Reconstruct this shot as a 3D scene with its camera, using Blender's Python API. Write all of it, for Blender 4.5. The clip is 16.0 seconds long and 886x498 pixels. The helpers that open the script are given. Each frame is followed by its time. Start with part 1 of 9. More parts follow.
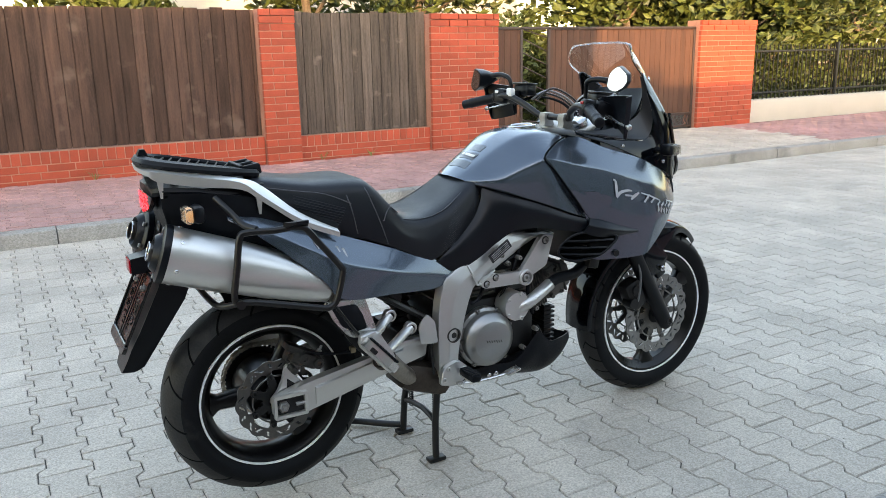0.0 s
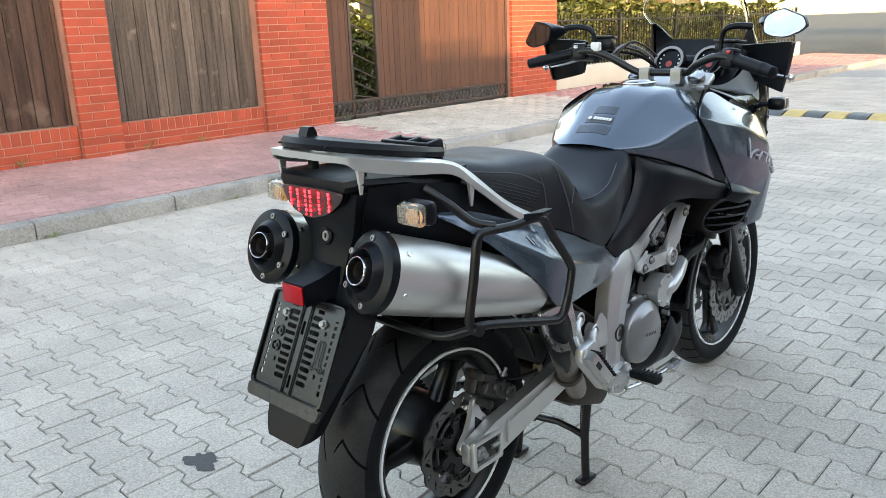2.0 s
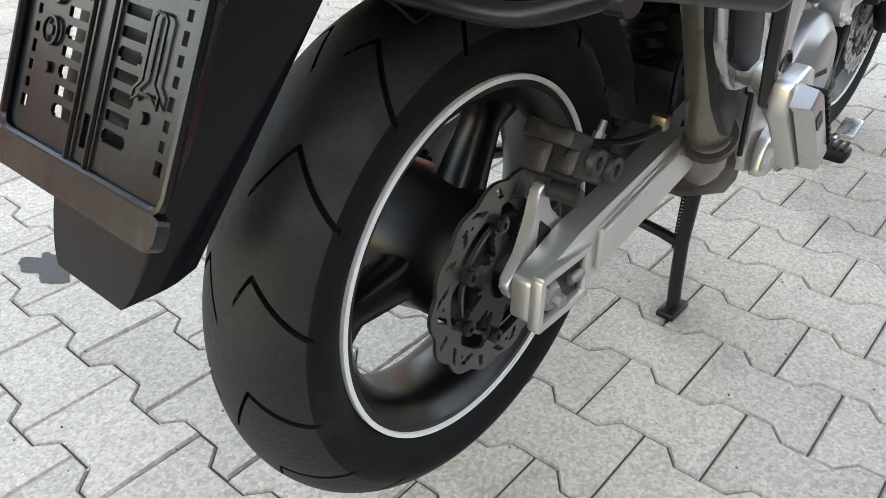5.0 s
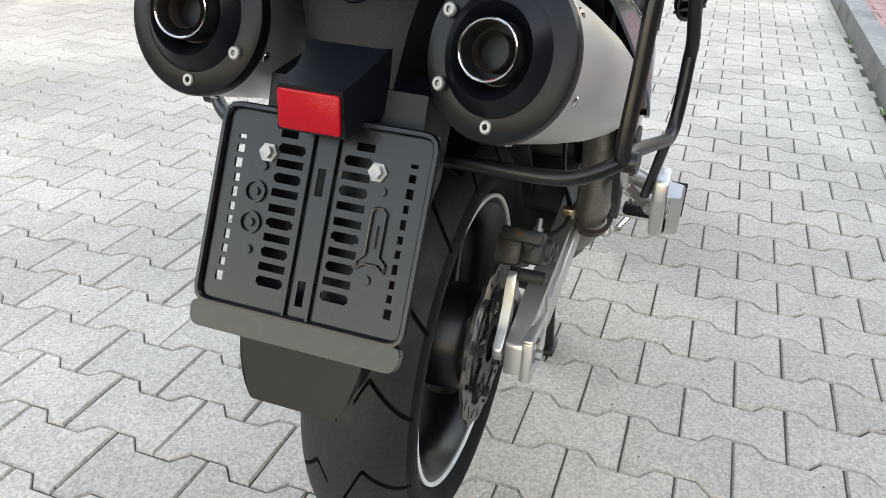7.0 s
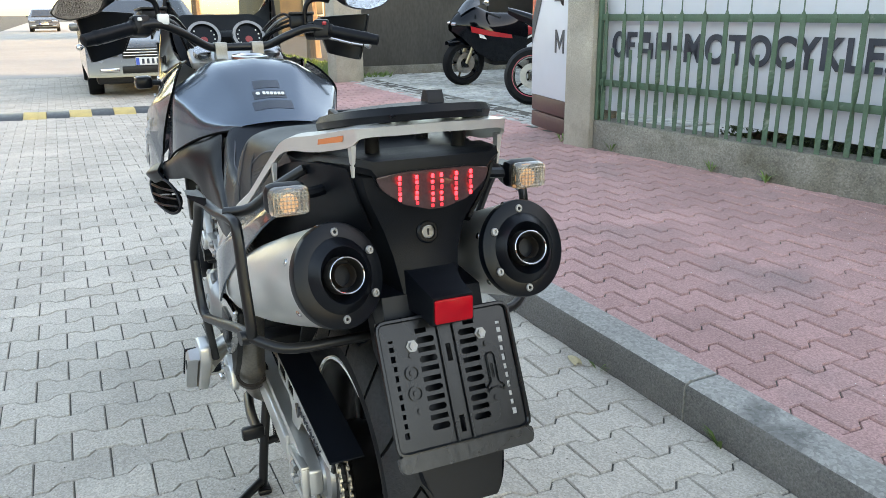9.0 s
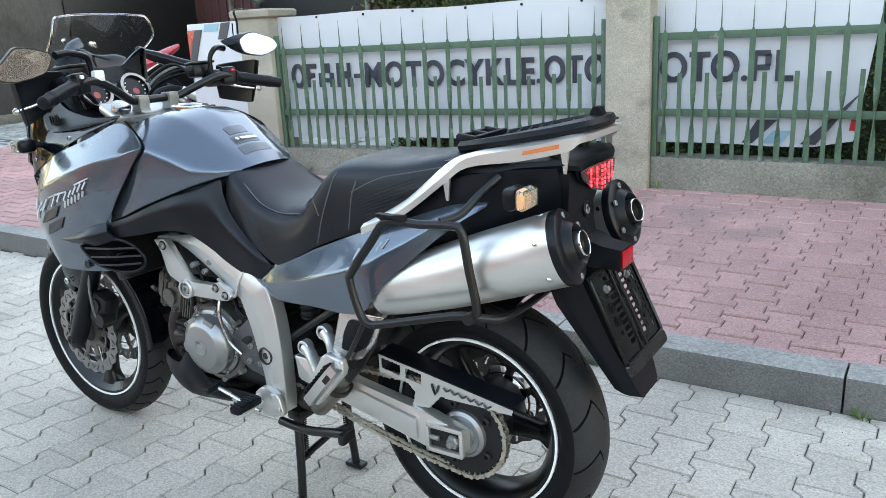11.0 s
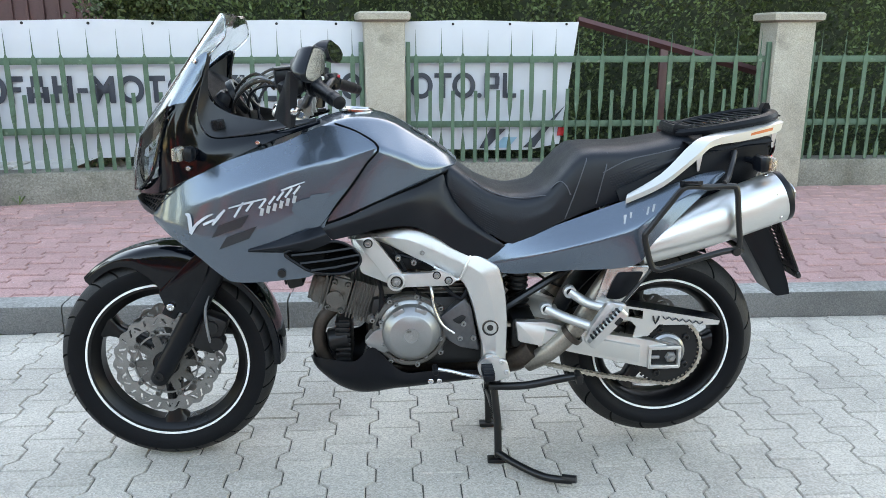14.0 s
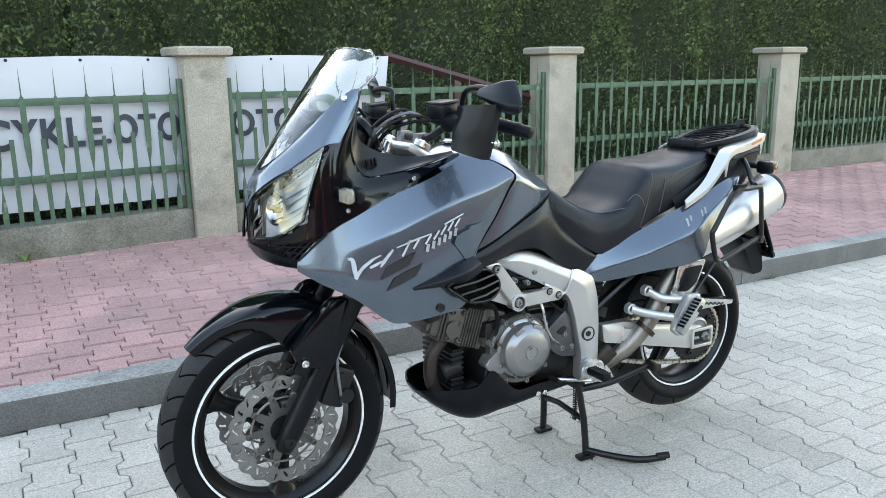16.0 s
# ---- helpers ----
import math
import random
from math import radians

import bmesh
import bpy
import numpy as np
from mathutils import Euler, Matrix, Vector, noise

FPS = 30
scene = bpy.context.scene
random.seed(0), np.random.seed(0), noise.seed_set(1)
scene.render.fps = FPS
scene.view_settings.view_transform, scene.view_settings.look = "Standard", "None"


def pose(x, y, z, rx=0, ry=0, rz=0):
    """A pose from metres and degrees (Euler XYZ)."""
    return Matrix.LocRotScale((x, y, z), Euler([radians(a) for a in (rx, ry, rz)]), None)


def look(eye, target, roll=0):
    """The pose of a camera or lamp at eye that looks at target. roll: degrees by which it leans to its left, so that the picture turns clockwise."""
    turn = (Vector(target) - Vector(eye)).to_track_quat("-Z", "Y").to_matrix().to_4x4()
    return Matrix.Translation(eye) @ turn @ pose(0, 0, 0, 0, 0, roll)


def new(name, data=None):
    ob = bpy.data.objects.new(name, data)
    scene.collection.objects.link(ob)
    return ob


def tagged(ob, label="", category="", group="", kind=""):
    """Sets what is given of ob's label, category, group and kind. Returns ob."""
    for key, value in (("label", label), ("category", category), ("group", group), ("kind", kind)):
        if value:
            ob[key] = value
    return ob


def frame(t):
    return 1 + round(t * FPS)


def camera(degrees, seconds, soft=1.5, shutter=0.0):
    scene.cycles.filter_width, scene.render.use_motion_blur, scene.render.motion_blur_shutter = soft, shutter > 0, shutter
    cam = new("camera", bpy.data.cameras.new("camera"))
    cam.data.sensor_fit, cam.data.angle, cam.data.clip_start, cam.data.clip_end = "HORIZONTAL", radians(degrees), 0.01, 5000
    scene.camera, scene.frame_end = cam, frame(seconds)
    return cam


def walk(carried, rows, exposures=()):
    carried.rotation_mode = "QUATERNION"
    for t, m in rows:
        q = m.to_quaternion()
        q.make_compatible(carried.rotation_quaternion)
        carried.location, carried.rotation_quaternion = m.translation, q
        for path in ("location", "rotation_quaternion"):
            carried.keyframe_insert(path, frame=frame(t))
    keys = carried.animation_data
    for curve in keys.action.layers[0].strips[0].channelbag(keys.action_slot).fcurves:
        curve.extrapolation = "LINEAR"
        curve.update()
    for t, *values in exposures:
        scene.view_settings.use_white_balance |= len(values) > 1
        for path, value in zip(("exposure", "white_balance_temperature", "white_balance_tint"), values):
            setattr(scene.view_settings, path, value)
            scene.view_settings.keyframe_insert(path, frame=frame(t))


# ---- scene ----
cam = camera(58.7, 16.0, 0.4)
PATH = [
    (0, (-0.586, -2.207, 1.319), (0.359, -0.511, 0.839), -1.2),
    (0.5, (-0.826, -1.997, 1.314), (0.264, -0.398, 0.811), -1.8),
    (1, (-1.03, -1.776, 1.307), (0.182, -0.275, 0.781), -2.2),
    (1.5, (-1.121, -1.494, 1.285), (0.195, -0.089, 0.743), -2.3),
    (2, (-1.162, -1.167, 1.262), (0.246, 0.144, 0.716), -2.1),
    (2.5, (-1.116, -0.922, 1.23), (0.348, 0.324, 0.678), -1.6),
    (3, (-0.982, -0.745, 1.161), (0.514, 0.448, 0.578), -1.2),
    (3.5, (-0.903, -0.625, 1.103), (0.587, 0.521, 0.421), -0.7),
    (4, (-0.784, -0.566, 1.009), (0.642, 0.551, 0.16), -0.8),
    (4.5, (-0.608, -0.514, 0.888), (0.721, 0.57, -0.143), 0.8),
    (4.7, (-0.571, -0.51, 0.839), (0.721, 0.586, -0.225), 0.4),
    (6.8, (-0.872, -0.369, 0.973), (0.75, 0.293, 0.008), 3.3),
    (7, (-0.912, -0.32, 1.004), (0.768, 0.23, 0.071), 3.1),
    (7.5, (-1.007, -0.167, 1.063), (0.811, 0.043, 0.256), 2.7),
    (8, (-1.147, -0.014, 1.136), (0.716, -0.155, 0.421), 1.7),
    (8.5, (-1.257, 0.198, 1.18), (0.577, -0.284, 0.544), 0.5),
    (9, (-1.282, 0.459, 1.2), (0.454, -0.346, 0.616), -0.6),
    (9.5, (-1.299, 0.763, 1.193), (0.288, -0.324, 0.644), -1.6),
    (9.7, (-1.279, 0.869, 1.191), (0.243, -0.31, 0.649), -1.9),
    (11.8, (-0.505, 1.862, 1.295), (0.255, 0.092, 0.758), -2.7),
    (12, (-0.411, 1.95, 1.293), (0.272, 0.146, 0.763), -2.5),
    (12.5, (-0.137, 2.117, 1.29), (0.367, 0.255, 0.763), -1.7),
    (13, (0.172, 2.202, 1.299), (0.481, 0.297, 0.776), -0.9),
    (13.5, (0.505, 2.316, 1.293), (0.596, 0.388, 0.771), -0.4),
    (14, (0.849, 2.333, 1.283), (0.731, 0.405, 0.763), -0.0),
    (14.5, (1.204, 2.321, 1.288), (0.86, 0.419, 0.775), 0.0),
    (15, (1.541, 2.281, 1.288), (0.983, 0.427, 0.786), -0.1),
    (15.5, (1.851, 2.159, 1.292), (1.093, 0.371, 0.815), -0.5),
    (16, (2.141, 2.043, 1.292), (1.195, 0.339, 0.845), -0.8),
]
walk(cam, [(t, look(eye, target, roll)) for t, eye, target, roll in PATH], [(0, 3.22, 9800, 18), (3.0, 3.36, 10000, 19), (4.0, 3.47, 10600, 21), (4.5, 3.74, 11100, 23), (7.0, 3.68, 11400, 24), (8.0, 3.58, 11200, 22), (9.0, 3.37, 10100, 19), (12, 3.60, 9700, 19), (16, 3.60, 9700, 19)])

# ---- world and light ----
world = bpy.data.worlds.new("world")
scene.world = world
world.use_nodes = True
wn = world.node_tree
sky = wn.nodes.new("ShaderNodeTexSky")
sky.sky_type, sky.sun_disc = "NISHITA", False
sky.sun_elevation, sky.sun_rotation = radians(10), radians(203)
sky.air_density, sky.dust_density, sky.ozone_density = 1.0, 1.0, 2.0
wn.nodes["Background"].inputs["Strength"].default_value = 0.15
wn.links.new(sky.outputs["Color"], wn.nodes["Background"].inputs["Color"])
sun = new("sun", bpy.data.lights.new("sun", "SUN"))
sun.data.energy, sun.data.angle, sun.data.color = 0.9, radians(0.6), (1.0, 0.72, 0.45)
SUN_FROM = Vector((-0.38, -0.89, 0.171))
sun.matrix_world = look(SUN_FROM * 50, (0, 0, 0))


# ---- materials ----
def mat(name, col, rough=0.5, metal=0.0, var=0.25, scale=6.0, fine=70.0, bump=0.1, coat=0.0, rand=0.0, stretch=(1, 1, 1),
        spot=None, spec=0.5, emit=0.0, trans=0.0, rvar=0.12, alpha=1.0, fleck=0.0):
    """A Principled material with two scales of variation, fine relief, and optional stains of a second colour."""
    m = bpy.data.materials.new(name)
    m.use_nodes = True
    nt = m.node_tree
    N, L = nt.nodes, nt.links
    b = N["Principled BSDF"]
    geo = N.new("ShaderNodeNewGeometry")
    mp = N.new("ShaderNodeMapping")
    mp.inputs["Scale"].default_value = stretch
    L.new(geo.outputs["Position"], mp.inputs["Vector"])
    n1 = N.new("ShaderNodeTexNoise")
    n1.inputs["Scale"].default_value, n1.inputs["Detail"].default_value = scale, 5
    n2 = N.new("ShaderNodeTexNoise")
    n2.inputs["Scale"].default_value, n2.inputs["Detail"].default_value = fine, 4
    for n in (n1, n2):
        L.new(mp.outputs["Vector"], n.inputs["Vector"])
    add = N.new("ShaderNodeMath")
    add.operation = "MULTIPLY_ADD"
    L.new(n2.outputs["Fac"], add.inputs[0])
    add.inputs[1].default_value = 0.6
    L.new(n1.outputs["Fac"], add.inputs[2])
    ramp = N.new("ShaderNodeMapRange")
    L.new(add.outputs[0], ramp.inputs["Value"])
    ramp.inputs["From Min"].default_value, ramp.inputs["From Max"].default_value = 0.5, 1.1
    ramp.inputs["To Min"].default_value, ramp.inputs["To Max"].default_value = 1 - var, 1 + var
    last = ramp.outputs["Result"]
    if rand:
        info = N.new("ShaderNodeObjectInfo")
        isl = N.new("ShaderNodeMath")
        isl.operation = "ADD"
        L.new(info.outputs["Random"], isl.inputs[0])
        L.new(geo.outputs["Random Per Island"], isl.inputs[1])
        fr = N.new("ShaderNodeMath")
        fr.operation = "FRACT"
        L.new(isl.outputs[0], fr.inputs[0])
        rr = N.new("ShaderNodeMapRange")
        L.new(fr.outputs[0], rr.inputs["Value"])
        rr.inputs["To Min"].default_value, rr.inputs["To Max"].default_value = 1 - rand, 1 + rand
        mul = N.new("ShaderNodeMath")
        mul.operation = "MULTIPLY"
        L.new(last, mul.inputs[0])
        L.new(rr.outputs["Result"], mul.inputs[1])
        last = mul.outputs[0]
    vec = N.new("ShaderNodeVectorMath")
    vec.operation = "SCALE"
    vec.inputs[0].default_value = col
    L.new(last, vec.inputs["Scale"])
    colour = vec.outputs["Vector"]
    if spot:
        sc, amount, scol = spot
        n3 = N.new("ShaderNodeTexNoise")
        n3.inputs["Scale"].default_value, n3.inputs["Detail"].default_value = sc, 6
        L.new(geo.outputs["Position"], n3.inputs["Vector"])
        r3 = N.new("ShaderNodeMapRange")
        L.new(n3.outputs["Fac"], r3.inputs["Value"])
        r3.inputs["From Min"].default_value, r3.inputs["From Max"].default_value = 0.66 - amount * 0.4, 0.74
        mx = N.new("ShaderNodeMix")
        mx.data_type = "RGBA"
        L.new(r3.outputs["Result"], mx.inputs["Factor"])
        L.new(colour, mx.inputs[6])
        mx.inputs[7].default_value = (*scol, 1)
        colour = mx.outputs[2]
    if fleck:
        vo = N.new("ShaderNodeTexVoronoi")
        vo.inputs["Scale"].default_value = 1 / fleck
        L.new(geo.outputs["Position"], vo.inputs["Vector"])
        hs = N.new("ShaderNodeMapRange")
        sep = N.new("ShaderNodeSeparateColor")
        L.new(vo.outputs["Color"], sep.inputs[0])
        L.new(sep.outputs[0], hs.inputs["Value"])
        hs.inputs["To Min"].default_value, hs.inputs["To Max"].default_value = 0.80, 1.20
        v2 = N.new("ShaderNodeVectorMath")
        v2.operation = "SCALE"
        L.new(colour, v2.inputs[0])
        L.new(hs.outputs["Result"], v2.inputs["Scale"])
        colour = v2.outputs["Vector"]
    L.new(colour, b.inputs["Base Color"])
    rm = N.new("ShaderNodeMapRange")
    L.new(n1.outputs["Fac"], rm.inputs["Value"])
    rm.inputs["From Min"].default_value, rm.inputs["From Max"].default_value = 0.3, 0.7
    rm.inputs["To Min"].default_value, rm.inputs["To Max"].default_value = max(0.02, rough - rvar * rough), min(1, rough + rvar * rough)
    L.new(rm.outputs["Result"], b.inputs["Roughness"])
    b.inputs["Metallic"].default_value = metal
    b.inputs["Coat Weight"].default_value = coat
    b.inputs["Coat Roughness"].default_value = 0.06
    b.inputs["Specular IOR Level"].default_value = spec
    b.inputs["Transmission Weight"].default_value = trans
    b.inputs["Alpha"].default_value = alpha
    if emit:
        L.new(colour, b.inputs["Emission Color"])
        b.inputs["Emission Strength"].default_value = emit
    if bump:
        bp = N.new("ShaderNodeBump")
        bp.inputs["Strength"].default_value, bp.inputs["Distance"].default_value = bump, 0.01
        L.new(n2.outputs["Fac"], bp.inputs["Height"])
        L.new(bp.outputs["Normal"], b.inputs["Normal"])
    return m


M = {}
M["paint"] = mat("grey_metallic_paint", (0.092, 0.124, 0.158), 0.25, 0.70, 0.04, 3, 900, 0.010, coat=0.7)
M["gloss"] = mat("gloss_black_paint", (0.0016, 0.0027, 0.0045), 0.08, 0, 0.1, 5, 300, 0.0, spec=0.30)
M["wheel"] = mat("satin_black_wheel", (0.003, 0.003, 0.0035), 0.30, 0, 0.1, 5, 300, 0.0, spec=0.35)
M["case"] = mat("grey_engine_casting", (0.125, 0.119, 0.110), 0.40, 0.55, 0.3, 18, 240, 0.08, spot=(30, 0.06, (0.05, 0.042, 0.034)))
M["shoulder"] = mat("satin_inner_panel", (0.010, 0.0105, 0.012), 0.36, 0, 0.15, 9, 500, 0.02, spec=0.45)
M["black"] = mat("satin_black_plastic", (0.0030, 0.0042, 0.0064), 0.34, 0, 0.2, 9, 500, 0.04, spec=0.22)
M["matte"] = mat("grained_black_plastic", (0.0035, 0.0046, 0.0066), 0.42, 0, 0.25, 12, 700, 0.10, spec=0.18)
M["vinyl"] = mat("black_vinyl", (0.0046, 0.0066, 0.0100), 0.42, 0, 0.2, 14, 420, 0.10, spec=0.34)
M["rubber"] = mat("tyre_rubber", (0.0048, 0.0053, 0.0064), 0.58, 0, 0.3, 18, 260, 0.10, spot=(9, 0.03, (0.02, 0.019, 0.018)), spec=0.14)
M["tread"] = mat("dusty_tread_rubber", (0.0180, 0.0182, 0.0186), 0.60, 0, 0.45, 11, 160, 0.15, spot=(6, 0.14, (0.055, 0.052, 0.047)), spec=0.26)
# Near black that stands for shade in the seam gaps and the duct.
M["groove"] = mat("gap_shade_black", (0.002, 0.002, 0.002), 0.8, 0, 0.2, 14, 160, 0.0, spec=0.05)
# Clean groove rubber, coloured near black to carry the shade of the cuts.
M["tread_groove"] = mat("shaded_groove_rubber", (0.0042, 0.0042, 0.0042), 0.8, 0, 0.3, 14, 160, 0.05, spec=0.1)
M["alloy"] = mat("silver_painted_casting", (0.57, 0.565, 0.55), 0.34, 0.78, 0.06, 10, 420, 0.03)
M["polish"] = mat("polished_aluminium", (0.60, 0.595, 0.58), 0.27, 1.0, 0.05, 8, 300, 0.02)
M["swingarm"] = mat("satin_aluminium", (0.64, 0.63, 0.605), 0.36, 0.85, 0.04, 9, 380, 0.02)
M["rear_disc"] = mat("dark_brake_disc", (0.11, 0.105, 0.10), 0.34, 0.85, 0.2, 20, 300, 0.05)
M["engine"] = mat("grey_engine_metal", (0.27, 0.265, 0.255), 0.38, 0.5, 0.2, 16, 260, 0.06, spot=(30, 0.05, (0.06, 0.052, 0.042)))
M["steel"] = mat("brushed_steel", (0.68, 0.67, 0.645), 0.36, 0.88, 0.05, 4, 60, 0.004, stretch=(1, 10, 10))
M["cover"] = mat("satin_grey_cover", (0.30, 0.302, 0.300), 0.32, 0.75, 0.06, 12, 260, 0.03)
M["disc"] = mat("brake_disc_steel", (0.27, 0.264, 0.255), 0.34, 0.9, 0.25, 20, 300, 0.05)
M["chrome"] = mat("bright_chrome", (0.62, 0.62, 0.62), 0.14, 1.0, 0.03, 5, 100, 0.0)
M["link_steel"] = mat("stained_link_steel", (0.26, 0.235, 0.205), 0.40, 0.85, 0.3, 9, 160, 0.05, spot=(14, 0.12, (0.12, 0.085, 0.06)))
M["header"] = mat("heat_browned_pipe", (0.055, 0.043, 0.036), 0.45, 0.7, 0.4, 12, 120, 0.08, spot=(18, 0.1, (0.045, 0.028, 0.018)))
M["dark"] = mat("dark_metal", (0.012, 0.012, 0.0125), 0.42, 0.2, 0.25, 14, 220, 0.06, spec=0.35)
M["caliper"] = mat("caliper_metal", (0.035, 0.033, 0.031), 0.45, 0.5, 0.35, 20, 200, 0.1, spot=(40, 0.10, (0.12, 0.06, 0.03)))
M["frameblk"] = mat("black_coated_tube", (0.006, 0.006, 0.0065), 0.34, 0, 0.15, 12, 300, 0.03, spec=0.4)
M["white_line"] = mat("white_reflective_tape", (0.85, 0.85, 0.83), 0.4, 0, 0.05, 6, 90, 0.0)
M["silverplastic"] = mat("silver_painted_rail", (0.62, 0.61, 0.58), 0.33, 0.75, 0.05, 8, 500, 0.02)
M["decal_white"] = mat("white_decal", (0.72, 0.72, 0.70), 0.4, 0, 0.05, 6, 100, 0.0)
M["script_print"] = mat("pale_grey_print", (0.42, 0.435, 0.46), 0.4, 0, 0.05, 6, 100, 0.0)
M["decal_grey"] = mat("grey_decal", (0.34, 0.34, 0.34), 0.4, 0.2, 0.05, 6, 100, 0.0)
M["decal_dark"] = mat("dark_decal", (0.020, 0.022, 0.026), 0.34, 0.2, 0.05, 6, 100, 0.0, coat=0.15)
M["tank_film"] = mat("dotted_grey_film", (0.050, 0.060, 0.074), 0.36, 0.6, 0.10, 6, 700, 0.10, coat=0.6)
M["orange"] = mat("orange_sticker", (0.62, 0.16, 0.05), 0.4, 0, 0.08, 6, 100, 0.0)
M["red"] = mat("red_reflector", (0.40, 0.003, 0.010), 0.16, 0, 0.1, 40, 600, 0.12, spec=0.25)
M["redpaint"] = mat("red_paint", (0.45, 0.02, 0.025), 0.25, 0, 0.1, 8, 200, 0.0, coat=0.5)
M["pinkrim"] = mat("pink_rim_tape", (0.62, 0.10, 0.14), 0.35, 0, 0.1, 8, 200, 0.0)
M["lens"] = mat("clear_ribbed_lens", (0.93, 0.87, 0.76), 0.10, 0, 0.04, 20, 300, 0.05, trans=0.88, coat=0.4)
M["amber"] = mat("amber_bulb", (0.85, 0.46, 0.20), 0.35, 0, 0.1, 20, 300, 0.0, emit=0.04)
M["tail_lens"] = mat("smoked_tail_lens", (0.050, 0.026, 0.026), 0.12, 0, 0.3, 60, 300, 0.05, spec=0.55)
M["led"] = mat("red_led", (1.0, 0.03, 0.05), 0.3, 0, 0.0, 5, 50, 0.0, emit=0.7)
M["led_dim"] = mat("dim_red_led", (0.6, 0.03, 0.05), 0.3, 0, 0.0, 5, 50, 0.0, emit=0.18)
M["reflector"] = mat("bright_lamp_reflector", (0.80, 0.84, 0.88), 0.22, 0.30, 0.03, 5, 50, 0.0)
M["carrier"] = mat("satin_carrier_plastic", (0.0042, 0.0046, 0.0054), 0.26, 0, 0.25, 10, 300, 0.012, spec=0.42)
M["satin"] = mat("satin_slate_plastic", (0.0040, 0.0055, 0.0084), 0.34, 0, 0.2, 10, 400, 0.04, spec=0.26)
M["grey_hose"] = mat("grey_cable_sheath", (0.16, 0.17, 0.18), 0.4, 0.3)
M["mirror"] = mat("mirror_glass", (0.85, 0.86, 0.87), 0.02, 1.0, 0.0, 5, 50, 0.0)
M["gauge_red"] = mat("red_dial_print", (0.30, 0.035, 0.03), 0.4, 0, 0.1, 30, 300, 0.0)
M["chain"] = mat("steel_chain", (0.52, 0.47, 0.40), 0.34, 0.9, 0.3, 60, 300, 0.05)
M["gold"] = mat("brass_chain", (0.30, 0.25, 0.17), 0.36, 0.95, 0.3, 60, 300, 0.05)
M["paver"] = mat("grey_concrete_paver", (0.462, 0.412, 0.354), 0.88, 0, 0.24, 1.6, 150, 0.30, rand=0.075, spot=(2.6, 0.20, (0.36, 0.318, 0.275)), fleck=0.005, spec=0.3)
M["redpaver"] = mat("faded_red_paver", (0.425, 0.240, 0.222), 0.90, 0, 0.24, 1.2, 140, 0.3, rand=0.09, spot=(1.3, 0.22, (0.30, 0.195, 0.185)), fleck=0.005, spec=0.3)
M["joint"] = mat("sandy_joint", (0.094, 0.089, 0.078), 0.95, 0, 0.45, 5, 120, 0.4, spot=(2.6, 0.14, (0.10, 0.10, 0.06)), spec=0.2)
M["ground"] = mat("paved_distance", (0.30, 0.292, 0.275), 0.9, 0, 0.15, 0.7, 8, 0.1)
M["kerb"] = mat("concrete_kerb", (0.285, 0.275, 0.255), 0.9, 0, 0.30, 2.5, 160, 0.45, spot=(3, 0.12, (0.15, 0.148, 0.14)), fleck=0.010, spec=0.25)
# Darker copy of the kerb concrete: the street side's shade is in its colour.
M["kerb_face"] = mat("shaded_kerb_face", (0.145, 0.139, 0.130), 0.9, 0, 0.35, 3.0, 140, 0.45, spot=(4, 0.18, (0.070, 0.068, 0.064)), fleck=0.004, spec=0.25)
M["concrete"] = mat("mossy_weathered_concrete", (0.190, 0.178, 0.150), 0.92, 0, 0.35, 3.0, 90, 0.6, spot=(2.6, 0.30, (0.085, 0.080, 0.050)), fleck=0.010, spec=0.2)
M["post"] = mat("weathered_concrete_post", (0.33, 0.30, 0.25), 0.92, 0, 0.22, 4.0, 140, 0.5, spot=(3.5, 0.16, (0.20, 0.185, 0.155)), fleck=0.005, spec=0.25)
M["brick"] = mat("red_clinker_brick", (0.36, 0.062, 0.034), 0.62, 0, 0.18, 6, 90, 0.2, rand=0.16, spec=0.3)
M["mortar"] = mat("reddish_mortar", (0.40, 0.19, 0.14), 0.95, 0, 0.25, 5, 80, 0.3)
M["wood"] = mat("brown_stained_plank", (0.070, 0.041, 0.032), 0.78, 0, 0.60, 3.0, 45, 0.35, rand=0.32, stretch=(9, 9, 0.7), spot=(4, 0.12, (0.125, 0.085, 0.068)), spec=0.22)
M["oldwood"] = mat("weathered_plank", (0.096, 0.076, 0.064), 0.85, 0, 0.6, 3.5, 40, 0.4, rand=0.30, stretch=(10, 10, 0.6), spot=(5, 0.10, (0.20, 0.16, 0.13)), spec=0.2)
M["gatewood"] = mat("brown_gate_plank", (0.085, 0.040, 0.027), 0.65, 0, 0.25, 3.0, 45, 0.2, rand=0.14, stretch=(9, 9, 0.7), spec=0.3)
M["gateiron"] = mat("brown_iron", (0.055, 0.035, 0.03), 0.5, 0.2, 0.2, 6, 80, 0.1)
M["green"] = mat("green_fence_paint", (0.048, 0.100, 0.062), 0.6, 0, 0.3, 9, 120, 0.2, spot=(14, 0.05, (0.20, 0.24, 0.19)))
M["blackiron"] = mat("black_iron_fence", (0.012, 0.013, 0.012), 0.5, 0.2, 0.2, 6, 80, 0.05)
M["banner"] = mat("white_vinyl_banner", (0.49, 0.51, 0.55), 0.5, 0, 0.05, 1.2, 6, 0.15)
M["ink"] = mat("navy_print", (0.028, 0.035, 0.05), 0.5, 0, 0.1, 3, 60, 0.0)
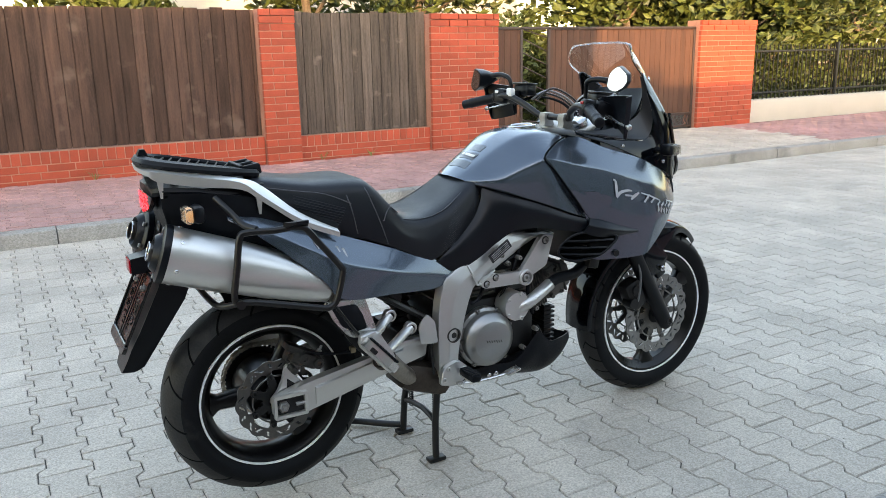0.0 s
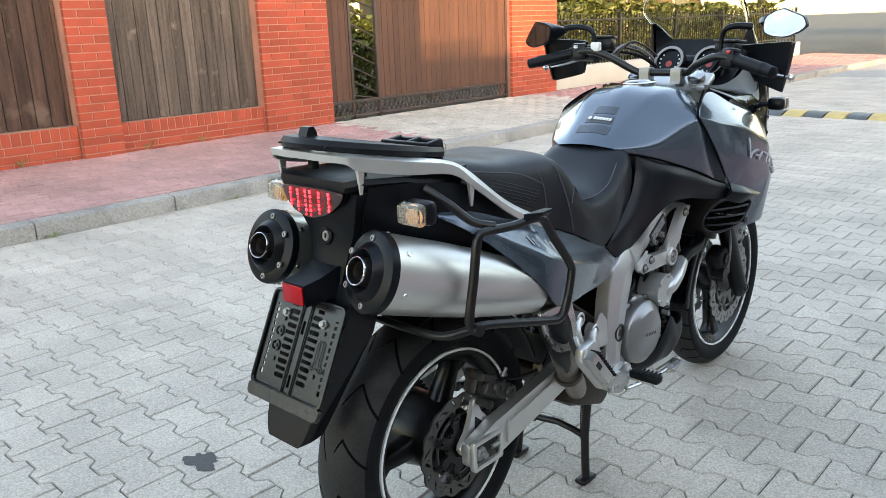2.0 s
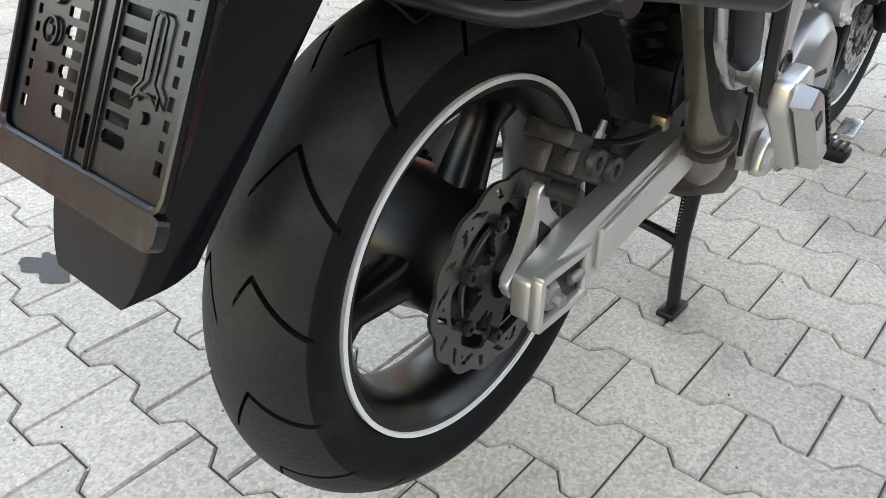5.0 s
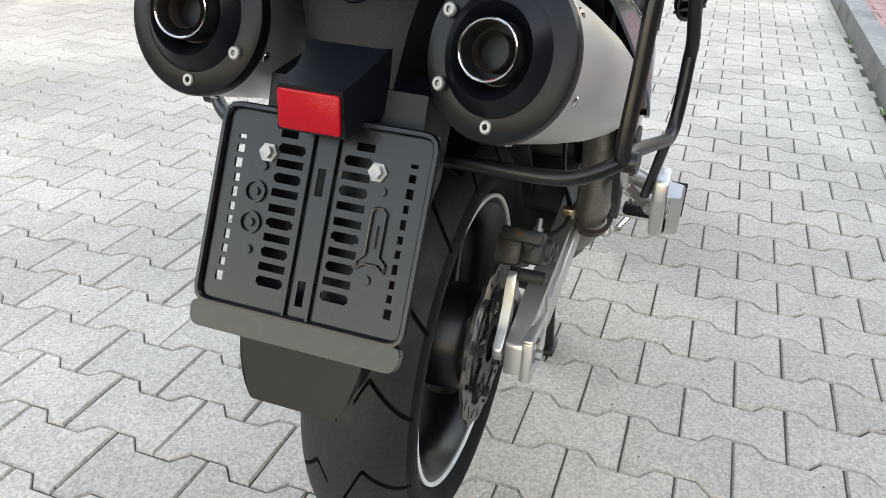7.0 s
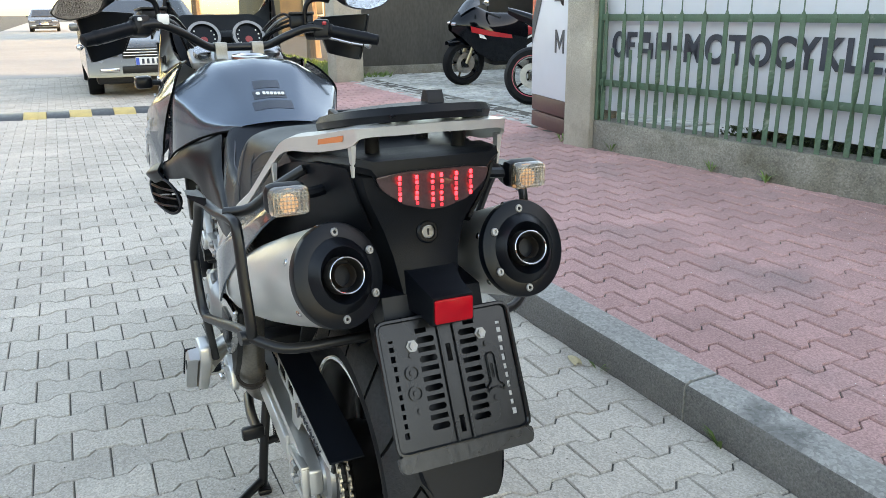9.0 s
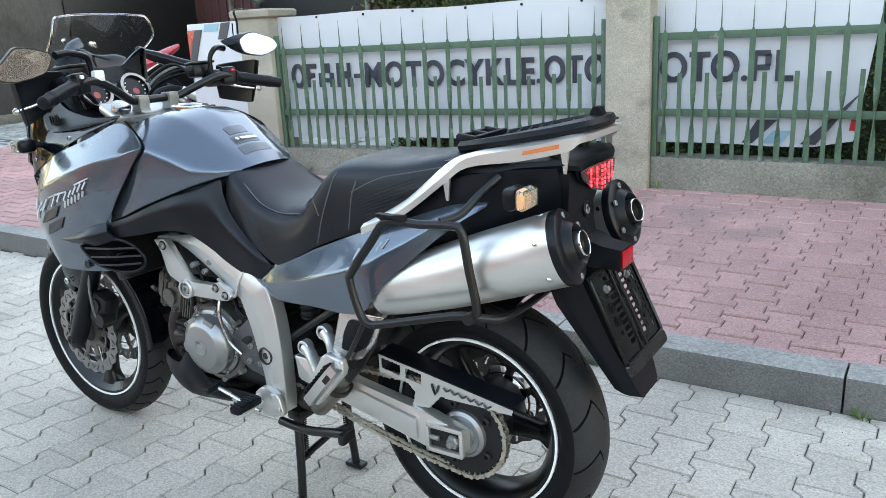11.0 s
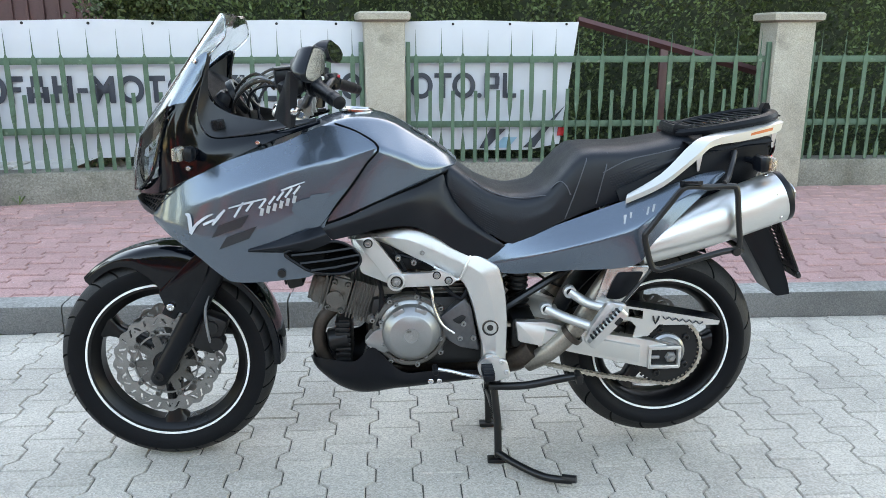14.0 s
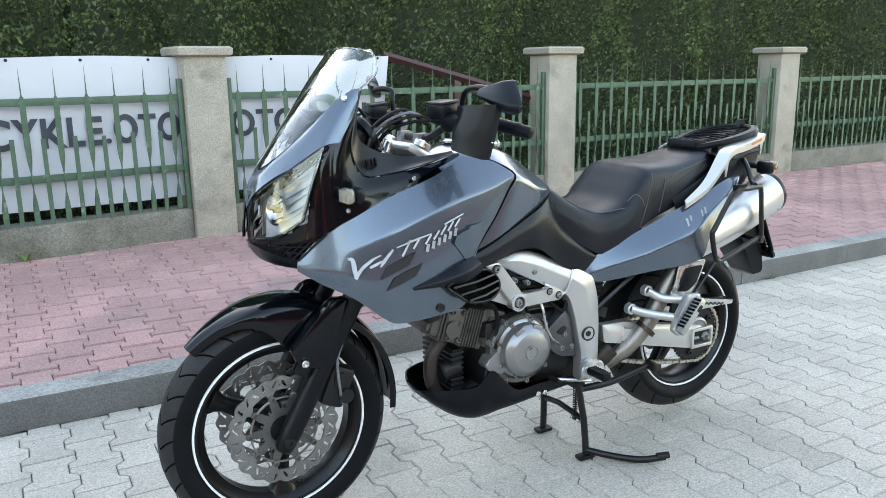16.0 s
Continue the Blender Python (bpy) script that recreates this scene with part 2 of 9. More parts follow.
M["whitewall"] = mat("white_plaster", (0.43, 0.41, 0.365), 0.9, 0, 0.12, 1.5, 60, 0.25, spot=(1.2, 0.12, (0.36, 0.34, 0.29)))
M["leaf"] = mat("thuja_green", (0.052, 0.082, 0.025), 0.65, 0, 0.45, 1.1, 24, 0.0, rand=0.50)
M["tree"] = mat("tree_leaf_green", (0.064, 0.086, 0.019), 0.55, 0, 0.35, 1.0, 30, 0.0, rand=0.45)
M["weed"] = mat("weed_green", (0.10, 0.17, 0.04), 0.6, 0, 0.3, 9, 60, 0.0, rand=0.3)
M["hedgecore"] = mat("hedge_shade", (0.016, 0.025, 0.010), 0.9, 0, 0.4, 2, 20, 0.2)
M["bark"] = mat("brown_bark", (0.14, 0.105, 0.075), 0.9, 0, 0.35, 8, 60, 0.6, stretch=(4, 4, 0.6))
M["maroon"] = mat("maroon_sheet_metal", (0.075, 0.028, 0.028), 0.5, 0.1, 0.2, 2, 30, 0.05)
M["darkwall"] = mat("stained_grey_wall", (0.075, 0.071, 0.064), 0.9, 0, 0.35, 1.2, 30, 0.3, spot=(1.0, 0.25, (0.035, 0.033, 0.030)), stretch=(1, 1, 0.4), spec=0.2)
M["yellow"] = mat("yellow_plaster", (0.125, 0.098, 0.060), 0.9, 0, 0.15, 0.8, 30, 0.1, spot=(0.7, 0.2, (0.085, 0.07, 0.05)))
M["rooftile"] = mat("brown_roof", (0.12, 0.06, 0.04), 0.8, 0, 0.2, 1.0, 12, 0.2)
M["bump_yellow"] = mat("yellow_rubber", (0.50, 0.36, 0.13), 0.7, 0, 0.25, 8, 90, 0.2)
M["carpaint"] = mat("grey_car_paint", (0.11, 0.108, 0.104), 0.26, 0.5, 0.05, 3, 400, 0.0, coat=0.8)
M["carglass"] = mat("dark_car_glass", (0.03, 0.035, 0.04), 0.05, 0, 0.05, 3, 50, 0.0, spec=0.9, coat=0.5)
M["bluepaint"] = mat("blue_plate_band", (0.03, 0.10, 0.45), 0.4, 0, 0.05, 5, 60, 0.0)
M["paleblue"] = mat("pale_blue_print", (0.20, 0.38, 0.48), 0.5, 0, 0.05, 5, 60, 0.0)
M["soil"] = mat("dark_soil", (0.05, 0.045, 0.036), 0.9, 0, 0.4, 20, 90, 0.2, spec=0.1)
M["stain"] = mat("oil_stain", (0.05, 0.048, 0.045), 0.62, 0, 0.35, 14, 90, 0.1)
M["gravel"] = mat("grey_cobble", (0.36, 0.36, 0.33), 0.9, 0, 0.25, 2, 60, 0.3, rand=0.25)

clear = bpy.data.materials.new("clear_screen")
clear.use_nodes = True
cn = clear.node_tree
cb = cn.nodes["Principled BSDF"]
cb.inputs["Base Color"].default_value = (0.90, 0.93, 0.93, 1)
cb.inputs["Transmission Weight"].default_value, cb.inputs["Roughness"].default_value, cb.inputs["IOR"].default_value = 1.0, 0.02, 1.33
cb.inputs["Coat Weight"].default_value = 0.5
M["clear"] = clear


# ---- mesh helpers ----
def link(name, bm, material, parent=None, smooth=38):
    me = bpy.data.meshes.new(name)
    bmesh.ops.recalc_face_normals(bm, faces=bm.faces)
    bm.to_mesh(me)
    bm.free()
    me.materials.append(material)
    if smooth:
        me.shade_smooth()
        me.set_sharp_from_angle(angle=radians(smooth))
    ob = new(name, me)
    if parent:
        ob.parent = parent
    return ob


def part(name, bm, material, parent, label="", smooth=38):
    ob = link(name, bm, M[material] if isinstance(material, str) else material, parent, smooth)
    return tagged(ob, label) if label else ob


def thing(name, label, category, group="", kind="", at=(0, 0, 0)):
    ob = new(name)
    ob.location = at
    return tagged(ob, label, category, group, kind)


def V(*a):
    return Vector(a)


def box(bm, c, s, bevel=0.0, m=None):
    t = Matrix.Translation(c) @ (m or Matrix()) @ Matrix.Diagonal((*s, 1))
    r = bmesh.ops.create_cube(bm, size=1, matrix=t)
    if bevel:
        es = list({e for v in r["verts"] for e in v.link_edges})
        bmesh.ops.bevel(bm, geom=es, offset=bevel, segments=2, profile=0.5, affect="EDGES", clamp_overlap=True)
    return bm


def rot(rx=0, ry=0, rz=0):
    return Euler([radians(a) for a in (rx, ry, rz)]).to_matrix().to_4x4()


def frame_of(d):
    d = Vector(d).normalized()
    u = d.cross(V(0, 0, 1) if abs(d.z) < 0.95 else V(1, 0, 0)).normalized()
    return d, u, d.cross(u)


def lathe(bm, o, d, prof, n=32, close=False):
    """Turns the profile [(along, radius), ...] round the axis d through o."""
    o = Vector(o)
    d, u, w = frame_of(d)
    rings = []
    for a, r in prof:
        if r < 1e-6:
            rings.append([bm.verts.new(o + d * a)])
        else:
            rings.append([bm.verts.new(o + d * a + (u * math.cos(k * math.tau / n) + w * math.sin(k * math.tau / n)) * r) for k in range(n)])
    pairs = list(zip(rings, rings[1:])) + ([(rings[-1], rings[0])] if close else [])
    for a, b in pairs:
        for k in range(n):
            k2 = (k + 1) % n
            q = [a[k % len(a)], a[k2 % len(a)], b[k2 % len(b)], b[k % len(b)]]
            q = list(dict.fromkeys(q))
            if len(q) > 2:
                bm.faces.new(q)
    if not close:
        for r in (rings[0], rings[-1]):
            if len(r) > 2:
                bm.faces.new(r)
    return bm


def rod(bm, a, b, r, r2=None, n=14):
    a, b = Vector(a), Vector(b)
    return lathe(bm, a, b - a, [(0, r), ((b - a).length, r if r2 is None else r2)], n)


def bolt(bm, p, d, r=0.007, h=0.004):
    """A socket screw: a domed ring with a recess."""
    return lathe(bm, p, d, [(0, r), (h, r), (h * 1.3, r * 0.8), (h * 1.3, r * 0.45), (h * 0.4, r * 0.4), (h * 0.4, 0)], 12)


def spline(pts, n=6, closed=False):
    pts = [Vector(p) for p in pts]
    out = []
    k = len(pts)
    for i in range(k if closed else k - 1):
        g = (lambda j: pts[j % k]) if closed else (lambda j: pts[max(0, min(k - 1, j))])
        a, b, c, e = g(i - 1), g(i), g(i + 1), g(i + 2)
        for s in range(n):
            t = s / n
            out.append(0.5 * (2 * b + (c - a) * t + (2 * a - 5 * b + 4 * c - e) * t * t + (3 * b - a - 3 * c + e) * t ** 3))
    if not closed:
        out.append(pts[-1])
    return out


def tube(bm, pts, r, n=10, closed=False, steps=5, flat=1.0):
    p = spline(pts, steps, closed) if steps > 1 else [Vector(q) for q in pts]
    k = len(p)
    rings = []
    u = None
    for i in range(k):
        d = (p[(i + 1) % k] - p[i - 1]) if closed else (p[min(k - 1, i + 1)] - p[max(0, i - 1)])
        d.normalize()
        if u is None:
            u = frame_of(d)[1]
        u = (u - d * u.dot(d)).normalized()
        w = d.cross(u)
        rr = r(i / (k - 1)) if callable(r) else r
        rings.append([bm.verts.new(p[i] + (u * math.cos(a * math.tau / n) + w * math.sin(a * math.tau / n) * flat) * rr) for a in range(n)])
    for i in range(k if closed else k - 1):
        a, b = rings[i], rings[(i + 1) % k]
        for j in range(n):
            bm.faces.new((a[j], a[(j + 1) % n], b[(j + 1) % n], b[j]))
    if not closed:
        bm.faces.new(rings[0])
        bm.faces.new(rings[-1])
    return bm


def plate(bm, poly, y0, y1, bevel=0.0, where=None):
    """Extrudes an outline [(x, z), ...] from y0 to y1; where maps (x, y, z) to its place."""
    f = where or (lambda x, y, z: (x, y, z))
    a = [bm.verts.new(f(x, y0, z)) for x, z in poly]
    b = [bm.verts.new(f(x, y1, z)) for x, z in poly]
    k = len(poly)
    fs = [bm.faces.new(a), bm.faces.new(b[::-1])]
    for i in range(k):
        fs.append(bm.faces.new((a[i], b[i], b[(i + 1) % k], a[(i + 1) % k])))
    if bevel:
        es = list({e for q in fs[:2] for e in q.edges})
        bmesh.ops.bevel(bm, geom=es, offset=bevel, segments=2, profile=0.5, affect="EDGES", clamp_overlap=True)
    return bm


def net(bm, cols, nu=5, nv=5, thick=0.0, smooth_v=True):
    """A smooth sheet through a net of points: columns of equal length, each from its first to its last edge."""
    rows = list(zip(*[spline(c, nv) if smooth_v else [Vector(p) for p in c] for c in cols]))
    rows = [spline(r, nu) for r in rows]
    vs = [[bm.verts.new(p) for p in r] for r in rows]
    fs = []
    for a, b in zip(vs, vs[1:]):
        for i in range(len(a) - 1):
            fs.append(bm.faces.new((a[i], a[i + 1], b[i + 1], b[i])))
    if thick:
        bmesh.ops.recalc_face_normals(bm, faces=fs)
        bmesh.ops.solidify(bm, geom=fs, thickness=thick)
    return bm


def folded(cols, n=5):
    """Columns cut into n straight steps from point to point, for sheets with creases."""
    return [[Vector(a) + (Vector(b) - Vector(a)) * k / n for a, b in zip(c, c[1:]) for k in range(n)] + [Vector(c[-1])] for c in cols]


def creased(cols, r=0.010, n=3):
    """Columns whose inner points become tight rounded creases between flat facets."""
    out = []
    for c in cols:
        c = [Vector(p) for p in c]
        pts = [c[0]]
        for a, p, b in zip(c, c[1:], c[2:]):
            q = min(r, 0.4 * (a - p).length, 0.4 * (b - p).length)
            s, e = p + (a - p).normalized() * q, p + (b - p).normalized() * q
            pts.append((pts[-1] + s) / 2)
            pts += [(1 - t) ** 2 * s + 2 * t * (1 - t) * p + t * t * e for t in [j / n for j in range(n + 1)]]
        pts += [(pts[-1] + c[-1]) / 2, c[-1]]
        out.append(pts)
    return out


def loft(bm, rings, caps=True):
    vs = [[bm.verts.new(p) for p in r] for r in rings]
    n = len(vs[0])
    for a, b in zip(vs, vs[1:]):
        for j in range(n):
            bm.faces.new((a[j], a[(j + 1) % n], b[(j + 1) % n], b[j]))
    if caps:
        bm.faces.new(vs[0])
        bm.faces.new(vs[-1][::-1])
    return bm


def half_loft(bm, stations, nu=5, nv=4):
    """A body symmetrical about y = 0: stations (x, [(y, z) from the top centre to the bottom edge])."""
    cols = []
    for x, sec in stations:
        right = [V(x, -y, z) for y, z in sec[:0:-1]]
        left = [V(x, y, z) for y, z in sec]
        cols.append(right + left)
    return net(bm, cols, nu, nv)


def flip(bm):
    for v in bm.verts:
        v.co.y = -v.co.y
    bmesh.ops.reverse_faces(bm, faces=bm.faces)
    return bm


def both(name, build, material, parent, label="", smooth=38):
    """A part on the left and its twin on the right."""
    out = [part(name, build(bmesh.new()), material, parent, label, smooth)]
    out.append(part(name, flip(build(bmesh.new())), material, parent, label, smooth))
    return out


def round_poly(poly, r, n=3):
    """Rounds the corners of an outline."""
    out = []
    k = len(poly)
    for i in range(k):
        p, a, b = Vector(poly[i]), Vector(poly[i - 1]), Vector(poly[(i + 1) % k])
        da, db = (a - p), (b - p)
        q = min(r, da.length * 0.45, db.length * 0.45)
        s, e = p + da.normalized() * q, p + db.normalized() * q
        for j in range(n + 1):
            t = j / n
            out.append(tuple((1 - t) ** 2 * s + 2 * t * (1 - t) * p + t * t * e))
    return out


def holed(bm, inside, hole, u0, u1, v0, v1, nu, nv, place, thick):
    """A sheet with real holes: cells of a grid where inside() and not hole(), laid out by place(u, v)."""
    vs = {}

    def vert(i, j):
        if (i, j) not in vs:
            vs[i, j] = bm.verts.new(place(u0 + (u1 - u0) * i / nu, v0 + (v1 - v0) * j / nv))
        return vs[i, j]
    fs = []
    for i in range(nu):
        for j in range(nv):
            u, v = u0 + (u1 - u0) * (i + 0.5) / nu, v0 + (v1 - v0) * (j + 0.5) / nv
            if inside(u, v) and not hole(u, v):
                fs.append(bm.faces.new((vert(i, j), vert(i + 1, j), vert(i + 1, j + 1), vert(i, j + 1))))
    bmesh.ops.recalc_face_normals(bm, faces=fs)
    bmesh.ops.solidify(bm, geom=fs, thickness=thick)
    return bm

# ---- ground, kerbs and pavements ----
KY, LY, FY, WY = -1.090, 4.20, -3.42, 6.30  # near kerb, far kerb, concrete fence, brick wall


BEND_X, BEND = 0.90, 7.2  # the fence's first bay turns towards the street from this post


def bend(p):
    """Where a point of the straight fence line comes to lie: the first bay swings about the second post."""
    if p.x <= BEND_X:
        return p
    q = Matrix.Rotation(radians(BEND), 4, "Z") @ Vector((p.x - BEND_X, p.y - FY, 0))
    return Vector((BEND_X + q.x, FY + q.y, p.z))


def bent(ob, y0=0.0):
    """Bends a mesh object whose own origin lies at height 0 and at y0."""
    for v in ob.data.vertices:
        p = bend(Vector((v.co.x, v.co.y + y0, v.co.z)))
        v.co = (p.x, p.y - y0, p.z)
    return ob


def pave_z(y):
    """Height of the near pavement, which rises from the kerb to the fence."""
    return 0.120 + (KY - 0.13 - y) * 0.030


def far_z(y):
    return 0.120 + (y - LY - 0.13) * 0.030


def sheet(name, pts, faces, material, label, category, kind="structure"):
    me = bpy.data.meshes.new(name)
    me.from_pydata(pts, [], faces)
    me.materials.append(M[material])
    return tagged(new(name, me), label, category, "", kind)


ground = sheet("ground", [(-400, -400, -0.006), (400, -400, -0.006), (400, 400, -0.006), (-400, 400, -0.006)], [(0, 1, 2, 3)], "joint", "sandy joints and bare ground beneath the grey pavers", "ground")
far_road = sheet("road", [(16.0, -1.1, -0.001), (120, -1.1, -0.001), (120, 4.2, -0.001), (16.0, 4.2, -0.001)], [(0, 1, 2, 3)], "ground", "pale paved street running away into the distance", "road")
near_pave = sheet("pavement_near", [(-9, FY - 0.3, pave_z(FY) + 0.003), (10.2, FY - 0.3, pave_z(FY) + 0.003), (10.2, KY - 0.12, 0.113), (-9, KY - 0.12, 0.113)], [(0, 1, 2, 3)], "joint", "dirty joints of the faded red pavement", "pavement")
far_pave = sheet("pavement_far", [(-6, LY + 0.13, 0.113), (40, LY + 0.13, 0.113), (40, WY + 0.3, far_z(WY) + 0.003), (-6, WY + 0.3, far_z(WY) + 0.003)], [(0, 1, 2, 3)], "joint", "dirty joints of the red pavement by the brick wall", "pavement")
yard = sheet("driveway", [(3.7, -9, 0.165), (11.0, -9, 0.165), (11.0, FY + 0.15, 0.160), (3.7, FY + 0.15, 0.160)], [(0, 1, 2, 3)], "gravel", "grey cobbled yard entrance where sport motorcycles stand", "driveway")


def kerbstone(bm, y0, side):
    """One kerb stone, 0.99 m long, its street edge rounded."""
    sec = [(0, -0.15), (0, 0.104), (0.006, 0.118), (0.020, 0.125), (0.125, 0.128), (0.125, -0.15)]
    sec = [(y0 + side * a, b) for a, b in sec]
    loft(bm, [[V(x, y, z) for y, z in sec] for x in (-0.496, 0.496)])
    return bm


near_kerb = thing("kerb_near", "grey speckled concrete kerb stones along the red pavement", "kerb", kind="structure")
kb0 = kerbstone(bmesh.new(), 0, -1)
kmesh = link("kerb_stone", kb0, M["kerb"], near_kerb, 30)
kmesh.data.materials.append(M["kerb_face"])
# Street-facing sides take the copy with shade painted in.
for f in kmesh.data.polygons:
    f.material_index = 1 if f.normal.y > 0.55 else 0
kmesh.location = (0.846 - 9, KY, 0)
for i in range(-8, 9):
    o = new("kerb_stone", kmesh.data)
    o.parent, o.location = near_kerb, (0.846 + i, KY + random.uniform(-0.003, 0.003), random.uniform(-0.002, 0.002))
far_kerb = thing("kerb_far", "grey concrete kerb stones across the street", "kerb", kind="structure")
kb1 = kerbstone(bmesh.new(), 0, 1)
kmesh2 = link("kerb_stone", kb1, M["kerb"], far_kerb, 30)
kmesh2.location = (-4.8, LY, -0.01)
for i in range(-4, 26):
    o = new("kerb_stone", kmesh2.data)
    o.parent, o.location = far_kerb, (0.2 + i, LY + random.uniform(-0.004, 0.004), -0.01)

# ---- the green fence with its concrete posts and plinth ----
for i, x in enumerate((3.80, 0.91, -2.05, -4.92, -7.8)):
    t = thing("fence_post", "square aggregate concrete gatepost with a flat cap" if i == 0 else "square aggregate concrete fence post with a flat cap", "fence post", "concrete fence posts")
    bent(part("shaft", box(bmesh.new(), (x, FY - 0.105, 0.76), (0.288, 0.288, 1.27), 0.012), "post", t))
    cp = bmesh.new()
    loft(cp, [[V(x + a * w, FY - 0.105 + b * w, z) for a, b in ((-1, -1), (1, -1), (1, 1), (-1, 1))] for z, w in ((1.385, 0.15), (1.400, 0.182), (1.440, 0.186), (1.455, 0.170))])
    bent(part("cap", cp, "post", t, "flat concrete cap"))
for a, b in ((3.655, 1.055), (0.765, -1.905), (-2.195, -4.775), (-5.065, -7.655)):
    tagged(bent(link("fence_plinth", box(bmesh.new(), ((a + b) / 2, FY - 0.10, 0.19), (a - b, 0.20, 0.40), 0.012), M["concrete"])), "mossy weathered concrete fence plinth", "plinth", "fence plinths", "structure")


def tall_picket(x, y):
    """A twisted flat bar that ends in a thin spike."""
    bm = bmesh.new()
    rings = []
    for i in range(27):
        z = 0.395 + i * 0.031
        tw = radians(90 * max(0.0, math.sin((z - 0.42) / 0.46 * math.pi)) ** 2) if z < 1.15 else 0
        w, d = 0.0165, 0.003
        if z > 1.165:
            w, d = 0.0035, 0.0025
        elif z > 1.13:
            w = 0.017
        c, s = math.cos(tw), math.sin(tw)
        rings.append([V(a * c - b * s, a * s + b * c, z) for a, b in ((-w, -d), (w, -d), (w, d), (-w, d))])
    rings.append([V(0.0005 * a, 0.0005 * b, 1.335) for a, b in ((-1, -1), (1, -1), (1, 1), (-1, 1))])
    return loft(bm, rings)


tall_ob, short_ob = None, None
for n, (a, b) in enumerate(((3.655, 1.055), (0.765, -1.905), (-2.195, -4.775), (-5.065, -7.655))):
    fp = thing("steel_fence", "green-painted steel fence panel of twisted spiked bars" if n else "green-painted steel fence panel before a white banner", "fence", "green fence panels", at=(0, FY - 0.02, 0))
    if n == 0:
        fp.location = bend(Vector((BEND_X + 1e-6, FY - 0.02, 0)))
        fp.rotation_euler = (0, 0, radians(BEND))
        a, b = a - BEND_X, b - BEND_X
    for z in (1.128, 0.668):
        part("rail", box(bmesh.new(), ((a + b) / 2, 0, z), (a - b, 0.012, 0.046), 0.002), "green", fp)
    for x in (a - 0.02, b + 0.02):
        part("side_bar", box(bmesh.new(), (x, 0, 0.82), (0.032, 0.03, 0.86), 0.003), "green", fp)
    k = int((a - b - 0.1) / 0.168)
    for i in range(k + 1):
        x = a - 0.085 - i * (a - b - 0.17) / k
        for kind in (0, 1):
            if kind and i == k:
                continue
            src = short_ob if kind else tall_ob
            xx = x - 0.084 * kind
            if src is None:
                bm = box(bmesh.new(), (0, 0.008, 0.655), (0.026, 0.006, 0.52), 0.001) if kind else tall_picket(0, 0)
                ob = part("short_bar" if kind else "spiked_bar", bm, "green", fp, smooth=0)
                if kind:
                    short_ob = ob.data
                else:
                    tall_ob = ob.data
            else:
                ob = new("short_bar" if kind else "spiked_bar", src)
                ob.parent = fp
            ob.location, ob.rotation_euler = (xx, 0.010 + 0.002 * kind, random.uniform(-0.006, 0.006)), (0, random.uniform(-0.008, 0.008), 0)

# banner behind the bars
bn = thing("banner", "white vinyl banner with navy lettering hung behind the green fence", "banner", at=(0, FY - 0.088, 0))


def banner_top(x):
    return 1.392 + 0.006 * math.sin(x * 5.0)


bm = bmesh.new()
cols = []
for i in range(61):
    x = 3.74 - (3.74 + 0.49) * i / 60
    zb = 0.468 + 0.006 * math.sin(x * 3.1)
    if x < -0.05:
        zb = 0.468 + max(0, -0.25 - x) * 0.18
    col = []
    for j in range(9):
        t = j / 8
        z = banner_top(x) + (zb - banner_top(x)) * t
        xx = x + (0.10 * t * max(0.0, (0.6 - x)) if x < 0.6 else 0) * 1.0
        col.append((xx, 0.010 * math.sin(x * 9 + z * 4) * t + 0.004 * math.sin(x * 23), z))
    cols.append(col)
net(bm, cols, 1, 1, 0.002)
bent(part("cloth", bm, "banner", bn, "white vinyl sheet", smooth=60), FY - 0.088)


def ring_glyph(bm, x, w, z0, z1, st=0.034):
    """A plain ring, as wide as w from x towards the street's rear."""
    cx, cz, a, b = x - w / 2, (z0 + z1) / 2, w / 2, (z1 - z0) / 2
    n = 28
    vs = []
    for y in (0.012, 0.016):
        for r in (1, 0):
            vs.append([bm.verts.new((cx + (a - (0 if r else st)) * math.cos(k * math.tau / n), y, cz + (b - (0 if r else st)) * math.sin(k * math.tau / n))) for k in range(n)])
    for p, q in ((0, 1), (2, 3), (0, 2), (1, 3)):
        for k in range(n):
            bm.faces.new((vs[p][k], vs[p][(k + 1) % n], vs[q][(k + 1) % n], vs[q][k]))
    return bm


def block_glyph(bm, x, w, z0, z1, bars):
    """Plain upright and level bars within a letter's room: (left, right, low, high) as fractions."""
    for l, r, lo, hi in bars:
        box(bm, (x - w * (l + r) / 2, 0.014, z0 + (z1 - z0) * (lo + hi) / 2), (w * (r - l), 0.004, (z1 - z0) * (hi - lo)))
    return bm


